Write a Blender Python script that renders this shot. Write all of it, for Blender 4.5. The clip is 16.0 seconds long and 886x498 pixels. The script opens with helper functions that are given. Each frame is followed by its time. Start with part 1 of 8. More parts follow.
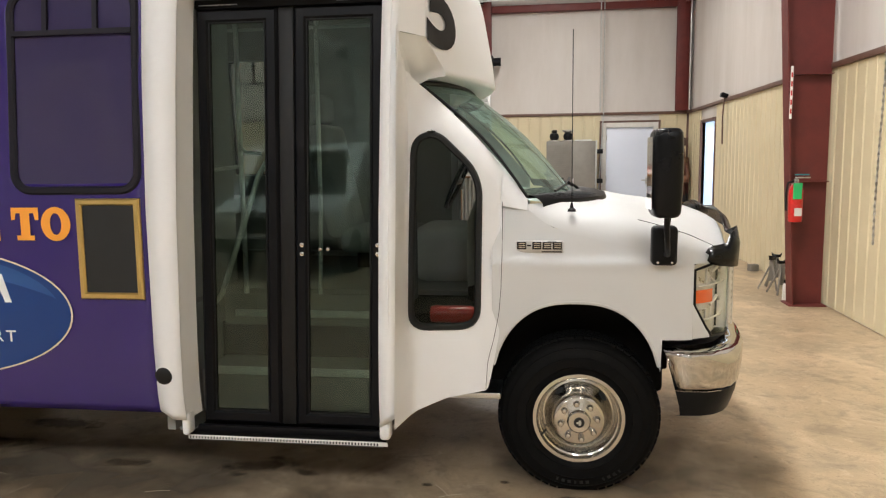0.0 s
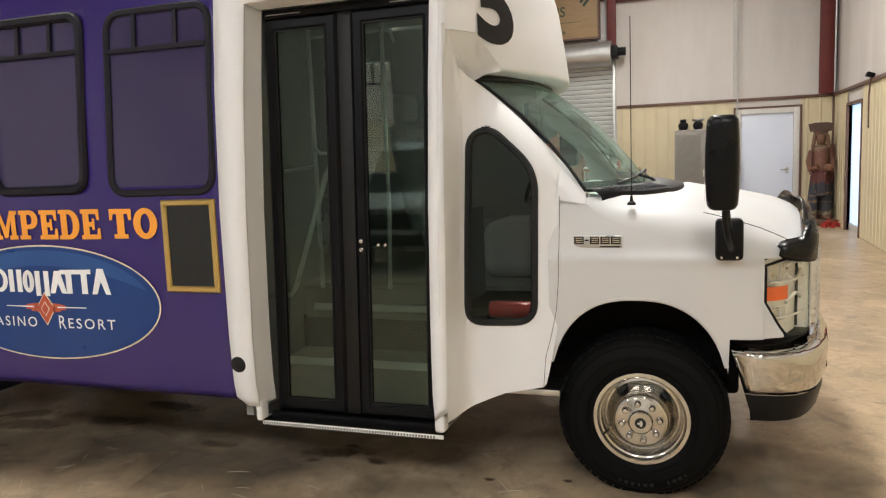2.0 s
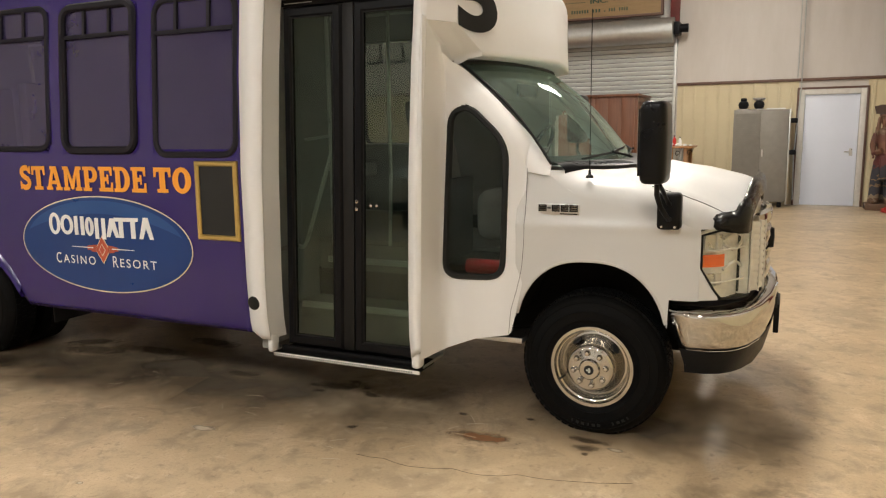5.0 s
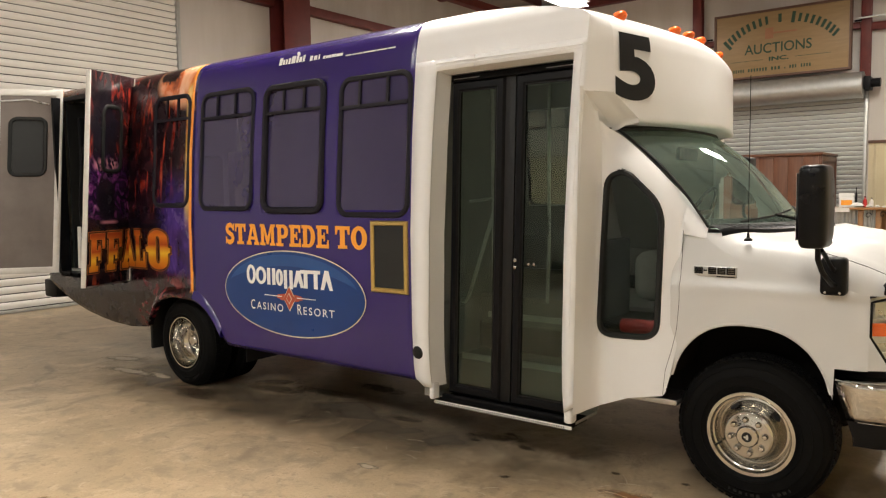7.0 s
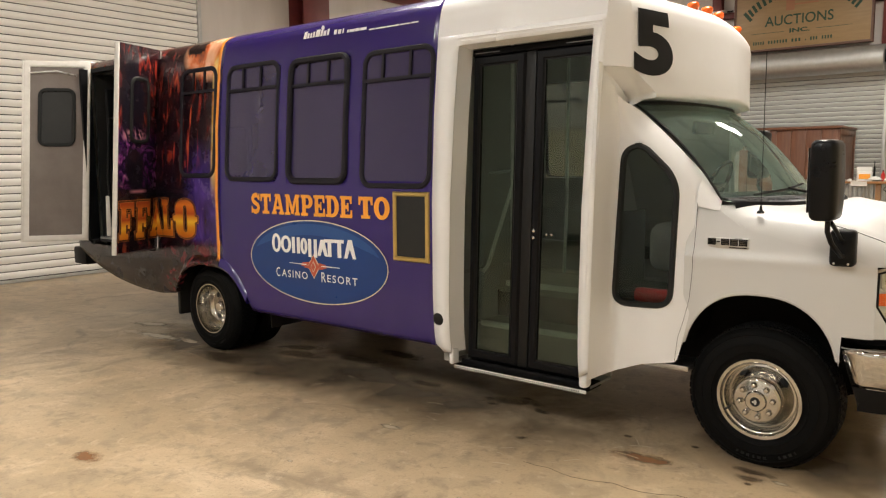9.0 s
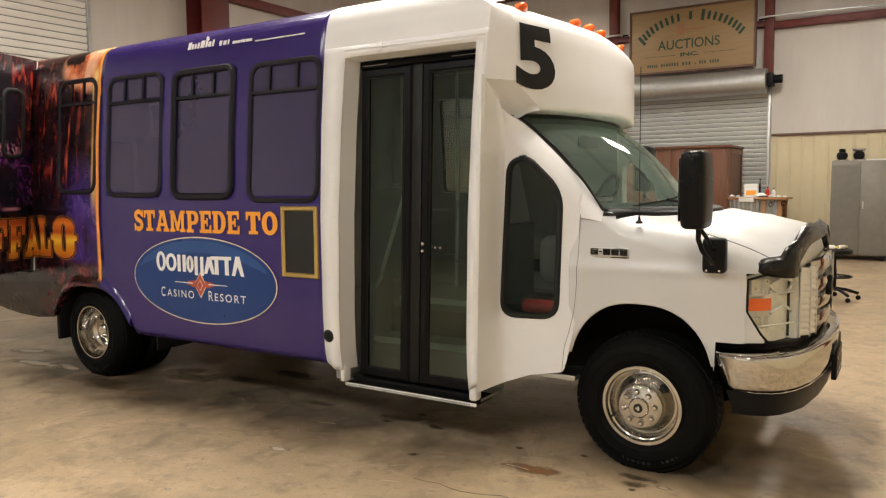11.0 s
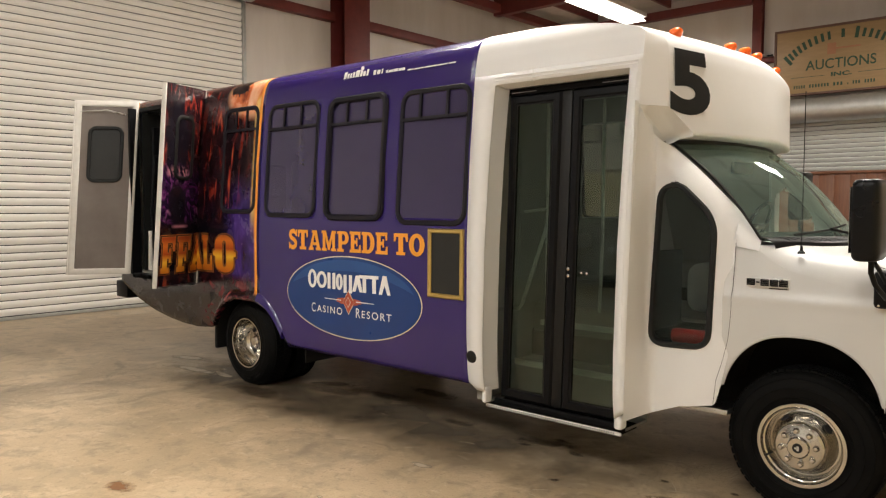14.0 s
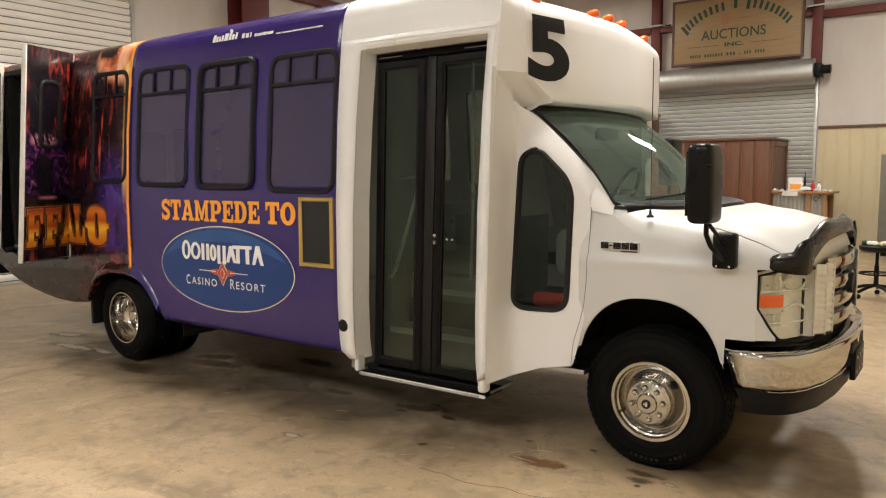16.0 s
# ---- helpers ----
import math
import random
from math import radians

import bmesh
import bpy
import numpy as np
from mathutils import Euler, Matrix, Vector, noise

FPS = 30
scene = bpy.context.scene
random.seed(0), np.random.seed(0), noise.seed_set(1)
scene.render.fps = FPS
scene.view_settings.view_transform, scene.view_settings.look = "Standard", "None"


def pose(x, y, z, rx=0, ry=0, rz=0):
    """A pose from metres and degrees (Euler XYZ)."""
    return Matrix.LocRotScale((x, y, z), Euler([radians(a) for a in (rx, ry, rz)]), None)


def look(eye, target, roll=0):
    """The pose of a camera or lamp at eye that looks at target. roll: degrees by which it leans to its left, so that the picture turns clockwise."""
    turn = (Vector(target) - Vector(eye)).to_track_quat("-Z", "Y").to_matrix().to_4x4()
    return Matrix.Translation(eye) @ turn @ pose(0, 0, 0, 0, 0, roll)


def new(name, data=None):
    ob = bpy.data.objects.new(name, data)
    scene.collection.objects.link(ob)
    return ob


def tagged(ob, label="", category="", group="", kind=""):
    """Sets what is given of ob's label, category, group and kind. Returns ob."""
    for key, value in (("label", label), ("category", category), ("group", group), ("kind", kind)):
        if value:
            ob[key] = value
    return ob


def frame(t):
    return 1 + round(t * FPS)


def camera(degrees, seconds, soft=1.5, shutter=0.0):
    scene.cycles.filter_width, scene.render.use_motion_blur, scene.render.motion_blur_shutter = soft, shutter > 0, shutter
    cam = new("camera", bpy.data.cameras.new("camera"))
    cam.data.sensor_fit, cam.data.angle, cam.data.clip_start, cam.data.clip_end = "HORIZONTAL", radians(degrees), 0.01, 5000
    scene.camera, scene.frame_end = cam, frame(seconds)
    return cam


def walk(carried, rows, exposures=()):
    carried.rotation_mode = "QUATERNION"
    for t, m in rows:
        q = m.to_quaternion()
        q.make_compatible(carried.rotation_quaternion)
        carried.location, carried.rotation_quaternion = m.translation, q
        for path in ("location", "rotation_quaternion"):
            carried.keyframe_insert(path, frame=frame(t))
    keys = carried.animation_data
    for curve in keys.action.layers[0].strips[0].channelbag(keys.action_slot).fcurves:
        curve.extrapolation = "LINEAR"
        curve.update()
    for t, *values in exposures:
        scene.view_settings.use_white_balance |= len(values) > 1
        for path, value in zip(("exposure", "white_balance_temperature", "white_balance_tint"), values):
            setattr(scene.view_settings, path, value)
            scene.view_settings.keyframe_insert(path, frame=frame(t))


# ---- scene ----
cam = camera(61.3, 16.0, 1.2)
PATH = [
    (0, (-0.143, -3.064, 1.572), (-0.423, -1.099, 1.33), -0.7),
    (0.5, (-0.041, -2.908, 1.593), (-0.455, -0.962, 1.384), -0.3),
    (1, (0.029, -2.853, 1.588), (-0.496, -0.931, 1.407), -1.0),
    (1.5, (0.121, -2.894, 1.584), (-0.469, -0.992, 1.396), -2.4),
    (2, (0.236, -2.994, 1.564), (-0.409, -1.117, 1.32), -2.3),
    (2.5, (0.395, -3.009, 1.57), (-0.273, -1.146, 1.282), -1.7),
    (3, (0.567, -3.008, 1.553), (-0.141, -1.162, 1.251), -0.8),
    (3.2, (0.611, -3.019, 1.557), (-0.124, -1.182, 1.265), -0.7),
    (5.3, (0.912, -3.315, 1.564), (0.046, -1.538, 1.255), -1.2),
    (5.5, (0.947, -3.301, 1.565), (0.044, -1.539, 1.277), -1.5),
    (6, (1.017, -3.309, 1.573), (-0.017, -1.612, 1.346), -1.1),
    (6.5, (1.036, -3.356, 1.577), (-0.099, -1.72, 1.393), -0.7),
    (7, (1.024, -3.459, 1.583), (-0.197, -1.881, 1.432), -0.8),
    (7.5, (1.016, -3.566, 1.617), (-0.287, -2.055, 1.475), -0.6),
    (8, (1.032, -3.645, 1.622), (-0.319, -2.179, 1.459), 0.0),
    (8.5, (1.056, -3.663, 1.613), (-0.274, -2.184, 1.402), 0.1),
    (9, (1.087, -3.602, 1.587), (-0.16, -2.054, 1.361), -0.5),
    (9.5, (1.167, -3.463, 1.594), (0.031, -1.834, 1.355), -0.8),
    (9.7, (1.193, -3.436, 1.584), (0.111, -1.77, 1.349), -0.7),
    (11.8, (1.145, -3.528, 1.541), (0.076, -1.845, 1.389), -0.5),
    (12, (1.119, -3.547, 1.551), (0.014, -1.887, 1.402), -0.6),
    (12.5, (1.063, -3.615, 1.546), (-0.156, -2.034, 1.422), -0.3),
    (13, (1.024, -3.662, 1.536), (-0.298, -2.165, 1.432), 0.1),
    (13.5, (1.04, -3.655, 1.53), (-0.311, -2.184, 1.424), 0.1),
    (14, (1.1, -3.602, 1.559), (-0.226, -2.109, 1.444), 0.1),
    (14.5, (1.174, -3.529, 1.564), (-0.094, -1.987, 1.454), -0.6),
    (15, (1.253, -3.424, 1.548), (0.027, -1.849, 1.416), -0.8),
    (15.5, (1.31, -3.379, 1.534), (0.109, -1.788, 1.365), -0.4),
    (16, (1.348, -3.375, 1.546), (0.184, -1.76, 1.349), -0.3),
]
walk(cam, [(t, look(eye, target, roll)) for t, eye, target, roll in PATH], [(0.0, 0.06, 5950, 10), (3.2, 0.05, 6000, 10), (5.4, -0.10, 6500, 10), (16.0, -0.10, 6500, 10)])

# ---------------------------------------------------------------- light
world = bpy.data.worlds.new("world")
scene.world = world
world.use_nodes = True
_sky = world.node_tree.nodes.new("ShaderNodeTexSky")
_sky.sky_type, _sky.sun_disc = "NISHITA", False
_sky.sun_elevation, _sky.sun_rotation = radians(40), radians(120)
_bg = world.node_tree.nodes["Background"]
_bg.inputs["Strength"].default_value = 0.1
world.node_tree.links.new(_sky.outputs[0], _bg.inputs[0])

CEIL = 6.3          # underside of the roof lining
WX, EX = -10.0, 2.72   # walls across the bus: roll-up side, corrugated side
NY, SY = 13.2, -11.5    # wall with the white door, wall behind the walk
# last three: unseen, added behind the walk to light the bus side
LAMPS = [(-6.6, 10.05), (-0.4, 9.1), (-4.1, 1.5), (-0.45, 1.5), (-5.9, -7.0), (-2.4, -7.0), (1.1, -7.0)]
LAMP_WATTS, LAMP_Z, FILL_Z = 212.0, 5.55, 6.1
LAMP_TINT, FILL_TINT = (1.0, 0.93, 0.82), (0.98, 0.97, 0.92)   # the unseen row added behind the walk is tinted cooler


def lamp(x, y):
    d = bpy.data.lights.new("tube_light", "AREA")
    d.shape, d.size, d.size_y = "RECTANGLE", 0.46, 2.3
    d.energy, d.color = LAMP_WATTS * ((1.30 if x > -3 else 1.62) if 0 < y < 5 else 1.03 if y < 0 else (1.02 if x > -3 else 0.75)), FILL_TINT if y < 0 else LAMP_TINT
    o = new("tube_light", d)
    o.matrix_world = pose(x, y, (FILL_Z if y < 0 else LAMP_Z) - 0.09)
    return o


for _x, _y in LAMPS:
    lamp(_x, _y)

# ---------------------------------------------------------------- materials


def material(name, color, rough=0.5, metal=0.0, second=None, scale=6.0, amount=0.5, bump=0.0, fine=120.0, coat=0.0, spec=0.5,
             stretch=(1, 1, 1), transmission=0.0, ior=1.45, emit=None, power=0.0, alpha=1.0):
    """A principled material with a slow stain noise between two colours and a fine grain in colour, roughness and bump."""
    m = bpy.data.materials.new(name)
    m.use_nodes = True
    nt = m.node_tree
    n, l = nt.nodes, nt.links
    b = n["Principled BSDF"]
    b.inputs["Metallic"].default_value = metal
    b.inputs["Specular IOR Level"].default_value = spec
    b.inputs["Coat Weight"].default_value = coat
    b.inputs["Coat Roughness"].default_value = 0.06
    b.inputs["Transmission Weight"].default_value = transmission
    b.inputs["IOR"].default_value = ior
    b.inputs["Alpha"].default_value = alpha
    if emit:
        b.inputs["Emission Color"].default_value = (*emit, 1)
        b.inputs["Emission Strength"].default_value = power
    tc = n.new("ShaderNodeTexCoord")
    mp = n.new("ShaderNodeMapping")
    mp.inputs["Scale"].default_value = stretch
    l.new(tc.outputs["Object"], mp.inputs["Vector"])
    a = n.new("ShaderNodeTexNoise")
    a.inputs["Scale"].default_value, a.inputs["Detail"].default_value, a.inputs["Roughness"].default_value = scale, 6.0, 0.62
    f = n.new("ShaderNodeTexNoise")
    f.inputs["Scale"].default_value, f.inputs["Detail"].default_value = fine, 3.0
    l.new(mp.outputs[0], a.inputs["Vector"])
    l.new(mp.outputs[0], f.inputs["Vector"])
    ramp = n.new("ShaderNodeMapRange")
    ramp.inputs["From Min"].default_value, ramp.inputs["From Max"].default_value = 0.35, 0.68
    l.new(a.outputs["Fac"], ramp.inputs["Value"])
    scl = n.new("ShaderNodeMath")
    scl.operation = "MULTIPLY"
    scl.inputs[1].default_value = amount
    l.new(ramp.outputs[0], scl.inputs[0])
    mix = n.new("ShaderNodeMix")
    mix.data_type = "RGBA"
    mix.inputs["A"].default_value = (*color, 1)
    mix.inputs["B"].default_value = (*(second or tuple(c * 0.8 for c in color)), 1)
    l.new(scl.outputs[0], mix.inputs["Factor"])
    l.new(mix.outputs["Result"], b.inputs["Base Color"])
    rr = n.new("ShaderNodeMapRange")
    rr.inputs["To Min"].default_value, rr.inputs["To Max"].default_value = max(rough * 0.8, 0.01), min(rough * 1.25, 1)
    l.new(a.outputs["Fac"], rr.inputs["Value"])
    l.new(rr.outputs[0], b.inputs["Roughness"])
    if bump:
        bp = n.new("ShaderNodeBump")
        bp.inputs["Strength"].default_value, bp.inputs["Distance"].default_value = bump, 0.004
        l.new(f.outputs["Fac"], bp.inputs["Height"])
        l.new(bp.outputs[0], b.inputs["Normal"])
    return m


def thin_glass(name, tint, face, veil=0.0, sheen=1.0):
    """A pane: light passes straight on, tinted, and the surface mirrors more the flatter it is seen. face: mirrored
    share head-on; fourth argument: share of painted pale green haze.
    """
    m = bpy.data.materials.new(name)
    m.use_nodes = True
    n, l = m.node_tree.nodes, m.node_tree.links
    n.remove(n["Principled BSDF"])
    t, g, f, x, p, r = (n.new("ShaderNode" + k) for k in ("BsdfTransparent", "BsdfGlossy", "LayerWeight", "MixShader", "Math", "MapRange"))
    t.inputs["Color"].default_value = (*tint, 1)
    g.inputs["Roughness"].default_value = 0.012
    g.inputs["Color"].default_value = (0.66 * sheen, 0.78 * sheen, 0.72 * sheen, 1)
    f.inputs["Blend"].default_value = 0.5
    p.operation = "POWER"
    p.inputs[1].default_value = 5.0
    r.inputs["To Min"].default_value = face
    l.new(f.outputs["Facing"], p.inputs[0])
    l.new(p.outputs[0], r.inputs["Value"])
    l.new(r.outputs[0], x.inputs[0])
    l.new(t.outputs[0], x.inputs[1])
    l.new(g.outputs[0], x.inputs[2])
    last = x.outputs[0]
    if veil:
        d, k, h = n.new("ShaderNodeBsdfDiffuse"), n.new("ShaderNodeMixShader"), n.new("ShaderNodeTexNoise")
        s = n.new("ShaderNodeMapRange")
        h.inputs["Scale"].default_value, h.inputs["Detail"].default_value = 4.0, 5.0
        s.inputs["To Min"].default_value, s.inputs["To Max"].default_value = veil * 0.4, veil * 1.6
        d.inputs["Color"].default_value = (0.48, 0.64, 0.56, 1)
        l.new(h.outputs["Fac"], s.inputs["Value"])
        l.new(s.outputs[0], k.inputs[0])
        l.new(last, k.inputs[1])
        l.new(d.outputs[0], k.inputs[2])
        last = k.outputs[0]
    l.new(last, n["Material Output"].inputs["Surface"])
    return m


def film(name, color, second, clear=0.07):
    """Perforated printed film on glass: the print, with a little of the light passing through its holes."""
    m = material(name, color, 0.14, second=second, scale=2.0, amount=0.5, coat=0.3)
    n, l = m.node_tree.nodes, m.node_tree.links
    t, x = n.new("ShaderNodeBsdfTransparent"), n.new("ShaderNodeMixShader")
    x.inputs[0].default_value = clear
    l.new(n["Principled BSDF"].outputs[0], x.inputs[1])
    l.new(t.outputs[0], x.inputs[2])
    l.new(x.outputs[0], n["Material Output"].inputs["Surface"])
    return m


def statue_material():
    """Carved wood, painted in bands: dark boots, striped dark leggings, red cloth, brown body, darker headdress."""
    m = material("painted_carved_wood", (0.16, 0.07, 0.045), 0.6, bump=0.4, fine=40)
    n, l = m.node_tree.nodes, m.node_tree.links
    tc, sep, r, cr, nz, ad = (n.new("ShaderNode" + k) for k in ("TexCoord", "SeparateXYZ", "MapRange", "ValToRGB", "TexNoise", "Math"))
    nz.inputs["Scale"].default_value, nz.inputs["Detail"].default_value = 9.0, 4.0
    ad.operation = "MULTIPLY_ADD"
    ad.inputs[1].default_value = 0.35
    l.new(tc.outputs["Object"], sep.inputs[0])
    l.new(tc.outputs["Object"], nz.inputs["Vector"])
    l.new(nz.outputs["Fac"], ad.inputs[0])
    l.new(sep.outputs["Z"], ad.inputs[2])
    r.inputs["From Max"].default_value = 2.2
    l.new(ad.outputs[0], r.inputs["Value"])
    l.new(r.outputs[0], cr.inputs["Fac"])
    cr.color_ramp.interpolation = "CONSTANT"
    e = cr.color_ramp.elements
    e[0].color, e[1].position, e[1].color = (0.11, 0.06, 0.035, 1), 0.93, (0.07, 0.04, 0.03, 1)
    for p, c in ((0.16, (0.20, 0.15, 0.10, 1)), (0.20, (0.035, 0.035, 0.045, 1)), (0.27, (0.22, 0.14, 0.07, 1)), (0.285, (0.03, 0.03, 0.04, 1)), (0.34, (0.22, 0.14, 0.07, 1)), (0.355, (0.03, 0.03, 0.04, 1)),
                 (0.44, (0.10, 0.028, 0.024, 1)), (0.54, (0.16, 0.075, 0.045, 1)), (0.64, (0.13, 0.055, 0.038, 1)), (0.72, (0.17, 0.11, 0.07, 1)), (0.755, (0.15, 0.075, 0.045, 1)), (0.86, (0.075, 0.045, 0.032, 1))):
        e.new(p).color = c
    l.new(cr.outputs[0], n["Principled BSDF"].inputs["Base Color"])
    return m


WHITE = material("white_gelcoat", (0.77, 0.77, 0.775), 0.44, second=(0.715, 0.712, 0.71), scale=2.5, amount=0.35, coat=0.06)
CABWHITE = material("white_car_paint", (0.59, 0.59, 0.584), 0.40, second=(0.55, 0.545, 0.53), scale=2.0, amount=0.3, coat=0.12)
PURPLE = material("purple_vinyl_wrap", (0.031, 0.0165, 0.142), 0.2, second=(0.025, 0.013, 0.116), scale=1.3, amount=0.6, coat=0.25)
FILM = film("purple_window_film", (0.041, 0.033, 0.093), (0.034, 0.027, 0.078))
FARFILM = film("dark_window_film", (0.030, 0.030, 0.040), (0.025, 0.025, 0.033), 0.30)
RUBBER = material("black_rubber", (0.008, 0.008, 0.008), 0.5, second=(0.013, 0.013, 0.012), scale=20, bump=0.15, spec=0.3)
WINRUBBER = material("dusty_window_rubber", (0.010, 0.009, 0.014), 0.55, second=(0.016, 0.014, 0.022), scale=9, bump=0.1, spec=0.25)
TYRE = material("tyre_rubber", (0.004, 0.004, 0.004), 0.6, second=(0.009, 0.0085, 0.008), scale=14, bump=0.35, spec=0.08)
SIDEWALL = material("worn_raised_rubber", (0.022, 0.021, 0.020), 0.6, second=(0.010, 0.010, 0.009), scale=25, spec=0.2)
BLACKMETAL = material("black_painted_aluminium", (0.005, 0.005, 0.006), 0.4, second=(0.007, 0.007, 0.008), scale=9, spec=0.16)
MIRRORBLACK = material("glossy_black_mirror_shell", (0.004, 0.004, 0.005), 0.28, second=(0.006, 0.006, 0.006), scale=8, spec=0.22)
PLASTIC = material("black_plastic", (0.006, 0.006, 0.007), 0.4, second=(0.009, 0.009, 0.009), scale=30, bump=0.12, spec=0.18)
BRA = material("smoked_deflector_plastic", (0.007, 0.0068, 0.0065), 0.26, spec=0.3, coat=0.08)
RIMSTEEL = material("polished_stainless", (0.56, 0.54, 0.50), 0.13, 1.0, second=(0.43, 0.41, 0.38), scale=14, amount=0.5)
RAILSTEEL = material("satin_rail_steel", (0.88, 0.87, 0.84), 0.28, 0.35, second=(0.78, 0.77, 0.74), scale=14)
CHROME = material("polished_chrome", (0.58, 0.565, 0.54), 0.06, 1.0, second=(0.49, 0.475, 0.45), scale=12, amount=0.5)
REFLECTOR = material("lamp_reflector", (0.88, 0.87, 0.84), 0.2, 0.35, second=(0.70, 0.69, 0.66), scale=30, amount=0.8)
SILVER = material("silver_plastic", (0.50, 0.49, 0.47), 0.28, 0.55, second=(0.42, 0.41, 0.39), scale=20)
PALESILVER = material("pale_silver_plastic", (0.66, 0.645, 0.615), 0.3, 0.3, second=(0.58, 0.565, 0.535), scale=20)
STEEL = material("brushed_steel", (0.55, 0.54, 0.52), 0.28, 1.0, second=(0.42, 0.41, 0.39), scale=18)
GALV = material("galvanised_steel", (0.52, 0.53, 0.52), 0.42, 0.85, second=(0.40, 0.41, 0.40), scale=10)
GOLD = material("brassy_gold_frame", (0.62, 0.45, 0.16), 0.32, 0.75, second=(0.50, 0.35, 0.11), scale=14)
FLAT_BLACK = material("flat_black_panel", (0.013, 0.014, 0.014), 0.6)
DARK = material("dark_underbody", (0.006, 0.0055, 0.005), 0.8, second=(0.012, 0.010, 0.009), scale=8, spec=0.1)
QGLASS = thin_glass("dark_quarter_glass", (0.40, 0.40, 0.39), 0.035, sheen=0.8)
GLASS = thin_glass("tinted_door_glass", (0.58, 0.64, 0.60), 0.066, sheen=0.82)
# the last value paints a pale greenish haze over the windscreen
WSGLASS = thin_glass("green_windscreen_glass", (0.74, 0.90, 0.83), 0.075, 0.085)
LENS = thin_glass("clear_lamp_lens", (0.95, 0.95, 0.93), 0.04)
AMBER = material("amber_lens", (0.85, 0.13, 0.015), 0.22, coat=0.6, second=(0.75, 0.10, 0.01), emit=(1.0, 0.15, 0.015), power=0.0)
ORANGE = material("orange_vinyl_lettering", (0.94, 0.38, 0.045), 0.35)
BLUE = material("royal_blue_vinyl", (0.009, 0.048, 0.205), 0.28, second=(0.007, 0.036, 0.165), scale=1.2, amount=0.8)
SKYBLUE = material("light_blue_vinyl", (0.026, 0.090, 0.28), 0.28, second=(0.018, 0.068, 0.235), scale=1.2, amount=0.8)
WHITEVINYL = material("white_vinyl", (0.90, 0.89, 0.88), 0.35)
CREAM = material("cream_vinyl", (0.80, 0.66, 0.50), 0.35)
REDVINYL = material("brick_red_vinyl", (0.52, 0.10, 0.05), 0.35)
BLACKVINYL = material("black_vinyl", (0.010, 0.010, 0.010), 0.5, spec=0.25)
GREYPANEL = material("grey_door_lining", (0.17, 0.143, 0.128), 0.5, second=(0.115, 0.092, 0.078), scale=2.2, amount=0.8, bump=0.1)
OFFWHITE = material("off_white_painted_frame", (0.66, 0.64, 0.60), 0.4, second=(0.52, 0.49, 0.45), scale=16)
CREAMMETAL = material("cream_corrugated_metal", (0.62, 0.54, 0.36), 0.42, second=(0.55, 0.47, 0.30), scale=1.4, amount=0.7)
LINER = material("white_insulation_liner", (0.59, 0.555, 0.525), 0.55, second=(0.49, 0.45, 0.41), scale=1.6, amount=0.8, stretch=(1, 1, 0.22), bump=0.15, fine=9)
REDIRON = material("red_oxide_steel", (0.135, 0.022, 0.018), 0.5, second=(0.095, 0.018, 0.016), scale=5, amount=0.8, bump=0.1)
BROWNTRIM = material("brown_metal_trim", (0.13, 0.07, 0.05), 0.45)
SLAT = material("white_roll_up_slat", (0.80, 0.785, 0.75), 0.4, second=(0.72, 0.70, 0.66), scale=1.8, amount=0.6)
GREYSLAT = material("grey_roll_up_slat", (0.52, 0.53, 0.51), 0.38, second=(0.45, 0.455, 0.44), scale=1.8, amount=0.6)
DOORPAINT = material("white_steel_door", (0.70, 0.74, 0.84), 0.35, second=(0.64, 0.68, 0.78), scale=1.5)
LOCKER = material("grey_steel_locker", (0.22, 0.205, 0.18), 0.45, 0.2, second=(0.17, 0.155, 0.135), scale=7)
WOOD = material("stained_brown_wood", (0.15, 0.060, 0.030), 0.42, second=(0.095, 0.036, 0.018), scale=3.0, amount=0.9, stretch=(9, 9, 0.7), bump=0.1)
OAK = material("varnished_oak", (0.36, 0.19, 0.075), 0.4, second=(0.25, 0.12, 0.045), scale=4.0, amount=0.8, stretch=(1, 8, 8))
SIGNBOARD = material("varnished_sign_board", (0.30, 0.20, 0.10), 0.45, second=(0.235, 0.155, 0.072), scale=2.5, amount=0.7, stretch=(1, 6, 6))
GREENPAINT = material("dark_green_paint", (0.022, 0.060, 0.036), 0.55)
BROWNPAINT = material("pale_brown_paint", (0.33, 0.15, 0.08), 0.5)
REDPAINT = material("red_enamel", (0.55, 0.02, 0.015), 0.28, coat=0.4)
GREENTAG = material("green_card", (0.03, 0.42, 0.12), 0.5)
TEAL = material("teal_plastic", (0.03, 0.30, 0.38), 0.4)
STATUE = statue_material()
TINSEL = material("red_tinsel", (0.45, 0.03, 0.02), 0.4)
INFLOOR = material("grey_ribbed_bus_floor", (0.27, 0.265, 0.24), 0.6, bump=0.2)
SEATCLOTH = material("grey_seat_cloth", (0.30, 0.295, 0.28), 0.85, bump=0.3)
DASH = material("grey_dashboard_plastic", (0.55, 0.56, 0.54), 0.6, bump=0.15)
TREAD = material("ribbed_step_edge", (0.85, 0.84, 0.79), 0.5)
INNER = material("grey_interior_lining", (0.36, 0.36, 0.34), 0.7, second=(0.29, 0.29, 0.275), scale=5)
PAPER = material("white_paper", (0.8, 0.79, 0.76), 0.7)
TUBE = material("glowing_tube", (0.9, 0.9, 0.88), 0.5, emit=(1.0, 0.95, 0.87), power=6.0)
DAYLIGHT = material("glowing_daylight_pane", (0.8, 0.85, 0.95), 0.6, emit=(0.52, 0.74, 1.0), power=0.95)


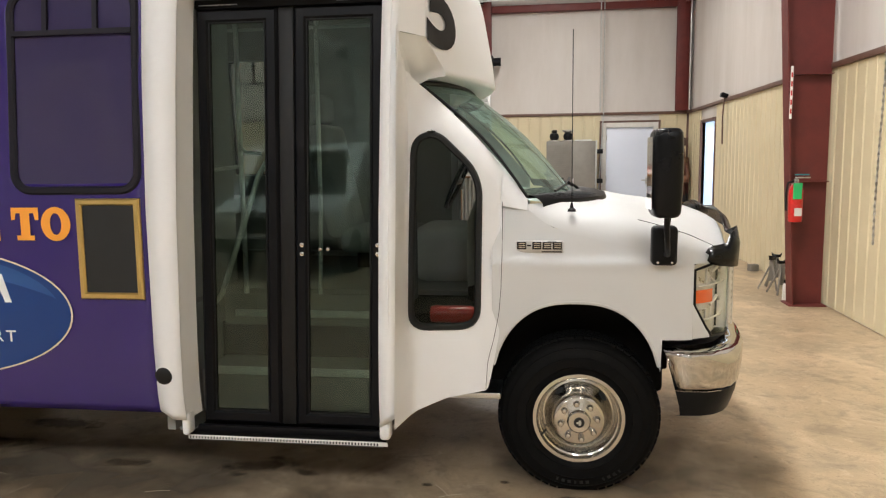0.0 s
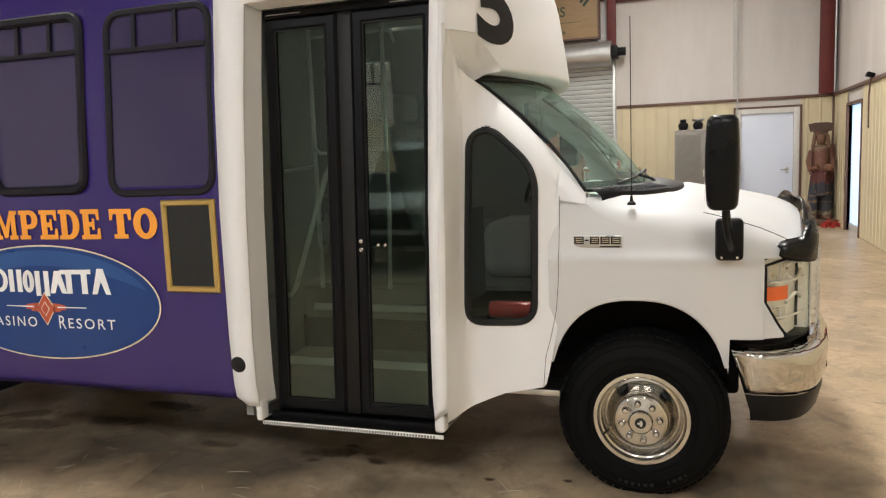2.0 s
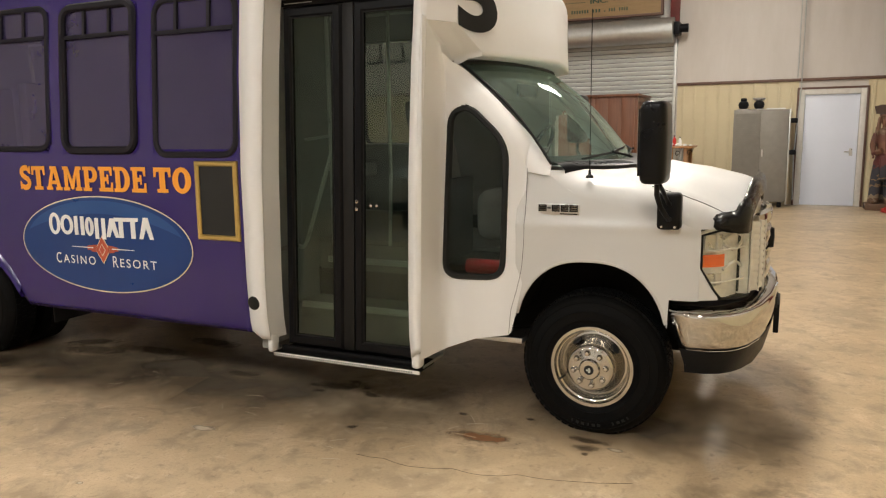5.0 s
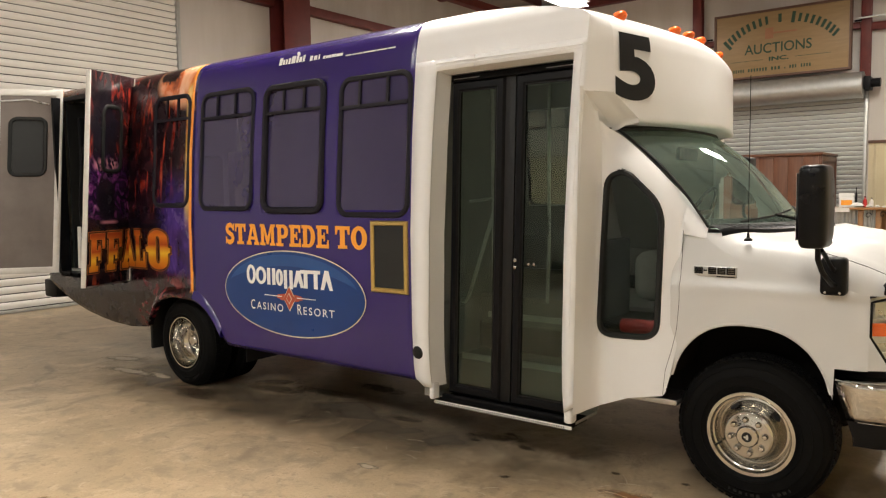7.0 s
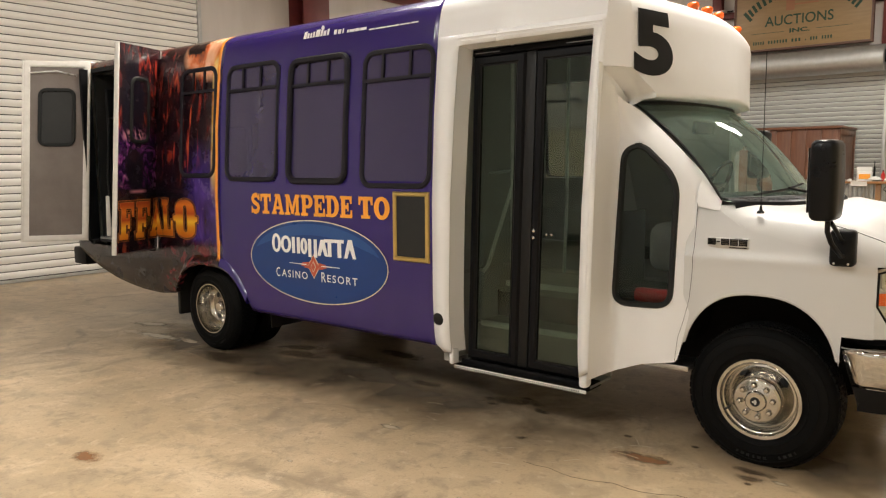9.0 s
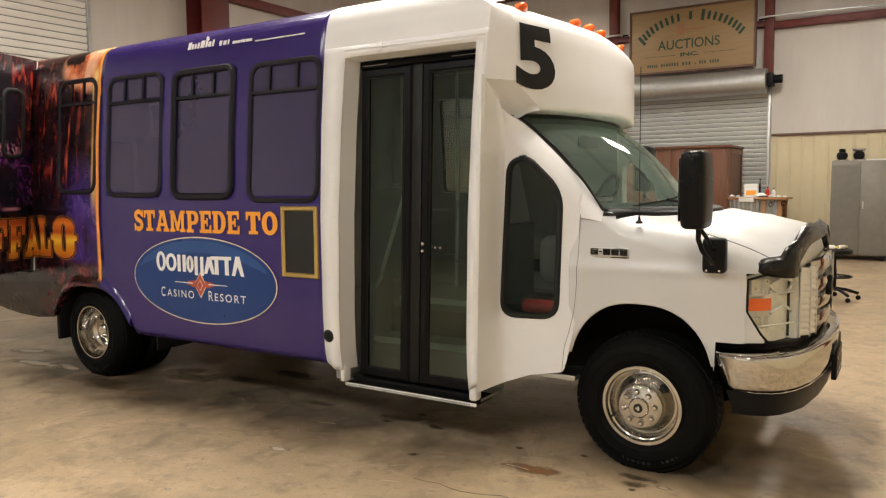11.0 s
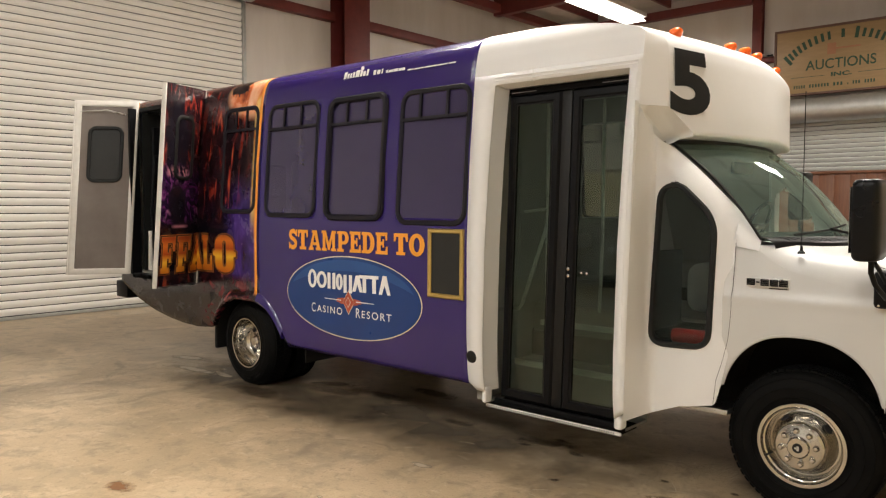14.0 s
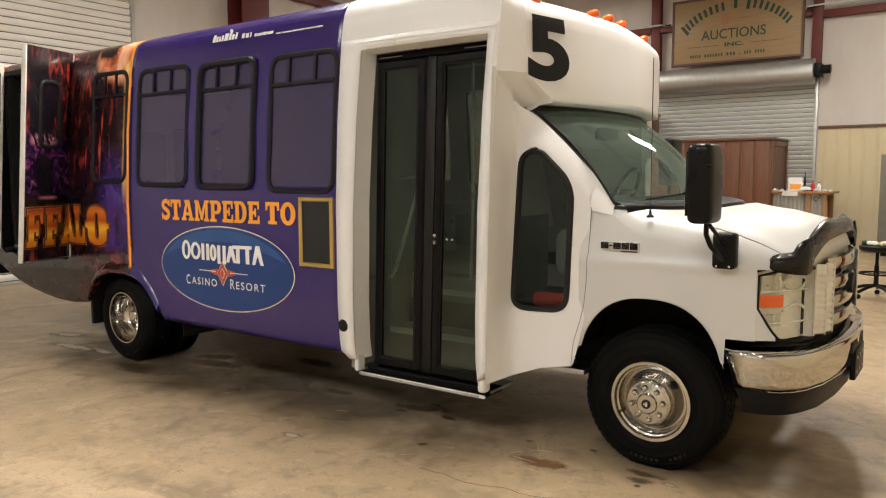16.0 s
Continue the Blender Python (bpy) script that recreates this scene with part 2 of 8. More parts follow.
def floor_material():
    """Old power-floated concrete: tan with grey-brown clouds, darker blotches, pale scuffs and hairline scratches."""
    m = material("stained_concrete", (0.51, 0.387, 0.246), 0.36, second=(0.36, 0.273, 0.171), scale=0.6, amount=1.0, bump=0.10, fine=45)
    n, l = m.node_tree.nodes, m.node_tree.links
    b = n["Principled BSDF"]
    tc = n.new("ShaderNodeTexCoord")

    def layer(base, color, scale, a, z, top, distort=0.8, stretch=(1, 1, 1), turn=0.0, detail=9.0):
        mp = n.new("ShaderNodeMapping")
        mp.inputs["Scale"].default_value, mp.inputs["Rotation"].default_value = stretch, (0, 0, turn)
        l.new(tc.outputs["Object"], mp.inputs["Vector"])
        t = n.new("ShaderNodeTexNoise")
        t.inputs["Scale"].default_value, t.inputs["Detail"].default_value, t.inputs["Distortion"].default_value, t.inputs["Roughness"].default_value = scale, detail, distort, 0.68
        l.new(mp.outputs[0], t.inputs["Vector"])
        r = n.new("ShaderNodeMapRange")
        for k, v in (("From Min", a), ("From Max", z), ("To Max", top)):
            r.inputs[k].default_value = v
        l.new(t.outputs["Fac"], r.inputs["Value"])
        x = n.new("ShaderNodeMix")
        x.data_type = "RGBA"
        x.inputs["B"].default_value = (*color, 1)
        l.new(base, x.inputs["A"])
        l.new(r.outputs[0], x.inputs["Factor"])
        return x.outputs["Result"]
    c = b.inputs["Base Color"].links[0].from_socket
    c = layer(c, (0.30, 0.235, 0.16), 0.9, 0.50, 0.66, 0.75, 0.6)
    c = layer(c, (0.64, 0.50, 0.34), 1.6, 0.52, 0.68, 0.8, 0.7)
    c = layer(c, (0.13, 0.095, 0.062), 1.9, 0.57, 0.72, 0.8, 0.9)
    c = layer(c, (0.62, 0.53, 0.42), 3.0, 0.68, 0.73, 0.3, 0.8, (1, 7, 1), 0.6)
    c = layer(c, (0.60, 0.50, 0.40), 3.5, 0.68, 0.73, 0.3, 0.8, (6, 1, 1), -0.3)
    c = layer(c, (0.25, 0.19, 0.125), 5.0, 0.50, 0.64, 0.6, 0.5)
    c = layer(c, (0.66, 0.54, 0.39), 9.0, 0.56, 0.70, 0.45, 0.5)
    c = layer(c, (0.17, 0.125, 0.08), 20.0, 0.57, 0.68, 0.55, 0.4)
    c = layer(c, (0.22, 0.16, 0.105), 70.0, 0.52, 0.70, 0.35, 0.0, detail=4.0)
    l.new(c, b.inputs["Base Color"])
    return m


def flame_material(name, door):
    """A printed wrap on black: strands of red fur, peach fire by the roof, a yellow rim, violet haze and red smoke."""
    m = material(name, (0.01, 0.008, 0.014), 0.26, amount=0.0, coat=0.25)
    n, l = m.node_tree.nodes, m.node_tree.links
    b = n["Principled BSDF"]
    tc = n.new("ShaderNodeTexCoord")
    sep = n.new("ShaderNodeSeparateXYZ")
    l.new(tc.outputs["Object"], sep.inputs[0])
    X, Z = sep.outputs["X"], sep.outputs["Z"]

    def rng(sock, a, z, lo=0.0, hi=1.0):
        r = n.new("ShaderNodeMapRange")
        r.interpolation_type = "SMOOTHSTEP"
        for k, v in (("From Min", a), ("From Max", z), ("To Min", lo), ("To Max", hi)):
            r.inputs[k].default_value = v
        l.new(sock, r.inputs["Value"])
        return r.outputs[0]

    def calc(op, p, q):
        c = n.new("ShaderNodeMath")
        c.operation = op
        for k, v in enumerate((p, q)):
            if isinstance(v, (int, float)):
                c.inputs[k].default_value = v
            else:
                l.new(v, c.inputs[k])
        return c.outputs[0]

    def mul(*socks):
        out = socks[0]
        for q in socks[1:]:
            out = calc("MULTIPLY", out, q)
        return out

    def band(sock, a, z, soft):
        return mul(rng(sock, a - soft, a + soft), rng(sock, z + soft, z - soft))

    def cloud(scale, stretch, distort, turn=0.0):
        mp = n.new("ShaderNodeMapping")
        mp.inputs["Scale"].default_value, mp.inputs["Rotation"].default_value = stretch, (0, radians(turn), 0)
        l.new(tc.outputs["Object"], mp.inputs["Vector"])
        a = n.new("ShaderNodeTexNoise")
        a.inputs["Scale"].default_value, a.inputs["Detail"].default_value, a.inputs["Distortion"].default_value = scale, 5.0, distort
        l.new(mp.outputs[0], a.inputs["Vector"])
        return a.outputs["Fac"]

    def oval(cx, cz, rx, rz):
        return calc("SQRT", calc("ADD", calc("POWER", calc("ABSOLUTE", calc("DIVIDE", calc("SUBTRACT", X, cx), rx), 0), 2.0), calc("POWER", calc("ABSOLUTE", calc("DIVIDE", calc("SUBTRACT", Z, cz), rz), 0), 2.0)), 0)

    def ramp(sock, stops):
        cr = n.new("ShaderNodeValToRGB")
        e = cr.color_ramp.elements
        e[0].position, e[0].color = stops[0][0], (*stops[0][1], 1)
        e[1].position, e[1].color = stops[-1][0], (*stops[-1][1], 1)
        for p, c in stops[1:-1]:
            e.new(p).color = (*c, 1)
        l.new(sock, cr.inputs["Fac"])
        return cr.outputs[0]

    def over(base, color, fac):
        x = n.new("ShaderNodeMix")
        x.data_type = "RGBA"
        for sock, v in (("A", base), ("B", color)):
            if isinstance(v, tuple):
                x.inputs[sock].default_value = (*v, 1)
            else:
                l.new(v, x.inputs[sock])
        l.new(fac, x.inputs["Factor"])
        return x.outputs["Result"]
    FUR = ((0.0, (0.006, 0.002, 0.004)), (0.49, (0.012, 0.003, 0.005)), (0.56, (0.10, 0.010, 0.008)), (0.64, (0.32, 0.035, 0.018)), (0.72, (0.60, 0.14, 0.05)), (0.85, (0.80, 0.32, 0.12)))
    c = (0.006, 0.004, 0.008)
    if door:
        strand = cloud(4.6, (3.4, 3.4, 0.8), 1.2, 12)
        ring = mul(rng(oval(0.25, 1.27, 0.165, 0.46), 0.72, 1.05), rng(Z, 0.92, 1.12), rng(Z, 1.74, 1.60, 0.35, 1.0))
        c = over(c, ramp(strand, FUR), ring)
        wisp = cloud(6.0, (1.6, 1.6, 1.0), 2.4)
        c = over(c, ramp(wisp, ((0.0, (0.006, 0.003, 0.010)), (0.50, (0.020, 0.004, 0.032)), (0.61, (0.15, 0.025, 0.14)), (0.76, (0.52, 0.22, 0.34)))), mul(band(Z, 0.58, 1.02, 0.09), rng(oval(0.25, 0.72, 0.12, 0.20), 0.7, 1.2)))
        c = over(c, (0.50, 0.22, 0.22), mul(band(Z, 0.965, 1.035, 0.03), band(X, 0.13, 0.36, 0.05), rng(wisp, 0.42, 0.6)))
        c = over(c, (0.45, 0.18, 0.22), mul(band(Z, 0.515, 0.535, 0.012), band(X, 0.14, 0.30, 0.04)))
        c = over(c, ramp(strand, FUR), mul(rng(Z, 0.14, 0.02), 0.6))
    else:
        strand = cloud(3.6, (3.2, 3.2, 0.7), 1.0, -18)
        c = over(c, (0.030, 0.021, 0.018), mul(rng(X, -5.02, -5.2), rng(cloud(2.0, (1, 1, 1), 1.0), 0.35, 0.65)))
        c = over(c, ramp(strand, FUR), mul(band(X, -5.08, -4.34, 0.09), rng(Z, 1.34, 1.72), rng(Z, 2.56, 2.36), 0.9))
        c = over(c, ramp(strand, FUR), mul(rng(Z, 2.47, 2.55), rng(X, -4.7, -5.0, 0.25, 1.0)))
        fire = cloud(2.6, (1.6, 1.6, 1.2), 1.2, 40)
        peach = ramp(fire, ((0.30, (0.10, 0.012, 0.008)), (0.42, (0.66, 0.16, 0.05)), (0.55, (0.85, 0.42, 0.24)), (0.75, (0.92, 0.60, 0.42))))
        c = over(c, peach, mul(rng(calc("ADD", calc("MULTIPLY", X, 0.55), Z), -0.20, -0.08), rng(Z, 2.25, 2.36), rng(X, -4.74, -4.62)))
        c = over(c, (0.012, 0.005, 0.006), mul(rng(calc("ADD", oval(-4.56, 2.60, 0.17, 0.12), calc("MULTIPLY", cloud(14.0, (2.5, 1, 1), 0.6), 0.9)), 1.35, 1.18), 1.0))
        haze = cloud(3.0, (1.6, 1.6, 0.8), 1.8)
        c = over(c, ramp(haze, ((0.30, (0.010, 0.006, 0.03)), (0.55, (0.045, 0.022, 0.16)), (0.75, (0.10, 0.05, 0.28)))), mul(rng(X, -4.70, -4.45), rng(Z, 0.80, 0.95), rng(Z, 1.85, 1.50)))
        smoke = cloud(3.4, (1.2, 1.2, 1.6), 2.6)
        c = over(c, ramp(smoke, ((0.46, (0.008, 0.004, 0.006)), (0.60, (0.085, 0.012, 0.018)), (0.78, (0.26, 0.06, 0.06)))), mul(rng(Z, 1.0, 0.90), band(X, -5.02, -4.22, 0.08)))
        rim = ramp(cloud(4.0, (1, 1, 1.2), 0.8), ((0.35, (0.80, 0.24, 0.03)), (0.5, (0.90, 0.52, 0.10)), (0.65, (0.92, 0.72, 0.32))))
        c = over(c, rim, mul(rng(X, -4.285, -4.235), rng(Z, 1.25, 1.7), rng(Z, 2.52, 2.40)))
        c = over(c, (0.85, 0.30, 0.04), mul(rng(X, -4.215, -4.19), rng(Z, 0.80, 0.86)))
    l.new(c, b.inputs["Base Color"])
    return m


CONCRETE = floor_material()
FLAME = flame_material("flame_printed_wrap", False)
FLAME2 = flame_material("flame_printed_wrap_door", True)

# ---------------------------------------------------------------- mesh helpers


def mesh_of(name, bm, smooth=35):
    me = bpy.data.meshes.new(name)
    bmesh.ops.recalc_face_normals(bm, faces=bm.faces[:])
    bm.to_mesh(me)
    bm.free()
    if smooth:
        me.shade_smooth()
        me.set_sharp_from_angle(angle=radians(smooth))
    return me


def part(name, bm, mat, parent=None, label="", smooth=35):
    ob = new(name, mesh_of(name, bm, smooth))
    ob.data.materials.append(mat)
    if parent is not None:
        ob.parent = parent
    if label:
        ob["label"] = label
    return ob


def thing(name, label, category, at=None, group="", kind=""):
    """An empty at a thing's base, under which its parts go."""
    ob = new(name)
    if at is not None:
        ob.matrix_world = at
    return tagged(ob, label, category, group, kind)


def solo(name, bm, mat, label, category, group="", kind="", smooth=35):
    return tagged(part(name, bm, mat, None, "", smooth), label, category, group, kind)


def box(bm, x0, x1, y0, y1, z0, z1, bevel=0.0, seg=2):
    r = bmesh.ops.create_cube(bm, size=1)
    bmesh.ops.scale(bm, vec=(abs(x1 - x0), abs(y1 - y0), abs(z1 - z0)), verts=r["verts"])
    bmesh.ops.translate(bm, vec=((x0 + x1) / 2, (y0 + y1) / 2, (z0 + z1) / 2), verts=r["verts"])
    if bevel:
        es = list({e for v in r["verts"] for e in v.link_edges})
        bmesh.ops.bevel(bm, geom=es, offset=bevel, segments=seg, affect="EDGES", profile=0.5)
    return bm


def B(*a, **k):
    return box(bmesh.new(), *a, **k)


def lathe(bm, profile, n=48, axis="y", at=(0, 0, 0)):
    """Turns (radius, along) pairs round an axis through at."""
    rings = []
    for r, h in profile:
        ring = []
        for i in range(n):
            a = 2 * math.pi * i / n
            c, s = r * math.cos(a), r * math.sin(a)
            p = {"y": (c, h, s), "z": (c, s, h), "x": (h, c, s)}[axis]
            ring.append(bm.verts.new((p[0] + at[0], p[1] + at[1], p[2] + at[2])))
        rings.append(ring)
    for a, b in zip(rings, rings[1:]):
        for i in range(n):
            bm.faces.new((a[i], a[(i + 1) % n], b[(i + 1) % n], b[i]))
    for ring, (r, h) in ((rings[0], profile[0]), (rings[-1], profile[-1])):
        if r < 0.03:
            bm.faces.new(ring)
    return bm


def tube(bm, pts, r=0.012, n=10):
    """A round bar along a polyline, with mitred bends."""
    P = [Vector(p) for p in pts]
    rings = []
    for i, p in enumerate(P):
        d = ((P[min(i + 1, len(P) - 1)] - p).normalized() + (p - P[max(i - 1, 0)]).normalized()).normalized()
        u = d.cross(Vector((0.13, 0.31, 0.94))).normalized()
        w = d.cross(u)
        if rings:
            pu = keep - d * keep.dot(d)
            u = pu.normalized()
            w = d.cross(u)
        keep = u
        rings.append([bm.verts.new(p + r * (math.cos(2 * math.pi * k / n) * u + math.sin(2 * math.pi * k / n) * w)) for k in range(n)])
    for a, b in zip(rings, rings[1:]):
        for k in range(n):
            bm.faces.new((a[k], a[(k + 1) % n], b[(k + 1) % n], b[k]))
    bm.faces.new(rings[0])
    bm.faces.new(rings[-1])
    return bm


def sheet(bm, rows, closed=False):
    """A surface through rows of points, all of one length."""
    V = [[bm.verts.new(p) for p in row] for row in rows]
    for a, b in zip(V, V[1:]):
        m = len(a)
        for i in range(m if closed else m - 1):
            bm.faces.new((a[i], a[(i + 1) % m], b[(i + 1) % m], b[i]))
    return V


def prism(bm, poly, fn, d0, d1):
    """A polygon in a plane, given depth: fn(u, v, d) places it."""
    a = [bm.verts.new(fn(u, v, d0)) for u, v in poly]
    b = [bm.verts.new(fn(u, v, d1)) for u, v in poly]
    bm.faces.new(a)
    bm.faces.new(b[::-1])
    for i in range(len(poly)):
        j = (i + 1) % len(poly)
        bm.faces.new((a[i], b[i], b[j], a[j]))
    return bm


def rounded(x0, x1, z0, z1, r, n=6):
    pts = []
    for cx, cz, a0 in ((x1 - r, z1 - r, 0), (x0 + r, z1 - r, 90), (x0 + r, z0 + r, 180), (x1 - r, z0 + r, 270)):
        for i in range(n + 1):
            a = radians(a0 + 90 * i / n)
            pts.append((cx + r * math.cos(a), cz + r * math.sin(a)))
    return pts


def round_poly(poly, radii, n=7):
    """A polygon with its corners rounded off."""
    out = []
    for i, p in enumerate(poly):
        p, a, b = Vector(p), Vector(poly[i - 1]), Vector(poly[(i + 1) % len(poly)])
        s, e = p + (a - p).normalized() * radii[i], p + (b - p).normalized() * radii[i]
        for k in range(n + 1):
            t = k / n
            out.append(tuple((1 - t) ** 2 * s + 2 * t * (1 - t) * p + t * t * e))
    return out


def inset_poly(poly, d):
    """A closed polygon moved inwards by d (counter-clockwise order)."""
    out = []
    for i, p in enumerate(poly):
        a, b = Vector(poly[i - 1]), Vector(poly[(i + 1) % len(poly)])
        t1, t2 = (Vector(p) - a), (b - Vector(p))
        t1 = t1.normalized() if t1.length > 1e-6 else t2.normalized()
        t2 = t2.normalized() if t2.length > 1e-6 else t1
        n1, n2 = Vector((-t1.y, t1.x)), Vector((-t2.y, t2.x))
        m = (n1 + n2) * (d / max(0.4, 1 + n1.dot(n2)))
        out.append((p[0] + m.x, p[1] + m.y))
    return out


def ring(bm, outer, width, fn, d0, d1):
    """A frame along a closed outline: its outer face at depth d1, its back at d0."""
    inner = inset_poly(outer, width)
    o_in, i_in = inset_poly(outer, width * 0.22), inset_poly(outer, width * 0.78)
    loops = [(outer, d0), (outer, d1 * 0.55 + d0 * 0.45), (o_in, d1), (i_in, d1), (inner, d1 * 0.55 + d0 * 0.45), (inner, d0)]
    V = [[bm.verts.new(fn(u, v, d)) for u, v in lp] for lp, d in loops]
    for a, b in zip(V, V[1:] + V[:1]):
        for i in range(len(a)):
            j = (i + 1) % len(a)
            bm.faces.new((a[i], a[j], b[j], b[i]))
    return bm


def fill_poly(bm, poly, fn, d, step=None):
    bm.faces.new([bm.verts.new(fn(u, v, d)) for u, v in poly])
    return bm


def letters(text, size, fn, depth=0.0, width=None, heavy=0.0, spacing=1.0, cut=0):
    """Built-in letters as a mesh, laid out from (0, 0) and placed by fn(u, v, d). width: stretch to this length."""
    c = bpy.data.curves.new("letters", "FONT")
    c.body, c.size, c.space_character, c.offset, c.resolution_u = text, size, spacing, heavy, 5
    o = bpy.data.objects.new("letters", c)
    scene.collection.objects.link(o)
    bpy.context.view_layer.update()
    dg = bpy.context.evaluated_depsgraph_get()
    me = bpy.data.meshes.new_from_object(o.evaluated_get(dg))
    bpy.data.objects.remove(o)
    bm = bmesh.new()
    bm.from_mesh(me)
    bpy.data.meshes.remove(me)
    xs = [v.co.x for v in bm.verts]
    ys = [v.co.y for v in bm.verts]
    x0, k = min(xs), (width / (max(xs) - min(xs)) if width else 1.0)
    y0, ky = min(ys), size / (max(ys) - min(ys))
    for axis, lo, hi in ((0, min(xs), max(xs)), (1, min(ys), max(ys))):
        for i in range(1, cut):
            at, way = [0, 0, 0], [0, 0, 0]
            at[axis], way[axis] = lo + (hi - lo) * i / cut, 1
            bmesh.ops.bisect_plane(bm, geom=bm.verts[:] + bm.edges[:] + bm.faces[:], plane_co=at, plane_no=way)
    for v in bm.verts:
        v.co = fn((v.co.x - x0) * k, (v.co.y - y0) * ky, depth)
    return bm


def lerp(table, x):
    """Piecewise linear table of (x, value)."""
    if x <= table[0][0]:
        return table[0][1]
    for (a, va), (b, vb) in zip(table, table[1:]):
        if x <= b:
            return va + (vb - va) * (x - a) / (b - a)
    return table[-1][1]


def inside(poly, x, z):
    hit = False
    for i in range(len(poly)):
        (x1, z1), (x2, z2) = poly[i - 1], poly[i]
        if (z1 > z) != (z2 > z) and x < (x2 - x1) * (z - z1) / (z2 - z1) + x1:
            hit = not hit
    return hit


def skin(bm, xs, zb, zt, nz, y, holes=()):
    """A side panel: columns at xs from zb(x) to zt(x), at y(x, z), without the cells whose middle lies in a hole."""
    V, UV = [], []
    for x in xs:
        a, b = zb(x), zt(x)
        col = [(x, a + (b - a) * k / nz) for k in range(nz + 1)]
        UV.append(col)
        V.append([bm.verts.new((p[0], y(*p), p[1])) for p in col])
    for i in range(len(xs) - 1):
        for k in range(nz):
            q = (UV[i][k], UV[i + 1][k], UV[i + 1][k + 1], UV[i][k + 1])
            mx, mz = sum(p[0] for p in q) / 4, sum(p[1] for p in q) / 4
            if any(inside(h, mx, mz) for h in holes):
                continue
            bm.faces.new((V[i][k], V[i + 1][k], V[i + 1][k + 1], V[i][k + 1]))
    loose = [v for v in bm.verts if not v.link_faces]
    bmesh.ops.delete(bm, geom=loose, context="VERTS")
    return bm


def span(a, b, step):
    n = max(1, round((b - a) / step))
    return [a + (b - a) * i / n for i in range(n + 1)]


def thicken(ob, t, offset=-1.0):
    m = ob.modifiers.new("thickness", "SOLIDIFY")
    m.thickness, m.offset = t, offset
    return ob

# ---------------------------------------------------------------- the hall
solo("floor", B(WX - 0.3, EX + 0.3, SY - 0.3, NY + 0.3, -0.25, 0.0), CONCRETE, "stained beige concrete shop floor with brown blotches", "floor", kind="structure", smooth=0)
solo("ceiling", B(WX - 0.3, EX + 0.3, SY - 0.3, NY + 0.3, CEIL, CEIL + 0.15), LINER, "white insulated metal roof lining overhead", "ceiling", kind="structure", smooth=0)

BAND = 2.42                 # top of the corrugated wainscot
NDOOR = (1.02, 2.03, 2.19)   # white door: x0, x1, head
SHUT = (-4.64, -1.44, 3.36)  # roll-up door in the wall with the sign
EDOOR = (10.55, 11.75, 2.17)  # doorway to the daylight: y0, y1, head
WSHUT = (-3.6, 3.70, 5.05)   # tall white roll-up door


def wall(name, along, pos, thick, lo, hi, holes, mat, label):
    """A wall of boxes round its openings. along: 'x' or 'y'; holes: (from, to, bottom, head)."""
    bm = bmesh.new()
    cuts = sorted({lo, hi, *(h[0] for h in holes), *(h[1] for h in holes)})
    for a, b in zip(cuts, cuts[1:]):
        spans = [(0.0, CEIL)]
        for h in holes:
            if h[0] <= a and b <= h[1]:
                spans = [s for s in ((0.0, h[2]), (h[3], CEIL)) if s[1] - s[0] > 0.01]
        for z0, z1 in spans:
            p0, p1 = (pos, pos + thick) if thick > 0 else (pos + thick, pos)
            if along == "x":
                box(bm, a, b, p0, p1, z0, z1)
            else:
                box(bm, p0, p1, a, b, z0, z1)
    return solo(name, bm, mat, label, "wall", kind="structure", smooth=0)


wall("wall_north", "x", NY, 0.22, WX, EX, [(NDOOR[0], NDOOR[1], 0, NDOOR[2]), (SHUT[0], SHUT[1], 0, SHUT[2])], LINER,
     "white lined metal wall above a cream corrugated wainscot")
wall("wall_east", "y", EX, 0.22, SY, NY, [(EDOOR[0], EDOOR[1], 0, EDOOR[2])], LINER, "white lined side wall above a cream corrugated wainscot")
wall("wall_west", "y", WX, -0.22, SY, NY, [(WSHUT[0], WSHUT[1], 0, WSHUT[2])], LINER, "white lined wall round a tall roll-up door")
wall("wall_south", "x", SY, -0.22, WX, EX, [], LINER, "plain white lined wall of the shop")


def corrugated(name, along, pos, out, lo, hi, parent_label):
    """Ribbed sheet from the floor to the band. out: the way its ribs stand."""
    bm = bmesh.new()
    pitch, rib, d = 0.228, 0.030, 0.009
    pts, u = [], lo
    while u < hi - 1e-6:
        for du, h in ((0, 0), (pitch * 0.5 - rib, 0), (pitch * 0.5 - rib * 0.45, d), (pitch * 0.5 + rib * 0.45, d), (pitch * 0.5 + rib, 0)):
            if u + du <= hi:
                pts.append((u + du, h))
        u += pitch
    pts.append((hi, 0))
    rows = []
    for z in (0.01, BAND):
        rows.append([(p, pos + out * (0.012 + h), z) if along == "x" else (pos + out * (0.012 + h), p, z) for p, h in pts])
    sheet(bm, rows)
    ob = solo(name, bm, CREAMMETAL, parent_label, "wall cladding", kind="structure", smooth=0)
    return ob


for k, (a, b) in enumerate(((SHUT[1] + 0.08, NDOOR[0] - 0.09), (NDOOR[1] + 0.09, EX - 0.03), (WX + 0.02, SHUT[0] - 0.2))):
    corrugated("wainscot_north_%d" % (k + 1), "x", NY, -1, a, b, "cream corrugated metal wainscot with vertical ribs")
for k, (a, b) in enumerate(((SY, EDOOR[0] - 0.06), (EDOOR[1] + 0.06, NY - 0.04))):
    corrugated("wainscot_east_%d" % (k + 1), "y", EX, -1, a, b, "cream corrugated metal wainscot with vertical ribs")

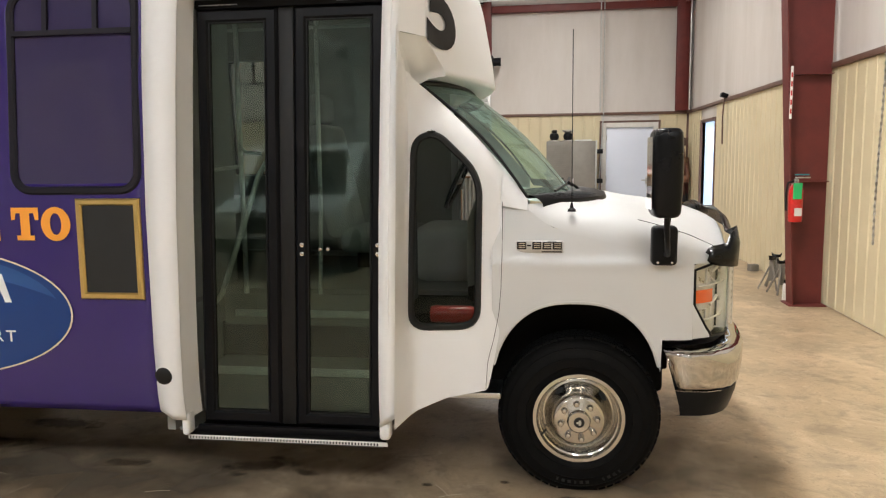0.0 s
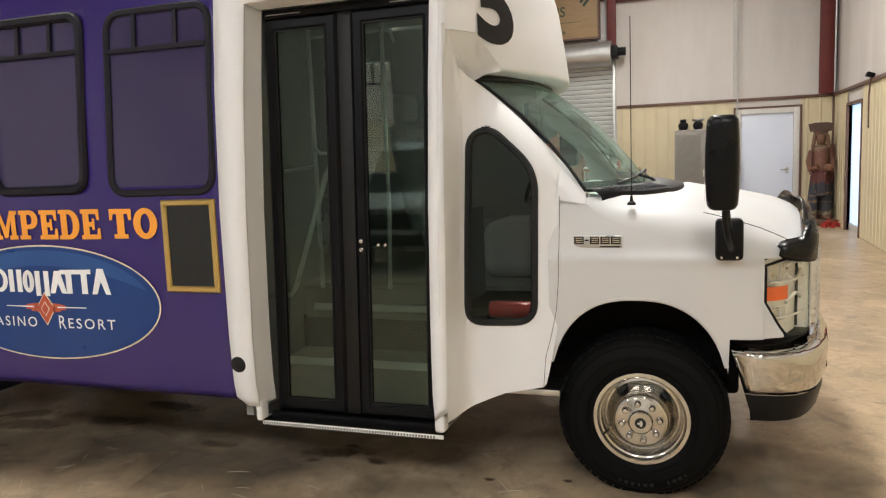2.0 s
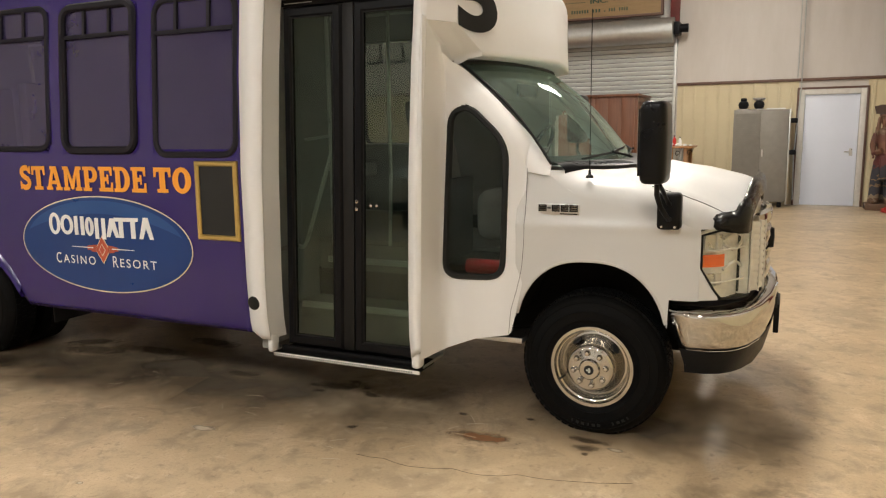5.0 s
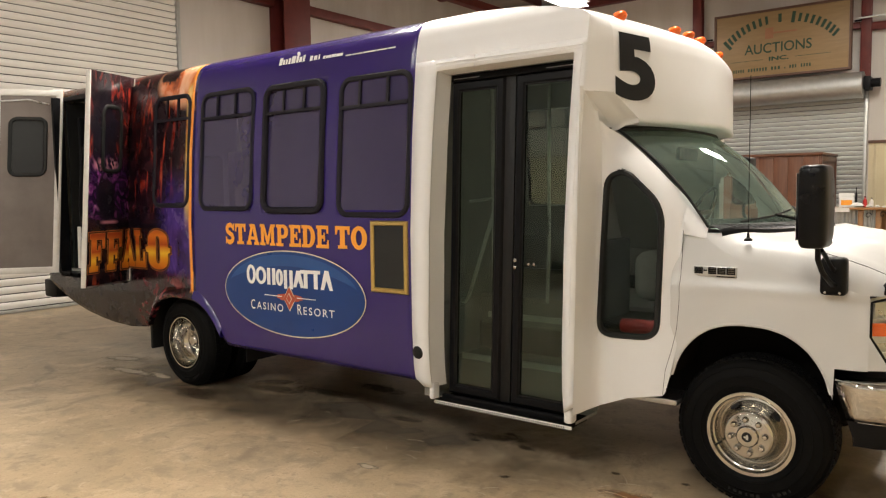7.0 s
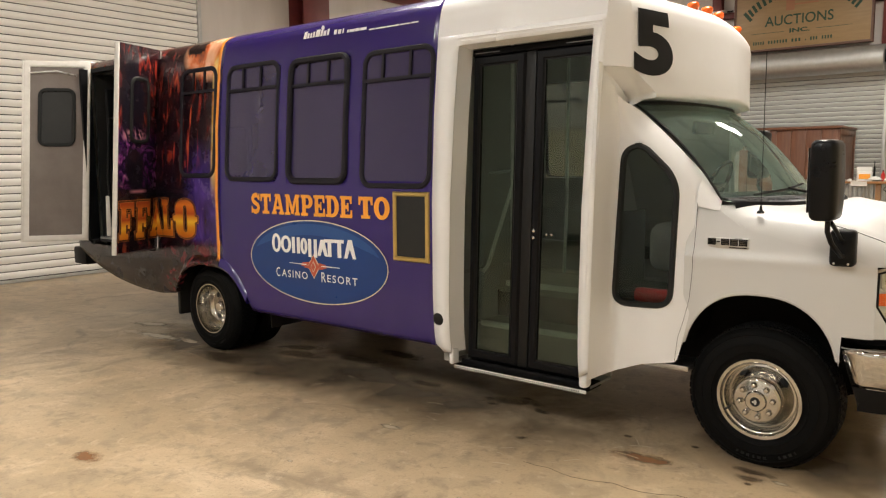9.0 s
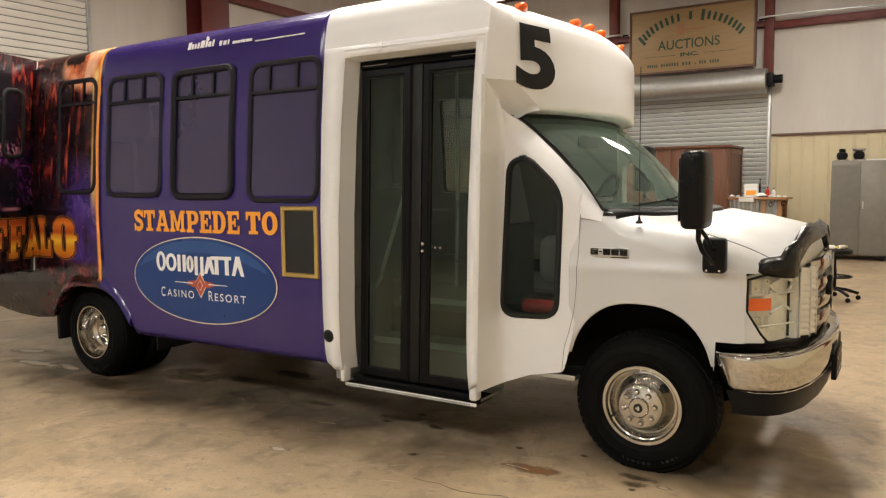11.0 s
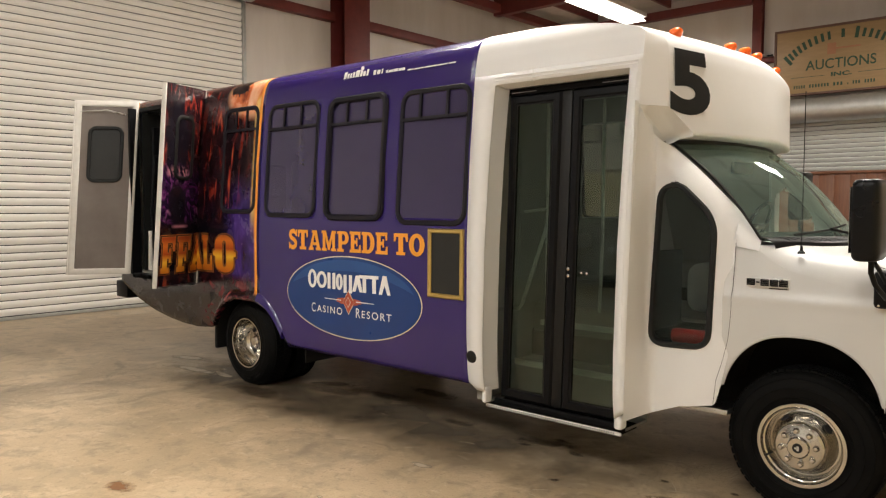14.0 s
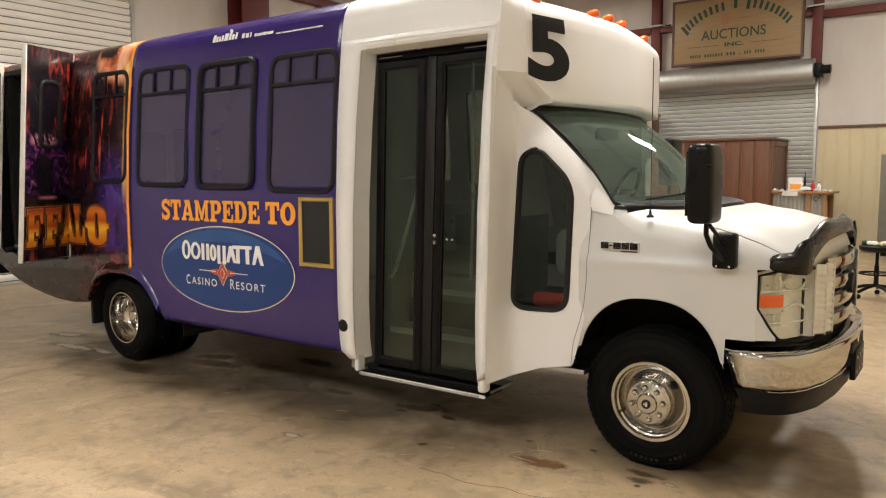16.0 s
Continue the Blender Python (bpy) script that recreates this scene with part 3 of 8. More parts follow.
# brown flashing along the top of the wainscot
for k, (a, b) in enumerate(((SHUT[1] + 0.07, EX - 0.045), (WX, SHUT[0] - 0.2))):
    solo("trim_north_%d" % (k + 1), B(a, b, NY - 0.05, NY - 0.002, BAND, BAND + 0.055, 0.006), BROWNTRIM, "brown metal flashing strip on the wall", "trim", kind="structure")
solo("trim_east_1", B(EX - 0.055, EX - 0.002, SY, NY - 0.002, BAND, BAND + 0.055, 0.006), BROWNTRIM, "brown metal flashing strip on the wall", "trim", kind="structure")
solo("trim_corner", B(EX - 0.05, EX - 0.005, NY - 0.06, NY - 0.02, 0, BAND - 0.002, 0.004), BROWNTRIM, "brown corner flashing of the wainscot", "trim", kind="structure")


# ---- red iron: posts, girts, braces
def post(name, x0, x1, y0, y1, z0, z1, label, along="x"):
    """A red channel post with two flanges and a web."""
    t = thing(name, label, "steel post", pose((x0 + x1) / 2, (y0 + y1) / 2, z0))
    inv = t.matrix_world.inverted()

    def put(n, *b):
        o = part(n, B(*b, bevel=0.004), REDIRON, t)
        o.matrix_parent_inverse = inv
    if along == "x":
        put("flange", x0, x1, y0, y0 + 0.014, z0, z1)
        put("web", (x0 + x1) / 2 - 0.006, (x0 + x1) / 2 + 0.006, y0 + 0.0142, y1 - 0.0142, z0, z1)
        put("flange", x0, x1, y1 - 0.014, y1, z0, z1)
    else:
        put("flange", x0, x0 + 0.014, y0, y1, z0, z1)
        put("web", x0 + 0.0142, x1 - 0.0142, (y0 + y1) / 2 - 0.006, (y0 + y1) / 2 + 0.006, z0, z1)
        put("flange", x1 - 0.014, x1, y0, y1, z0, z1)
    return t


post("steel_post", -1.53, -1.36, NY - 0.17, NY - 0.005, 3.5, CEIL, "dark red steel post beside the grey roll-up door")
post("steel_post", -4.78, -4.58, NY - 0.17, NY - 0.005, 3.5, CEIL, "dark red steel post beside the grey roll-up door")
post("steel_post", 2.42, 2.655, NY - 0.26, NY - 0.06, BAND + 0.06, CEIL, "dark red steel post in the corner of the hall")
post("steel_post", WX + 0.01, WX + 0.42, 5.68, 6.31, 0, CEIL, "wide dark red steel column against the white wall", "y")

# the tapered frame column on the corrugated side
_c = thing("frame_column", "tapered dark red steel frame column standing on the floor", "steel column", pose(2.55, 5.06, 0))
_ci = _c.matrix_world.inverted()


def _slope(z):
    return 2.375 - 0.055 * z


_bm = bmesh.new()
prism(_bm, [(_slope(0), 0.012), (EX - 0.045, 0.012), (EX - 0.045, CEIL), (_slope(CEIL), CEIL)], lambda u, v, d: (u, d, v), 5.10, 5.116)
part("web", _bm, REDIRON, _c).matrix_parent_inverse = _ci
_bm = bmesh.new()
prism(_bm, [(_slope(0) - 0.016, 0.012), (_slope(0), 0.012), (_slope(CEIL), CEIL), (_slope(CEIL) - 0.016, CEIL)], lambda u, v, d: (u, d, v), 5.0, 5.2)
part("flange", _bm, REDIRON, _c).matrix_parent_inverse = _ci
part("base_plate", B(2.32, EX - 0.03, 4.97, 5.25, 0.0, 0.012, 0.002), REDIRON, _c).matrix_parent_inverse = _ci
for _z in (1.28, 2.36):
    part("stiffener", B(_slope(_z), EX - 0.05, 5.02, 5.098, _z, _z + 0.01), REDIRON, _c).matrix_parent_inverse = _ci

# girts
for _n, _b in (("girt_north_1", (WX, SHUT[0] - 0.15, NY - 0.16, NY - 0.006, 4.62, 4.76)),
               ("girt_north_2", (SHUT[0] - 0.05, SHUT[1] - 0.1, NY - 0.16, NY - 0.006, 4.62, 4.74)),
               ("girt_north_3", (SHUT[1] + 0.09, 2.41, NY - 0.16, NY - 0.006, 4.56, 4.70)),
               ("girt_west_1", (WX + 0.006, WX + 0.17, WSHUT[1] + 0.12, 5.67, 5.0, 5.16)),
               ("girt_west_2", (WX + 0.006, WX + 0.17, 6.32, NY - 0.18, 5.0, 5.16)),
               ("girt_north_4", (WX + 0.2, SHUT[0] - 0.15, NY - 0.20, NY - 0.006, 5.92, 6.10)),
               ("girt_west_3", (WX + 0.45, WX + 0.66, 6.35, NY - 0.22, 5.94, 6.12)),
               ("girt_east_1", (EX - 0.17, EX - 0.006, SY, 4.99, 4.62, 4.76)),
               ("girt_east_2", (EX - 0.17, EX - 0.006, 5.21, NY - 0.28, 4.62, 4.76))):
    solo(_n, B(*_b, bevel=0.006), REDIRON, "dark red steel girt running along the wall", "steel beam", kind="structure")
# rafters under the roof
for _k, _y in enumerate((-2.0, 5.06, 10.2)):
    solo("rafter_%d" % (_k + 1), B(WX + 0.45, EX - 0.6, _y - 0.09, _y + 0.09, CEIL - 0.42, CEIL - 0.005, 0.01), REDIRON, "dark red steel roof rafter", "steel beam", kind="structure")
for _k, _x in enumerate((-8.5, -6.6, -2.4, 1.6)):
    solo("purlin_%d" % (_k + 1), B(_x - 0.035, _x + 0.035, SY + 0.02, NY - 0.3, CEIL - 0.2, CEIL - 0.006, 0.006), REDIRON, "dark red steel roof purlin", "steel beam", kind="structure")


# ---- tube lamps
def ceiling_lamp(x, y):
    zl = FILL_Z if y < 0 else LAMP_Z
    t = thing("ceiling_light", "white fluorescent tube fixture, known or added, hanging lit under the roof", "ceiling light", pose(x, y, zl), "ceiling lights")
    part("housing", B(-0.26, 0.26, -1.22, 1.22, 0.0, 0.09, 0.02), OFFWHITE, t)
    for dx in (-0.18, -0.06, 0.06, 0.18):
        part("tube", lathe(bmesh.new(), [(0.001, -1.16), (0.019, -1.16), (0.019, 1.16), (0.001, 1.16)], 12, "y", (dx, 0, -0.035)), TUBE, t)
    part("diffuser", B(-0.24, 0.24, -1.2, 1.2, -0.075, -0.062, 0.004), TUBE, t)
    for dy in (-0.9, 0.9):
        part("hanger", tube(bmesh.new(), [(0, dy, 0.085), (0, dy, CEIL - zl + 0.01)], 0.006, 6), STEEL, t)
    return t


# the fixtures at negative y are added too, to carry the fill lamps
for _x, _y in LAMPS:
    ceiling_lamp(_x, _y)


# ---- roll-up doors
def shutter(name, label, width, height, pitch, m, mat, drum, gap=0.006):
    """A roll-up door in its own frame: u to the right, out towards the room along -y."""
    t = thing(name, label, "roll-up door", m)
    bm = bmesh.new()
    prof = [(0.026, 0.0), (0.026, gap * 1.2), (0.012, gap * 1.35), (0.005, pitch * 0.22), (-0.006, pitch * 0.42), (-0.012, pitch * 0.62), (-0.011, pitch * 0.80), (-0.005, pitch * 0.93), (0.002, pitch - 0.002), (0.026, pitch)]
    sheet(bm, [[(u, y, z) for y, z in prof] for u in (0, width)])
    me = mesh_of("slat", bm, 50)
    me.materials.append(mat)
    for k in range(int(height / pitch)):
        o = new("slat", me)
        o.parent, o.location = t, (0, 0, 0.05 + k * pitch)
    # dark sheet laid in the slat grooves to paint their shadow lines
    part("curtain_back", B(0.001, width - 0.001, 0.023, 0.027, 0.051, 0.05 + pitch * int(height / pitch)), DARK, t)
    part("bottom_bar", B(0, width, -0.03, 0.03, 0.006, 0.05, 0.006), GALV, t)
    for u in (-0.062, width + 0.002):
        g = part("guide_rail", B(u, u + 0.06, -0.05, 0.05, 0.001, height + 0.12, 0.006), GALV, t)
        bolts = bmesh.new()
        for k in range(int(height / 0.4)):
            lathe(bolts, [(0.001, -0.006), (0.011, -0.005), (0.011, 0.0), (0.001, 0.0)], 8, "y", (u + 0.03, -0.051, 0.2 + 0.4 * k))
        part("bolt", bolts, STEEL, g)
    if drum:
        r = drum
        b = part("drum_hood", lathe(bmesh.new(), [(0.001, 0.0), (r, 0.0), (r, width + 0.04), (0.001, width + 0.04)], 28, "x", (-0.02, -r - 0.02, height + r * 0.75)), GALV, t)
        part("end_bracket", B(width + 0.025, width + 0.14, -2 * r * 0.72, -0.02, height + r * 0.35, height + r * 1.35, 0.012), BLACKMETAL, b)
        part("motor", lathe(bmesh.new(), [(0.001, 0), (0.085, 0), (0.085, 0.16), (0.001, 0.16)], 16, "x", (width + 0.141, -r, height + r * 0.85)), BLACKMETAL, b)
    return t


shutter("rollup_door", "closed grey steel roll-up door with a round drum hood", SHUT[1] - SHUT[0] - 0.02, SHUT[2] - 0.03, 0.093,
        pose(SHUT[0] + 0.01, NY - 0.06, 0), GREYSLAT, 0.25)
shutter("rollup_door", "tall closed white steel roll-up door with horizontal slats", WSHUT[1] - WSHUT[0], WSHUT[2] - 0.05, 0.107,
        pose(WX + 0.06, WSHUT[0], 0, 0, 0, 90), SLAT, 0.28, 0.009)

# ---- white door
_d = thing("door_1", "white steel door closed in a brown frame", "door", pose(0, NY, 0), kind="structure")
x0, x1, zh = NDOOR
_i = _d.matrix_world.inverted()


def dput(n, bm, mat, parent=None, label=""):
    o = part(n, bm, mat, parent or _d, label)
    if parent is None:
        o.matrix_parent_inverse = _i
    return o


dput("frame", B(x0 - 0.075, x0 + 0.025, NY - 0.045, NY + 0.1, 0.001, zh + 0.07, 0.005), OFFWHITE)
dput("frame", B(x1 - 0.025, x1 + 0.075, NY - 0.045, NY + 0.1, 0.001, zh + 0.07, 0.005), OFFWHITE)
dput("frame", B(x0 + 0.0255, x1 - 0.0255, NY - 0.043, NY + 0.1, zh - 0.03, zh + 0.07, 0.005), OFFWHITE)
for _a, _b, _e, _f in ((x0 - 0.115, x0 - 0.0755, 0.001, zh + 0.11), (x1 + 0.0755, x1 + 0.115, 0.001, zh + 0.11), (x0 - 0.075, x1 + 0.075, zh + 0.0705, zh + 0.11)):
    dput("casing", B(_a, _b, NY - 0.05, NY + 0.0, _e, _f, 0.004), BROWNTRIM)
_leaf = part("leaf", B(x0 + 0.03, x1 - 0.03, 0.012, 0.06, 0.012, zh - 0.035, 0.004), DOORPAINT, _d)
part("threshold", B(x0 + 0.03, x1 - 0.03, -0.02, 0.09, 0.001, 0.011, 0.003), STEEL, _d)
part("rose", B(x1 - 0.16, x1 - 0.105, 0.002, 0.012, 0.98, 1.12, 0.004), STEEL, _leaf)
part("lever", tube(bmesh.new(), [(x1 - 0.13, 0.002, 1.06), (x1 - 0.13, -0.05, 1.06), (x1 - 0.25, -0.05, 1.055)], 0.011), STEEL, _leaf)
for _z in (0.25, 1.1, 1.95):
    part("hinge", lathe(bmesh.new(), [(0.001, _z - 0.05), (0.011, _z - 0.05), (0.011, _z + 0.05), (0.001, _z + 0.05)], 10, "z", (x0 + 0.028, 0.0, 0)), STEEL, _leaf)

# ---- daylit side doorway
_d2 = thing("door_2", "pale glazed door glowing for daylight in a thin brown frame", "door", pose(EX, 0, 0), kind="structure")
y0, y1, zh2 = EDOOR
part("frame", B(-0.04, 0.12, y0 - 0.05, y0, 0.001, zh2 + 0.05, 0.005), BROWNTRIM, _d2)
part("frame", B(-0.04, 0.12, y1, y1 + 0.05, 0.001, zh2 + 0.05, 0.005), BROWNTRIM, _d2)
part("frame", B(-0.038, 0.12, y0 + 0.001, y1 - 0.001, zh2, zh2 + 0.05, 0.005), BROWNTRIM, _d2)
# the leaf itself emits, put there for the daylight outside
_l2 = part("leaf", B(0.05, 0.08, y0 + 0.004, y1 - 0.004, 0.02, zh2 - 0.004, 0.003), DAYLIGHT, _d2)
part("rail", B(0.035, 0.049, y0 + 0.004, y1 - 0.004, 0.02, 0.14, 0.003), OFFWHITE, _l2)

# ---------------------------------------------------------------- the shuttle bus
bus = thing("shuttle_bus", "white and purple wrapped shuttle bus parked on the shop floor", "bus", pose(0, 0, 0))
W = 2.44
SIDE = [(0.40, 0.035), (0.52, 0.012), (0.75, 0.0), (1.35, 0.0), (1.9, 0.03), (2.35, 0.075), (2.46, 0.092), (2.53, 0.110), (2.58, 0.137), (2.615, 0.178), (2.645, 0.25), (2.675, 0.40)]


def side(z):
    """How far in the near body side stands at height z."""
    return lerp(SIDE, z)


def on_side(u, v, d):
    """A point on the near body side, d metres proud of it."""
    return (u, side(v) - d, v)


XR, XO, XP, XW = -6.60, -4.165, -1.89, -0.80   # rear end, orange seam, white seam, end of the box body
LIFT = (-6.385, -5.12, 0.855, 2.54)               # lift doorway
WINDOWS = [(-4.72, -4.20, 1.49, 2.40), (-4.065, -3.41, 1.465, 2.375), (-3.30, -2.66, 1.45, 2.36), (-2.54, -1.91, 1.43, 2.34)]
DOOR = (-1.755, -0.885, 0.335, 2.27)             # passenger doorway


def belly(x):
    """The lower edge of the body side: arch round the rear wheel, rising tail."""
    if x < -4.86:
        return lerp([(-6.68, 0.818), (-6.47, 0.714), (-6.24, 0.617), (-6.04, 0.556), (-5.84, 0.511), (-5.62, 0.474), (-5.42, 0.452), (-5.15, 0.443), (-4.86, 0.47)], x)
    if x < -3.82:
        u = (x + 4.34) / 0.52
        return 0.47 + 0.30 * max(0.0, 1 - abs(u) ** 3.2)
    return 0.43


def body_panel(name, xa, xb, mat, label, holes=(), zt=2.675, step=0.05, lift=0.0, lo=belly):
    bm = bmesh.new()
    cuts = sorted({xa, xb, *(h[0] for h in holes if xa < h[0] < xb), *(h[1] for h in holes if xa < h[1] < xb)})
    xs = [cuts[0]]
    for a, b in zip(cuts, cuts[1:]):
        xs += span(a, b, step)[1:]
    zs = 60
    skin(bm, xs, lo, lambda x: zt, zs, lambda x, z: side(z) - lift, [[(h[0], h[2]), (h[1], h[2]), (h[1], h[3]), (h[0], h[3])] for h in holes])
    return thicken(part(name, bm, mat, bus, label), 0.012)


pad = 0.03
win_holes = [(a + pad, b - pad, c + pad, d - pad) for a, b, c, d in WINDOWS]
body_panel("rear_side_panel", XR, XO, FLAME, "printed flame wrap panel", [win_holes[0], LIFT], step=0.04)
body_panel("middle_side_panel", XO, XP, PURPLE, "purple vinyl wrapped side panel", win_holes[1:])
white_lo = lambda x: 0.40 + 0.045 * max(0.0, (-1.835 - x) / 0.055) ** 2.2 + 0.05 * max(0.0, (x + 0.835) / 0.035) ** 2
LEAN = 0.024                # the door surround leans forward with height


def leaned(ob, inward=0.0):
    """Leans a part of the door surround: forward with height, and inward with the body side."""
    for v in ob.data.vertices:
        x, y, z = v.co
        v.co = (x + LEAN * max(0.0, z - 0.40) * min(1.0, max(0.0, (x + 1.87) / 0.09)), y + inward * side(z), z)
    for c in ob.children:
        leaned(c, inward)
    return ob


leaned(body_panel("front_side_panel", XP, -1.5, WHITE, "white fibreglass door surround", [(DOOR[0] - 0.018, DOOR[1] + 0.014, 0.2, DOOR[3] + 0.03)], zt=2.36, lift=0.012, lo=white_lo))
leaned(body_panel("front_side_panel", -1.5, XW, WHITE, "white fibreglass door surround", [(DOOR[0] - 0.018, DOOR[1] + 0.014, 0.2, DOOR[3] + 0.03)], zt=2.36, lift=0.012, lo=white_lo))

# seam glow strips of the print
part("print_edge", prism(bmesh.new(), [(XO - 0.010, 0.79), (XO + 0.004, 0.79), (XO + 0.004, 2.40), (XO - 0.010, 2.40)], on_side, 0.008, 0.010), ORANGE, bus)

# roof, far side, rear wall
bm = bmesh.new()
half = [(0.40, 2.675), (0.62, 2.70), (0.9, 2.715), (1.22, 2.72)]
prof = half + [(W - y, z) for y, z in half[::-1][1:]]
sheet(bm, [[(x, y, z) for y, z in prof] for x in (XR, XO)])
part("roof", bm, FLAME, bus)
bm = bmesh.new()
sheet(bm, [[(x, y, z) for y, z in prof] for x in (XO, XP)])
part("roof", bm, PURPLE, bus)
bm = bmesh.new()
wide = [(0.31, 2.659), (0.36, 2.668)] + prof + [(W - 0.36, 2.668), (W - 0.31, 2.659)]
sheet(bm, [[(XP, y, z + 0.004) for y, z in wide], [(-1.7, y, min(z, 2.672)) for y, z in wide], [(-1.49, y, min(z, 2.66)) for y, z in wide]])
part("roof", bm, WHITE, bus)
bm = bmesh.new()
skin(bm, span(XR, XW, 0.06), lambda x: 0.40, lambda x: 2.675 if x < XP else 2.38, 60, lambda x, z: W - side(z), [[(h[0], h[2]), (h[1], h[2]), (h[1], h[3]), (h[0], h[3])] for h in win_holes])
thicken(part("far_side_panel", bm, WHITE, bus), 0.02)
bm = bmesh.new()
box(bm, XR - 0.03, XR, 0.12, W - 0.12, 0.8, 2.66, 0.012)
part("rear_wall", bm, WHITE, bus)
# rounded white tail corner
bm = bmesh.new()
sheet(bm, [[(XR - 0.03 * math.sin(a), side(z) + 0.12 * (1 - math.cos(a)) + 0.0, z) for z in (0.80, 1.2, 1.7, 2.1, 2.4, 2.55, 2.62)] for a in [radians(k * 15) for k in range(7)]])
part("tail_corner", bm, FLAME, bus)
bm = bmesh.new()
sheet(bm, [[(XR - 0.20 * t, y, z - 0.045 * t * t) for y, z in [(0.16, 2.57), (0.22, 2.63), (0.3, 2.665)] + prof[1:-1]] for t in (0, 0.5, 1.0)])
part("rear_cap", bm, WHITE, bus)


# rolled lip round the rear wheel arch
for _a, _b, _mt in ((-4.845, XO - 0.002, FLAME), (XO + 0.002, -3.835, PURPLE)):
    bm = bmesh.new()
    rows = []
    for x in span(_a, _b, 0.02):
        z = belly(x)
        rows.append([(x, side(z) - d, z + h) for d, h in ((0.0, 0.075), (0.010, 0.060), (0.022, 0.030), (0.026, 0.008), (0.018, -0.008), (-0.03, -0.010))])
    sheet(bm, rows)
    part("arch_flare", bm, _mt, bus, "rolled wheel arch lip")
# ---- side windows
def side_window(rect, film, small, on_side=on_side, proud=False):
    x0, x1, z0, z1 = rect
    out = rounded(x0, x1, z0, z1, 0.10)
    w = part("window", ring(bmesh.new(), out, 0.046 if proud else 0.036, on_side, -0.004, 0.026 if proud else 0.012), WINRUBBER, bus, "black framed side window behind printed film")
    zb = z1 - 0.20
    inn = inset_poly(out, 0.032)
    part("pane", fill_poly(bmesh.new(), inn, on_side, -0.002), film, w)
    part("transom", prism(bmesh.new(), [(x0 + 0.03, zb - 0.011), (x1 - 0.03, zb - 0.011), (x1 - 0.03, zb + 0.011), (x0 + 0.03, zb + 0.011)], on_side, -0.001, 0.013), WINRUBBER, w)
    for f in small:
        xm = x0 + (x1 - x0) * f
        part("mullion", prism(bmesh.new(), [(xm - 0.011, zb + 0.0115), (xm + 0.011, zb + 0.0115), (xm + 0.011, z1 - 0.03), (xm - 0.011, z1 - 0.03)], on_side, -0.001, 0.011), WINRUBBER, w)
    return w


for k, (r, sm) in enumerate(zip(WINDOWS, ((0.36, 0.66), (0.33, 0.66), (0.33, 0.66), (0.30, 0.68)))):
    side_window(r, FLAME if k == 0 else FILM, sm, proud=k == 2)

for r in WINDOWS[1:]:
    side_window(r, FARFILM, (0.33, 0.66), lambda u, v, d: (u, W - side(v) + d, v))

# ---- lettering and logo plate
def arc(cx, cz, rx, rz, a0, a1, n=10):
    return [(cx + rx * math.cos(radians(a0 + (a1 - a0) * k / n)), cz + rz * math.sin(radians(a0 + (a1 - a0) * k / n))) for k in range(n + 1)]


def stroke(path, half, n=5):
    """The outline of a bent stroke through the points of a path; half: its half width, across and upright."""
    P = [Vector(p) for p in path]
    line = []
    for i in range(len(P) - 1):
        a, b, c, d = P[max(i - 1, 0)], P[i], P[i + 1], P[min(i + 2, len(P) - 1)]
        for k in range(n):
            t = k / n
            line.append(0.5 * (2 * b + (c - a) * t + (2 * a - 5 * b + 4 * c - d) * t * t + (3 * b - a - 3 * c + d) * t ** 3))
    line.append(P[-1])
    up, dn = [], []
    for i, p in enumerate(line):
        d = (line[min(i + 1, len(line) - 1)] - line[max(i - 1, 0)]).normalized()
        o = Vector((-d.y * half[0], d.x * half[1]))
        up.append(tuple(p + o))
        dn.append(tuple(p - o))
    return up + dn[::-1]


STEM = [(0, 1), (0, 0.86), (0.11, 0.86), (0.11, 0.14), (0, 0.14), (0, 0)]
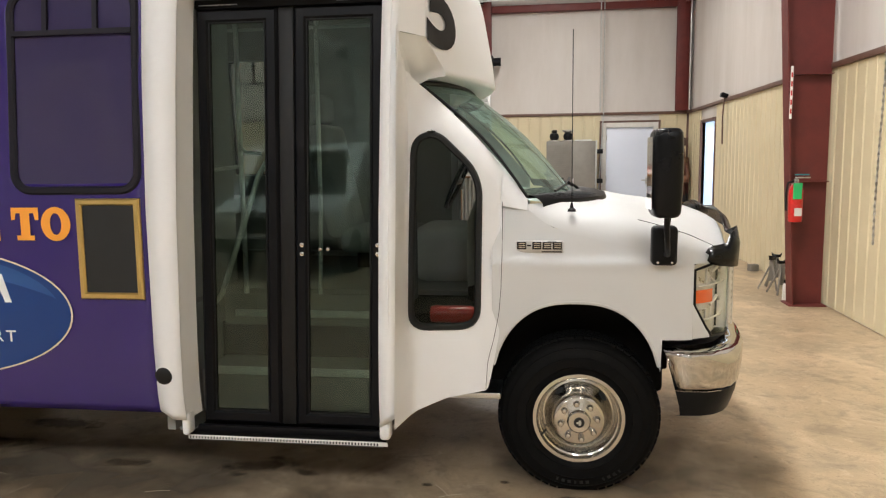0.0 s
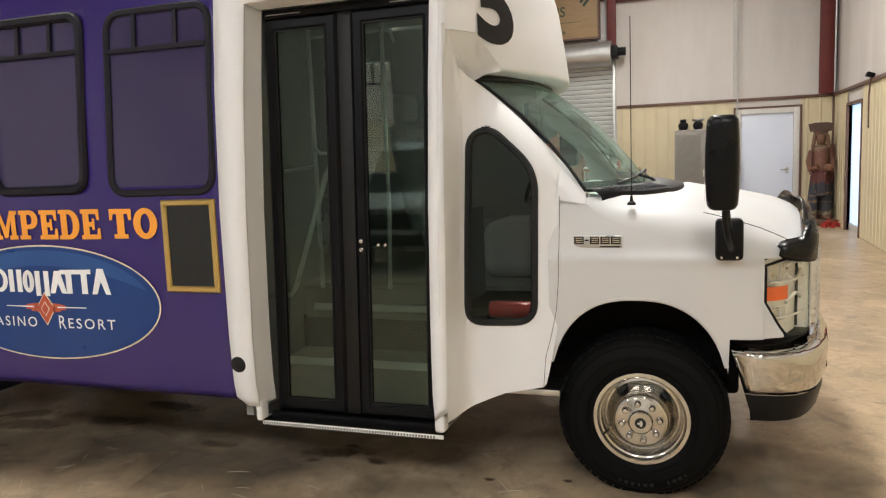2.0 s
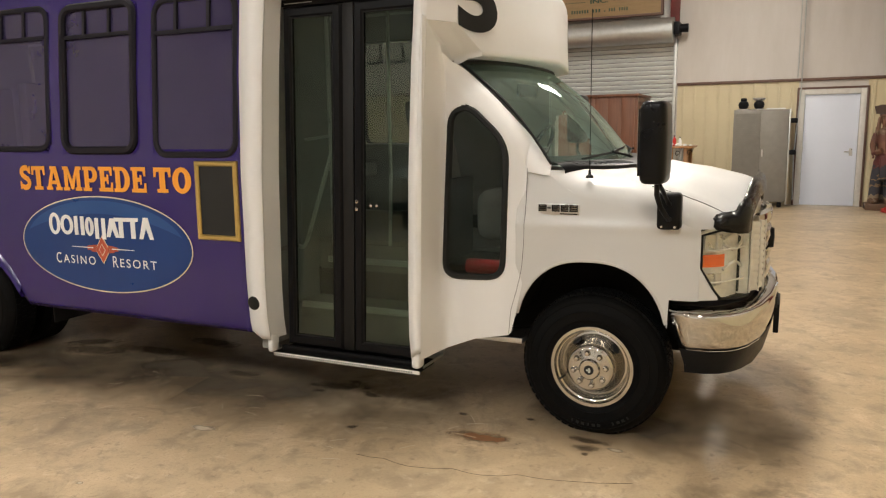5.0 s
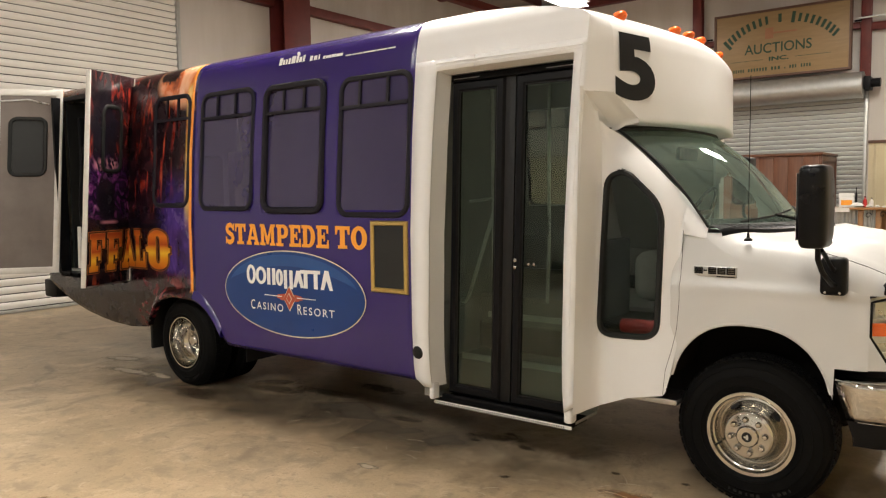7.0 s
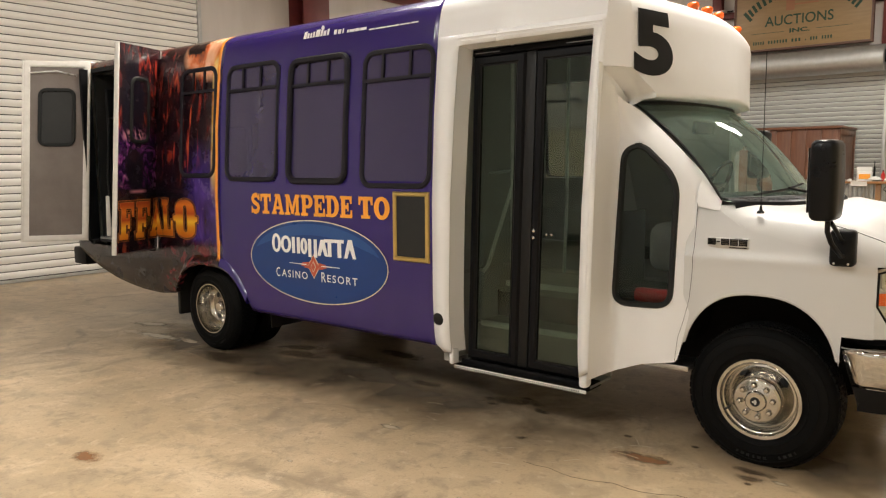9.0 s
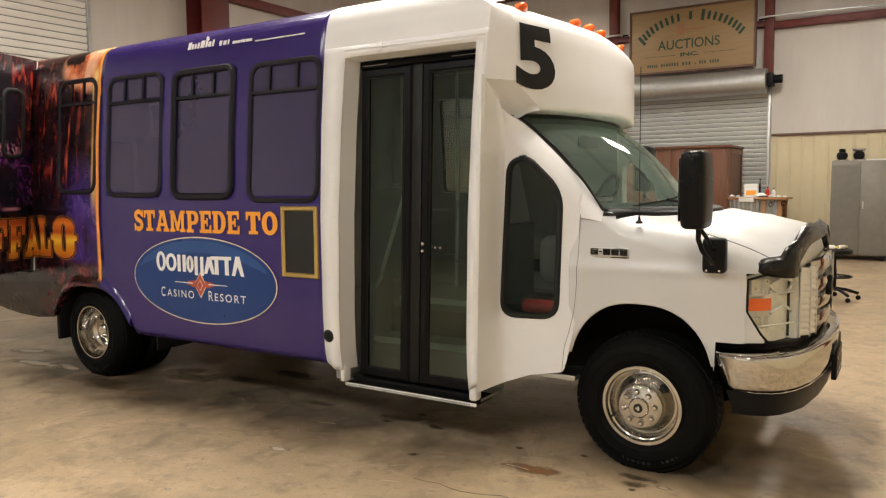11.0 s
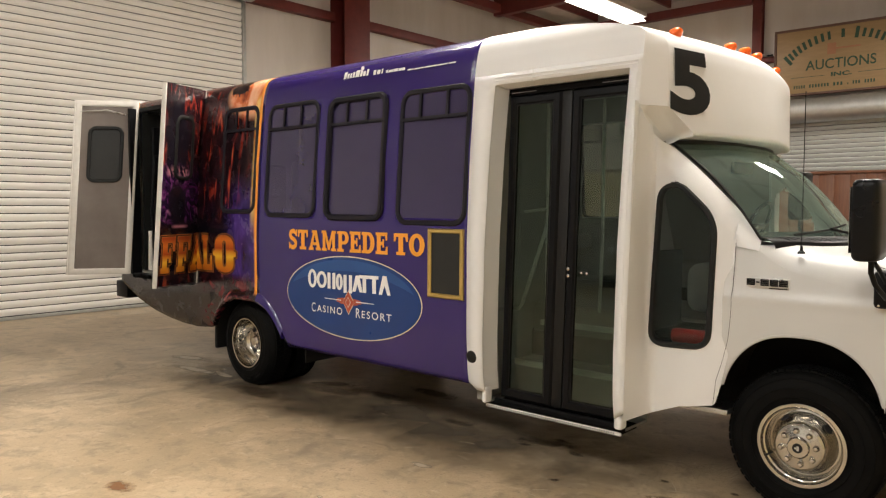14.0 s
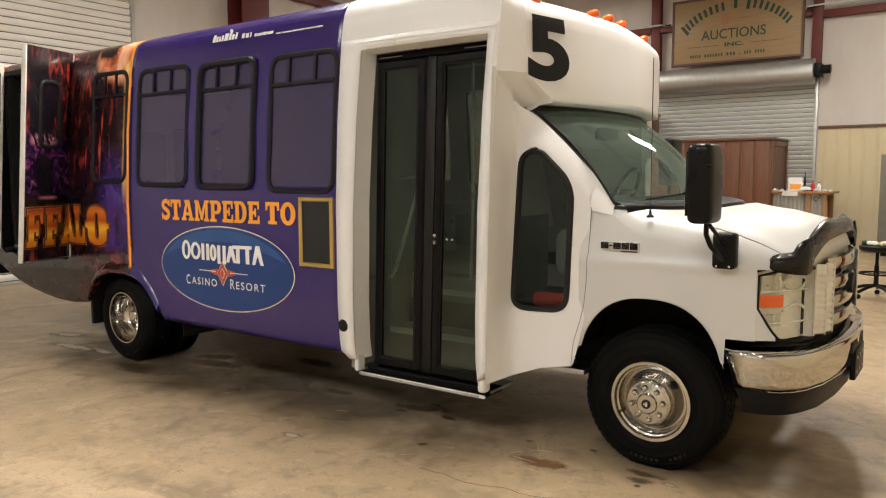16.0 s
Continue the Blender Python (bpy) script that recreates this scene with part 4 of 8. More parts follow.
# slab-footed capitals in a unit square: the outline first, then its holes
GLYPHS = {
    "T": [[(0, 1), (0, 0.62), (0.13, 0.62), (0.18, 0.83), (0.33, 0.83), (0.33, 0.15), (0.18, 0.15), (0.18, 0), (0.82, 0), (0.82, 0.15), (0.67, 0.15), (0.67, 0.83), (0.82, 0.83), (0.87, 0.62), (1, 0.62), (1, 1)]],
    "E": [STEM + [(1, 0), (1, 0.37), (0.87, 0.37), (0.82, 0.16), (0.43, 0.16), (0.43, 0.42), (0.58, 0.42), (0.58, 0.31), (0.71, 0.31), (0.71, 0.69), (0.58, 0.69), (0.58, 0.58), (0.43, 0.58), (0.43, 0.84), (0.79, 0.84), (0.84, 0.64), (0.97, 0.64), (0.97, 1)]],
    "F": [STEM + [(0.58, 0), (0.58, 0.14), (0.43, 0.14), (0.43, 0.40), (0.58, 0.40), (0.58, 0.29), (0.71, 0.29), (0.71, 0.67), (0.58, 0.67), (0.58, 0.56), (0.43, 0.56), (0.43, 0.84), (0.82, 0.84), (0.87, 0.60), (1, 0.60), (1, 1)]],
    "L": [STEM + [(1, 0), (1, 0.42), (0.85, 0.42), (0.80, 0.16), (0.45, 0.16), (0.45, 0.86), (0.58, 0.86), (0.58, 1)]],
    "P": [STEM + [(0.58, 0), (0.58, 0.14), (0.42, 0.14), (0.42, 0.36)] + arc(0.62, 0.68, 0.38, 0.32, -90, 90), [(0.42, 0.51)] + arc(0.55, 0.68, 0.14, 0.17, -90, 90, 6) + [(0.42, 0.85)]],
    "D": [STEM + arc(0.50, 0.5, 0.50, 0.5, -90, 90, 14), [(0.41, 0.15)] + arc(0.48, 0.5, 0.20, 0.35, -90, 90, 8) + [(0.41, 0.85)]],
    "O": [arc(0.5, 0.5, 0.5, 0.52, 0, 345, 23), arc(0.5, 0.5, 0.19, 0.33, 0, 345, 23)],
    "A": [[(0, 0), (0.40, 0), (0.40, 0.14), (0.32, 0.14), (0.345, 0.25), (0.645, 0.25), (0.67, 0.14), (0.58, 0.14), (0.58, 0), (1, 0), (1, 0.14), (0.92, 0.14), (0.67, 1), (0.26, 1), (0.26, 0.86), (0.34, 0.86), (0.08, 0.14), (0, 0.14)], [(0.39, 0.40), (0.60, 0.40), (0.495, 0.75)]],
    "M": [[(0, 0), (0.35, 0), (0.35, 0.14), (0.265, 0.14), (0.265, 0.66), (0.43, 0.05), (0.57, 0.05), (0.735, 0.66), (0.735, 0.14), (0.65, 0.14), (0.65, 0), (1, 0), (1, 0.14), (0.93, 0.14), (0.93, 0.86), (1, 0.86), (1, 1), (0.71, 1), (0.5, 0.42), (0.29, 1), (0, 1), (0, 0.86), (0.07, 0.86), (0.07, 0.14), (0, 0.14)]],
    "S": [[(0.86, 0.66), (0.98, 0.66), (0.98, 1.0), (0.87, 1.0), (0.82, 0.94)] + stroke([(0.70, 0.905), (0.50, 0.92), (0.27, 0.86), (0.19, 0.72), (0.28, 0.60), (0.5, 0.51), (0.74, 0.42), (0.82, 0.28), (0.72, 0.14), (0.5, 0.08), (0.30, 0.095)], (0.165, 0.115))[:51]
          + [(0.18, 0.06), (0.13, 0.0), (0.02, 0.0), (0.02, 0.35), (0.15, 0.35), (0.19, 0.25)] + stroke([(0.70, 0.905), (0.50, 0.92), (0.27, 0.86), (0.19, 0.72), (0.28, 0.60), (0.5, 0.51), (0.74, 0.42), (0.82, 0.28), (0.72, 0.14), (0.5, 0.08), (0.30, 0.095)], (0.165, 0.115))[51:]],
    "half_A": [[(0, 0), (0.40, 0), (0.40, 0.14), (0.32, 0.14), (0.345, 0.25), (0.5, 0.25), (0.5, 0.40), (0.39, 0.40), (0.495, 0.75), (0.5, 1), (0.26, 1), (0.26, 0.86), (0.34, 0.86), (0.08, 0.14), (0, 0.14)]],
    "A_half": [[(0.5, 0.25), (0.645, 0.25), (0.67, 0.14), (0.58, 0.14), (0.58, 0), (1, 0), (1, 0.14), (0.92, 0.14), (0.67, 1), (0.5, 1), (0.5, 0.75), (0.60, 0.40), (0.5, 0.40)]],
}


def glyph(name, w, h, fn, depth, grow=0.0):
    """A slab letter of width w and height h as a mesh, placed by fn(u, v, d); grow: how much heavier than its outline."""
    c = bpy.data.curves.new("glyph", "CURVE")
    c.dimensions, c.fill_mode = "2D", "BOTH"
    for k, poly in enumerate(GLYPHS[name]):
        pts = [(x * w, z * h) for x, z in poly]
        if sum(a[0] * b[1] - b[0] * a[1] for a, b in zip(pts, pts[1:] + pts[:1])) < 0:
            pts = pts[::-1]
        if grow:
            pts = inset_poly(pts, grow if k else -grow)
        sp = c.splines.new("POLY")
        sp.points.add(len(pts) - 1)
        for q, (x, z) in zip(sp.points, pts):
            q.co = (x, z, 0, 1)
        sp.use_cyclic_u = True
    o = bpy.data.objects.new("glyph", c)
    scene.collection.objects.link(o)
    bpy.context.view_layer.update()
    me = bpy.data.meshes.new_from_object(o.evaluated_get(bpy.context.evaluated_depsgraph_get()))
    bpy.data.objects.remove(o)
    bm = bmesh.new()
    bm.from_mesh(me)
    bpy.data.meshes.remove(me)
    for v in bm.verts:
        v.co = fn(v.co.x, v.co.y, depth)
    return bm


def slab_word(word, x, z, h, widths):
    """A word in heavy letters with slab feet, one part for each letter."""
    for ch, w in zip(word, widths):
        part("letter", glyph(ch, w * 0.93, h, lambda u, v, d: on_side(x + u, z + v, d), 0.006), ORANGE, bus, "orange letter on purple")
        x += w


slab_word("STAMPEDE", -3.72, 1.222, 0.152, (0.115, 0.135, 0.155, 0.178, 0.138, 0.128, 0.145, 0.13))
slab_word("TO", -2.545, 1.225, 0.148, (0.145, 0.155))
EX0, EZ0, EA, EB = -3.01, 0.888, 0.735, 0.305


def ellipse(k, n=64, up=None):
    return [(EX0 + EA * k[0] * math.cos(2 * math.pi * i / n), EZ0 + EB * k[1] * math.sin(2 * math.pi * i / n)) for i in range(n)]


logo = part("logo_plate", prism(bmesh.new(), ellipse((1, 1)), on_side, 0.006, 0.0065), CREAM, bus, "blue oval logo with a pale outline")
part("field", prism(bmesh.new(), ellipse((0.988, 0.974)), on_side, 0.0070, 0.0085), BLUE, logo)
_n = 28
_up = [(EX0 + EA * 0.93 * math.cos(radians(14 + 152 * i / _n)), EZ0 + EB * 0.91 * math.sin(radians(14 + 152 * i / _n))) for i in range(_n + 1)]
bm = bmesh.new()
sheet(bm, [[on_side(x, z, 0.0095) for x, z in _up], [on_side(x, min(z, EZ0 + EB * (0.22 + 0.42 * (1 - ((x - EX0) / (EA * 0.92)) ** 2))), 0.0095) for x, z in _up]])
part("highlight", bm, SKYBLUE, logo, "paler blue upper band")


def bars(sizes, x0, z0, h, gap, mat, parent, name="letter_bar", fn=on_side, d=0.012, slant=0.0):
    x = x0
    for w, hh in sizes:
        part(name, prism(bmesh.new(), [(x, z0), (x + w, z0), (x + w + slant, z0 + h * hh), (x + slant, z0 + h * hh)], fn, d - 0.002, d), mat, parent)
        x += w + gap


# the maker's large name as plain white rings, bars and wedges
def name_shape(kind, x, w, z0, z1):
    z0, z1 = z0 - 0.026, z1 - 0.030
    t = 0.031
    if kind == "ring":
        bm = bmesh.new()
        o = arc((x + w) - w / 2, (z0 + z1) / 2, w / 2, (z1 - z0) / 2, 0, 348.75, 31)
        i = arc((x + w) - w / 2, (z0 + z1) / 2, w / 2 - t, (z1 - z0) / 2 - t * 0.75, 0, 348.75, 31)
        sheet(bm, [[on_side(u, v, 0.012) for u, v in o], [on_side(u, v, 0.012) for u, v in i]], True)
        return part("name_ring", bm, WHITEVINYL, logo)
    if kind == "bars":
        for a in (x, x + w - t * 1.05):
            part("name_bar", prism(bmesh.new(), [(a, z0), (a + t * 1.05, z0), (a + t * 1.05, z1), (a, z1)], on_side, 0.010, 0.012), WHITEVINYL, logo)
    elif kind == "wedge":
        part("name_wedge", prism(bmesh.new(), [(x, z0), (x + t, z0), (x + w / 2, z1 - 0.065), (x + w - t, z0), (x + w, z0), (x + w / 2 + t * 0.6, z1), (x + w / 2 - t * 0.6, z1)], on_side, 0.010, 0.012), WHITEVINYL, logo)
    else:
        part("name_bar", prism(bmesh.new(), [(x + w / 2 - t * 0.6, z0), (x + w / 2 + t * 0.6, z0), (x + w / 2 + t * 0.6, z1), (x + w / 2 - t * 0.6, z1)], on_side, 0.010, 0.012), WHITEVINYL, logo)


for _kind, _x, _w, _z0, _z1 in (("ring", -3.475, 0.105, 0.962, 1.108), ("ring", -3.370, 0.118, 0.966, 1.098), ("bars", -3.243, 0.088, 0.968, 1.092), ("ring", -3.148, 0.078, 0.966, 1.090),
                                ("bars", -3.062, 0.092, 0.950, 1.086), ("wedge", -2.966, 0.110, 0.966, 1.088), ("tee", -2.886, 0.098, 0.966, 1.092), ("tee", -2.786, 0.098, 0.966, 1.096), ("wedge", -2.690, 0.118, 0.966, 1.102)):
    name_shape(_kind, _x, _w, _z0, _z1)
part("name_bar", prism(bmesh.new(), [(-2.890, 1.040), (-2.690, 1.044), (-2.690, 1.068), (-2.890, 1.064)], on_side, 0.0125, 0.0135), WHITEVINYL, logo)
for _txt, _x, _w, _z, _h in (("C", -3.435, 0.046, 0.752, 0.070), ("ASINO", -3.370, 0.290, 0.756, 0.054), ("R", -2.930, 0.046, 0.752, 0.070), ("ESORT", -2.868, 0.304, 0.756, 0.054)):
    part("lettering", letters(_txt, _h, lambda u, v, d: on_side(_x + u, _z + v, d), 0.0105, _w, 0.0004, 1.3), WHITEVINYL, logo)
for rad, mt, dd in ((0.090, CREAM, 0.0105), (0.080, REDVINYL, 0.0125), (0.040, CREAM, 0.0145), (0.032, REDVINYL, 0.0165)):
    part("diamond", prism(bmesh.new(), [(EX0 - rad * 0.72, 0.856), (EX0, 0.856 - rad), (EX0 + rad * 0.72, 0.856), (EX0, 0.856 + rad)], on_side, dd - 0.0015, dd), mt, logo)
for sgn in (-1, 1):
    part("feather", prism(bmesh.new(), [(EX0 + sgn * 0.048, 0.838), (EX0 + sgn * 0.100, 0.842), (EX0 + sgn * 0.098, 0.850), (EX0 + sgn * 0.135, 0.852), (EX0 + sgn * 0.130, 0.861), (EX0 + sgn * 0.165, 0.866), (EX0 + sgn * 0.125, 0.873), (EX0 + sgn * 0.128, 0.878), (EX0 + sgn * 0.08, 0.884), (EX0 + sgn * 0.048, 0.887)], on_side, 0.0095, 0.0105), REDVINYL, logo)
    part("line", prism(bmesh.new(), [(EX0 + sgn * 0.080, 0.862), (EX0 + sgn * 0.27, 0.864), (EX0 + sgn * 0.27, 0.869), (EX0 + sgn * 0.080, 0.869)], on_side, 0.0106, 0.0112), WHITEVINYL, logo)

# small maker's line under the roof
bars([(0.030, 1), (0.020, 0.7), (0.018, 0.7), (0.020, 0.8), (0.040, 1.0), (0.022, 0.9), (0.026, 0.7), (0.020, 0.9)], -3.165, 2.492, 0.052, 0.010, WHITEVINYL, bus)
part("name_ring", lathe(bmesh.new(), [(0.010, 0.0), (0.016, -0.001), (0.016, 0.001)], 14, "y", (-2.985, side(2.555) - 0.006, 2.556)), WHITEVINYL, bus)
bars([(0.026, 1), (0.030, 0.9), (0.012, 1)], -2.845, 2.488, 0.034, 0.014, WHITEVINYL, bus)
bars([(0.020, 1), (0.05, 0.9), (0.04, 1), (0.06, 0.9)], -2.715, 2.487, 0.020, 0.005, WHITEVINYL, bus)
bars([(0.05, 1), (0.09, 0.9), (0.11, 1), (0.09, 0.9), (0.06, 1)], -2.50, 2.478, 0.009, 0.008, WHITEVINYL, bus)

# gold framed notice panel
gx0, gx1, gz0, gz1 = -2.225, -1.92, 0.962, 1.412
gp = part("notice_frame", ring(bmesh.new(), [(gx1, gz0), (gx1, gz1), (gx0, gz1), (gx0, gz0)], 0.030, on_side, 0.001, 0.020), GOLD, bus, "gold coloured picture frame")
part("notice_panel", prism(bmesh.new(), [(gx0 + 0.02, gz0 + 0.02), (gx1 - 0.02, gz0 + 0.02), (gx1 - 0.02, gz1 - 0.02), (gx0 + 0.02, gz1 - 0.02)], on_side, 0.001, 0.007), FLAT_BLACK, gp)


# ---- flame print lettering shapes near the lift door
def fire_print(name, low, high):
    """Printed letter colour: yellow in its middle, red towards both ends. low, high: its heights."""
    m = material(name, (0.8, 0.3, 0.02), 0.3, coat=0.3)
    n, l = m.node_tree.nodes, m.node_tree.links
    tc, sep, r, cr = (n.new("ShaderNode" + k) for k in ("TexCoord", "SeparateXYZ", "MapRange", "ValToRGB"))
    r.inputs["From Min"].default_value, r.inputs["From Max"].default_value = low, high
    l.new(tc.outputs["Object"], sep.inputs[0])
    l.new(sep.outputs["Z"], r.inputs["Value"])
    l.new(r.outputs[0], cr.inputs["Fac"])
    e = cr.color_ramp.elements
    e[0].color, e[1].color = (0.50, 0.13, 0.012, 1), (0.34, 0.05, 0.01, 1)
    for p, c in ((0.22, (0.62, 0.24, 0.015, 1)), (0.36, (0.80, 0.48, 0.04, 1)), (0.50, (0.62, 0.22, 0.02, 1)), (0.58, (0.38, 0.05, 0.01, 1)), (0.80, (0.62, 0.17, 0.02, 1))):
        e.new(p).color = c
    l.new(cr.outputs[0], n["Principled BSDF"].inputs["Base Color"])
    return m


FLAMEDARK = material("dark_red_print", (0.05, 0.008, 0.006), 0.3)
FLAMETXT = fire_print("yellow_orange_print", 1.0, 1.32)
FLAMETXT_LEAF = fire_print("yellow_orange_print_leaf", 0.10, 0.42)


FLAMERIM = material("dim_orange_print", (0.62, 0.22, 0.06), 0.35)


def fire_letter(ch, x, z, w, h, fn, mat, parent):
    """A printed letter on a wider dark ground with a thin orange rim, a bar across its middle."""
    for grow, mt, dd in ((0.019, FLAMERIM, 0.0050), (0.0155, FLAMEDARK, 0.0062), (0.003, FLAMERIM, 0.0074), (0.0, mat, 0.0086)):
        part("print_letter", glyph(ch, w, h, fn_at(fn, x, z), dd, grow), mt, parent)


def fn_at(fn, x, z):
    return lambda u, v, d: fn(x + u, z + v, d)


GLYPHS["O"] = [arc(0.5, 0.78, 0.5, 0.24, 0, 180, 10) + [(0, 0.58), (-0.13, 0.555), (-0.13, 0.445), (0, 0.42)] + arc(0.5, 0.22, 0.5, 0.24, 180, 360, 10) + [(1, 0.42), (1.13, 0.445), (1.13, 0.555), (1, 0.58)], arc(0.5, 0.78, 0.11, 0.10, 0, 180, 6) + arc(0.5, 0.22, 0.11, 0.10, 180, 360, 6)]
for ch, xx, ww in (("A_half", -5.245, 0.235), ("L", -4.995, 0.155), ("O", -4.785, 0.285)):
    fire_letter(ch, xx, 0.985, ww, 0.31, on_side, FLAMETXT, bus)

# ---- lift doors, standing open
def lift_leaf(m, name, label, outer, s=1, w=0.56):
    """A door leaf in its own frame: u from the hinge, v upwards, its outer face towards +d."""
    h = 1.76
    leaf = part(name, B(0, w, -0.012, 0.012, 0, h, 0.003), outer, bus, label)
    leaf.matrix_local = m
    place = lambda u, v, d: (u, s * d, v)
    rim = [(0, 0), (w, 0), (w, h), (0, h)]
    part("edge_frame", ring(bmesh.new(), rim, 0.060, place, 0.0125, 0.03), OFFWHITE, leaf, "off-white painted inner frame")
    part("lining", B(0.06, w - 0.06, s * 0.0128, s * 0.018, 0.06, h - 0.06), GREYPANEL, leaf, "grey inner lining")
    part("edge_strip", B(w + 0.0005, w + 0.012, s * -0.016, s * 0.030, 0.0, h, 0.003), OFFWHITE, leaf)
    win = rounded(0.13, w - 0.13, 0.93, 1.50, 0.08)
    part("window_frame", ring(bmesh.new(), win, 0.035, place, 0.0185, 0.034), RUBBER, leaf)
    part("window_frame", ring(bmesh.new(), win, 0.035, place, -0.0125, -0.024), RUBBER, leaf)
    part("pane", prism(bmesh.new(), inset_poly(win, 0.03), place, 0.0182, 0.022), FLAT_BLACK, leaf)
    part("pane", prism(bmesh.new(), inset_poly(win, 0.03), place, -0.0125, -0.016), outer, leaf)
    return leaf


# the forward leaf: hinge at the front jamb, swung a little past square, its print side ahead
a1 = math.degrees(math.atan2(-0.478, 0.176))
fwd = lift_leaf(pose(LIFT[1], -0.014, 0.85, 0, 0, a1), "lift_door", "printed lift door leaf standing open", FLAME2, -1, 0.50)
# the rear leaf: hinge at the tail jamb
rear = lift_leaf(pose(LIFT[0] + 0.02, -0.014, 0.86, 0, 0, math.degrees(math.atan2(-0.488, -0.365))), "lift_door", "lift door leaf swung open, grey lining showing", FLAME, 1, 0.60)
part("bottom_edge", B(0.006, 0.49, 0.0125, 0.016, 0.0, 0.012, 0.001), STEEL, fwd)
part("hinge", tube(bmesh.new(), [(0.0, 0.017, 0.004), (0.0, 0.017, 1.75)], 0.006, 8), OFFWHITE, fwd, "steel piano hinge")
part("stay", tube(bmesh.new(), [(0.12, 0.035, 1.62), (0.3, 0.05, 1.66), (0.55, 0.04, 1.64)], 0.008, 6), STEEL, rear)
for ch, xx, ww in (("F", 0.000, 0.165), ("F", 0.195, 0.165), ("half_A", 0.375, 0.19)):
    fire_letter(ch, xx, 0.125, ww, 0.31, lambda u, v, d: (0.475 - u, 0.012 + d, v), FLAMETXT_LEAF, fwd)


def tipped(leaf, ob=None):
    """Leans a leaf inward with the body side, which its hinge follows."""
    way = leaf.matrix_local.to_3x3().inverted() @ Vector((0, 0.075, 0))
    for v in (ob or leaf).data.vertices:
        v.co += way * v.co.z
    for c in (ob or leaf).children:
        tipped(leaf, c)


tipped(fwd)
tipped(rear)
# lift doorway frame and dark inside with the folded lift
bm = bmesh.new()
x0, x1, z0, z1 = LIFT
for b in ((x0 - 0.004, x0 + 0.03, 0.0, 0.10, z0, z1), (x1 - 0.03, x1 + 0.004, 0.0, 0.10, z0, z1), (x0 + 0.031, x1 - 0.031, 0.0, 0.10, z0 - 0.03, z0 + 0.012), (x0 + 0.031, x1 - 0.031, 0.1, 0.18, z1 - 0.03, z1 + 0.01)):
    box(bm, *b)
part("doorway_frame", bm, BLACKMETAL, bus)
lift = part("wheelchair_lift", B(-6.18, -5.26, 0.32, 0.38, 0.95, 2.2, 0.01), BLACKMETAL, bus, "folded black wheelchair lift platform")
for xx in (-6.22, -5.24):
    part("post", B(xx, xx + 0.05, 0.16, 0.24, 0.86, 2.35, 0.008), BLACKMETAL, lift)
part("handrail", tube(bmesh.new(), [(-6.16, 0.14, 0.95), (-6.16, 0.12, 1.5), (-6.12, 0.14, 2.05), (-6.06, 0.3, 2.1)], 0.016), BLACKMETAL, lift)
# black panels added so the open doorway's inside reads as deep shade
part("compartment", B(-6.35, -5.16, 0.75, 0.77, 0.886, 2.5), FLAT_BLACK, lift, "added black panel for the dark inside of the lift doorway")
part("compartment", B(-5.165, -5.15, 0.13, 0.749, 0.886, 2.5), FLAT_BLACK, lift)
part("compartment", B(-6.37, -6.35, 0.13, 0.749, 0.886, 2.5), FLAT_BLACK, lift)
part("compartment", B(-6.36, -5.17, 0.2, 0.749, 2.50, 2.52), FLAT_BLACK, lift)
part("cylinder", tube(bmesh.new(), [(-6.2, 0.12, 0.9), (-6.18, 0.12, 1.3)], 0.028), OFFWHITE, lift)

# hitch bumper at the tail
part("rear_bumper", B(XR - 0.36, XR - 0.10, 0.10, W - 0.10, 0.57, 0.75, 0.02), BLACKMETAL, bus)
for yy in (0.70, W - 0.78):
    part("bumper_arm", B(XR - 0.11, XR + 0.75, yy, yy + 0.08, 0.60, 0.70, 0.008), DARK, bus)
part("tail_skirt", prism(bmesh.new(), [(XR - 0.12, 0.86), (XR - 0.004, 0.86), (XR - 0.004, 0.78), (XR - 0.05, 0.80)], lambda u, v, d: (u, d, v), 0.06, W - 0.06), OFFWHITE, bus)

# underbody
part("floor_pan", B(XR + 0.05, -1.92, 0.10, W - 0.10, 0.80, 0.84), DARK, bus)
for yy in (0.72, W - 0.80):
    part("chassis_rail", B(-5.9, 0.45, yy, yy + 0.09, 0.50, 0.70, 0.01), DARK, bus)
part("rear_axle", tube(bmesh.new(), [(-4.465, 0.35, 0.365), (-4.465, W - 0.35, 0.365)], 0.06), DARK, bus)
part("differential", lathe(bmesh.new(), [(0.02, -0.14), (0.16, -0.06), (0.16, 0.06), (0.02, 0.14)], 20, "y", (-4.465, 1.22, 0.37)), DARK, bus)
# unseen tank, made large to block light under the bus
part("fuel_tank", B(-3.7, -2.0, 0.95, 2.1, 0.30, 0.66, 0.05), DARK, bus)
part("exhaust", tube(bmesh.new(), [(-5.6, 1.7, 0.46), (-4.6, 1.75, 0.62), (-3.4, 1.7, 0.45), (-1.2, 1.5, 0.45)], 0.04), DARK, bus)
part("step_well", B(-1.80, -0.98, 0.36, 0.90, 0.29, 0.306), DARK, bus)
# unseen crossmember and gearbox added low to darken the floor beneath
part("crossmember", B(-2.6, -2.48, 0.35, W - 0.35, 0.42, 0.60, 0.01), DARK, bus)
part("gearbox", B(-1.6, -0.45, 0.98, 1.46, 0.34, 0.72, 0.06, 3), DARK, bus)
part("wheel_housing", B(-4.98, -3.80, 0.62, 0.66, 0.45, 0.82), DARK, bus)
part("front_subframe", B(-0.55, 0.42, 0.66, W - 0.66, 0.40, 0.98, 0.02), DARK, bus)
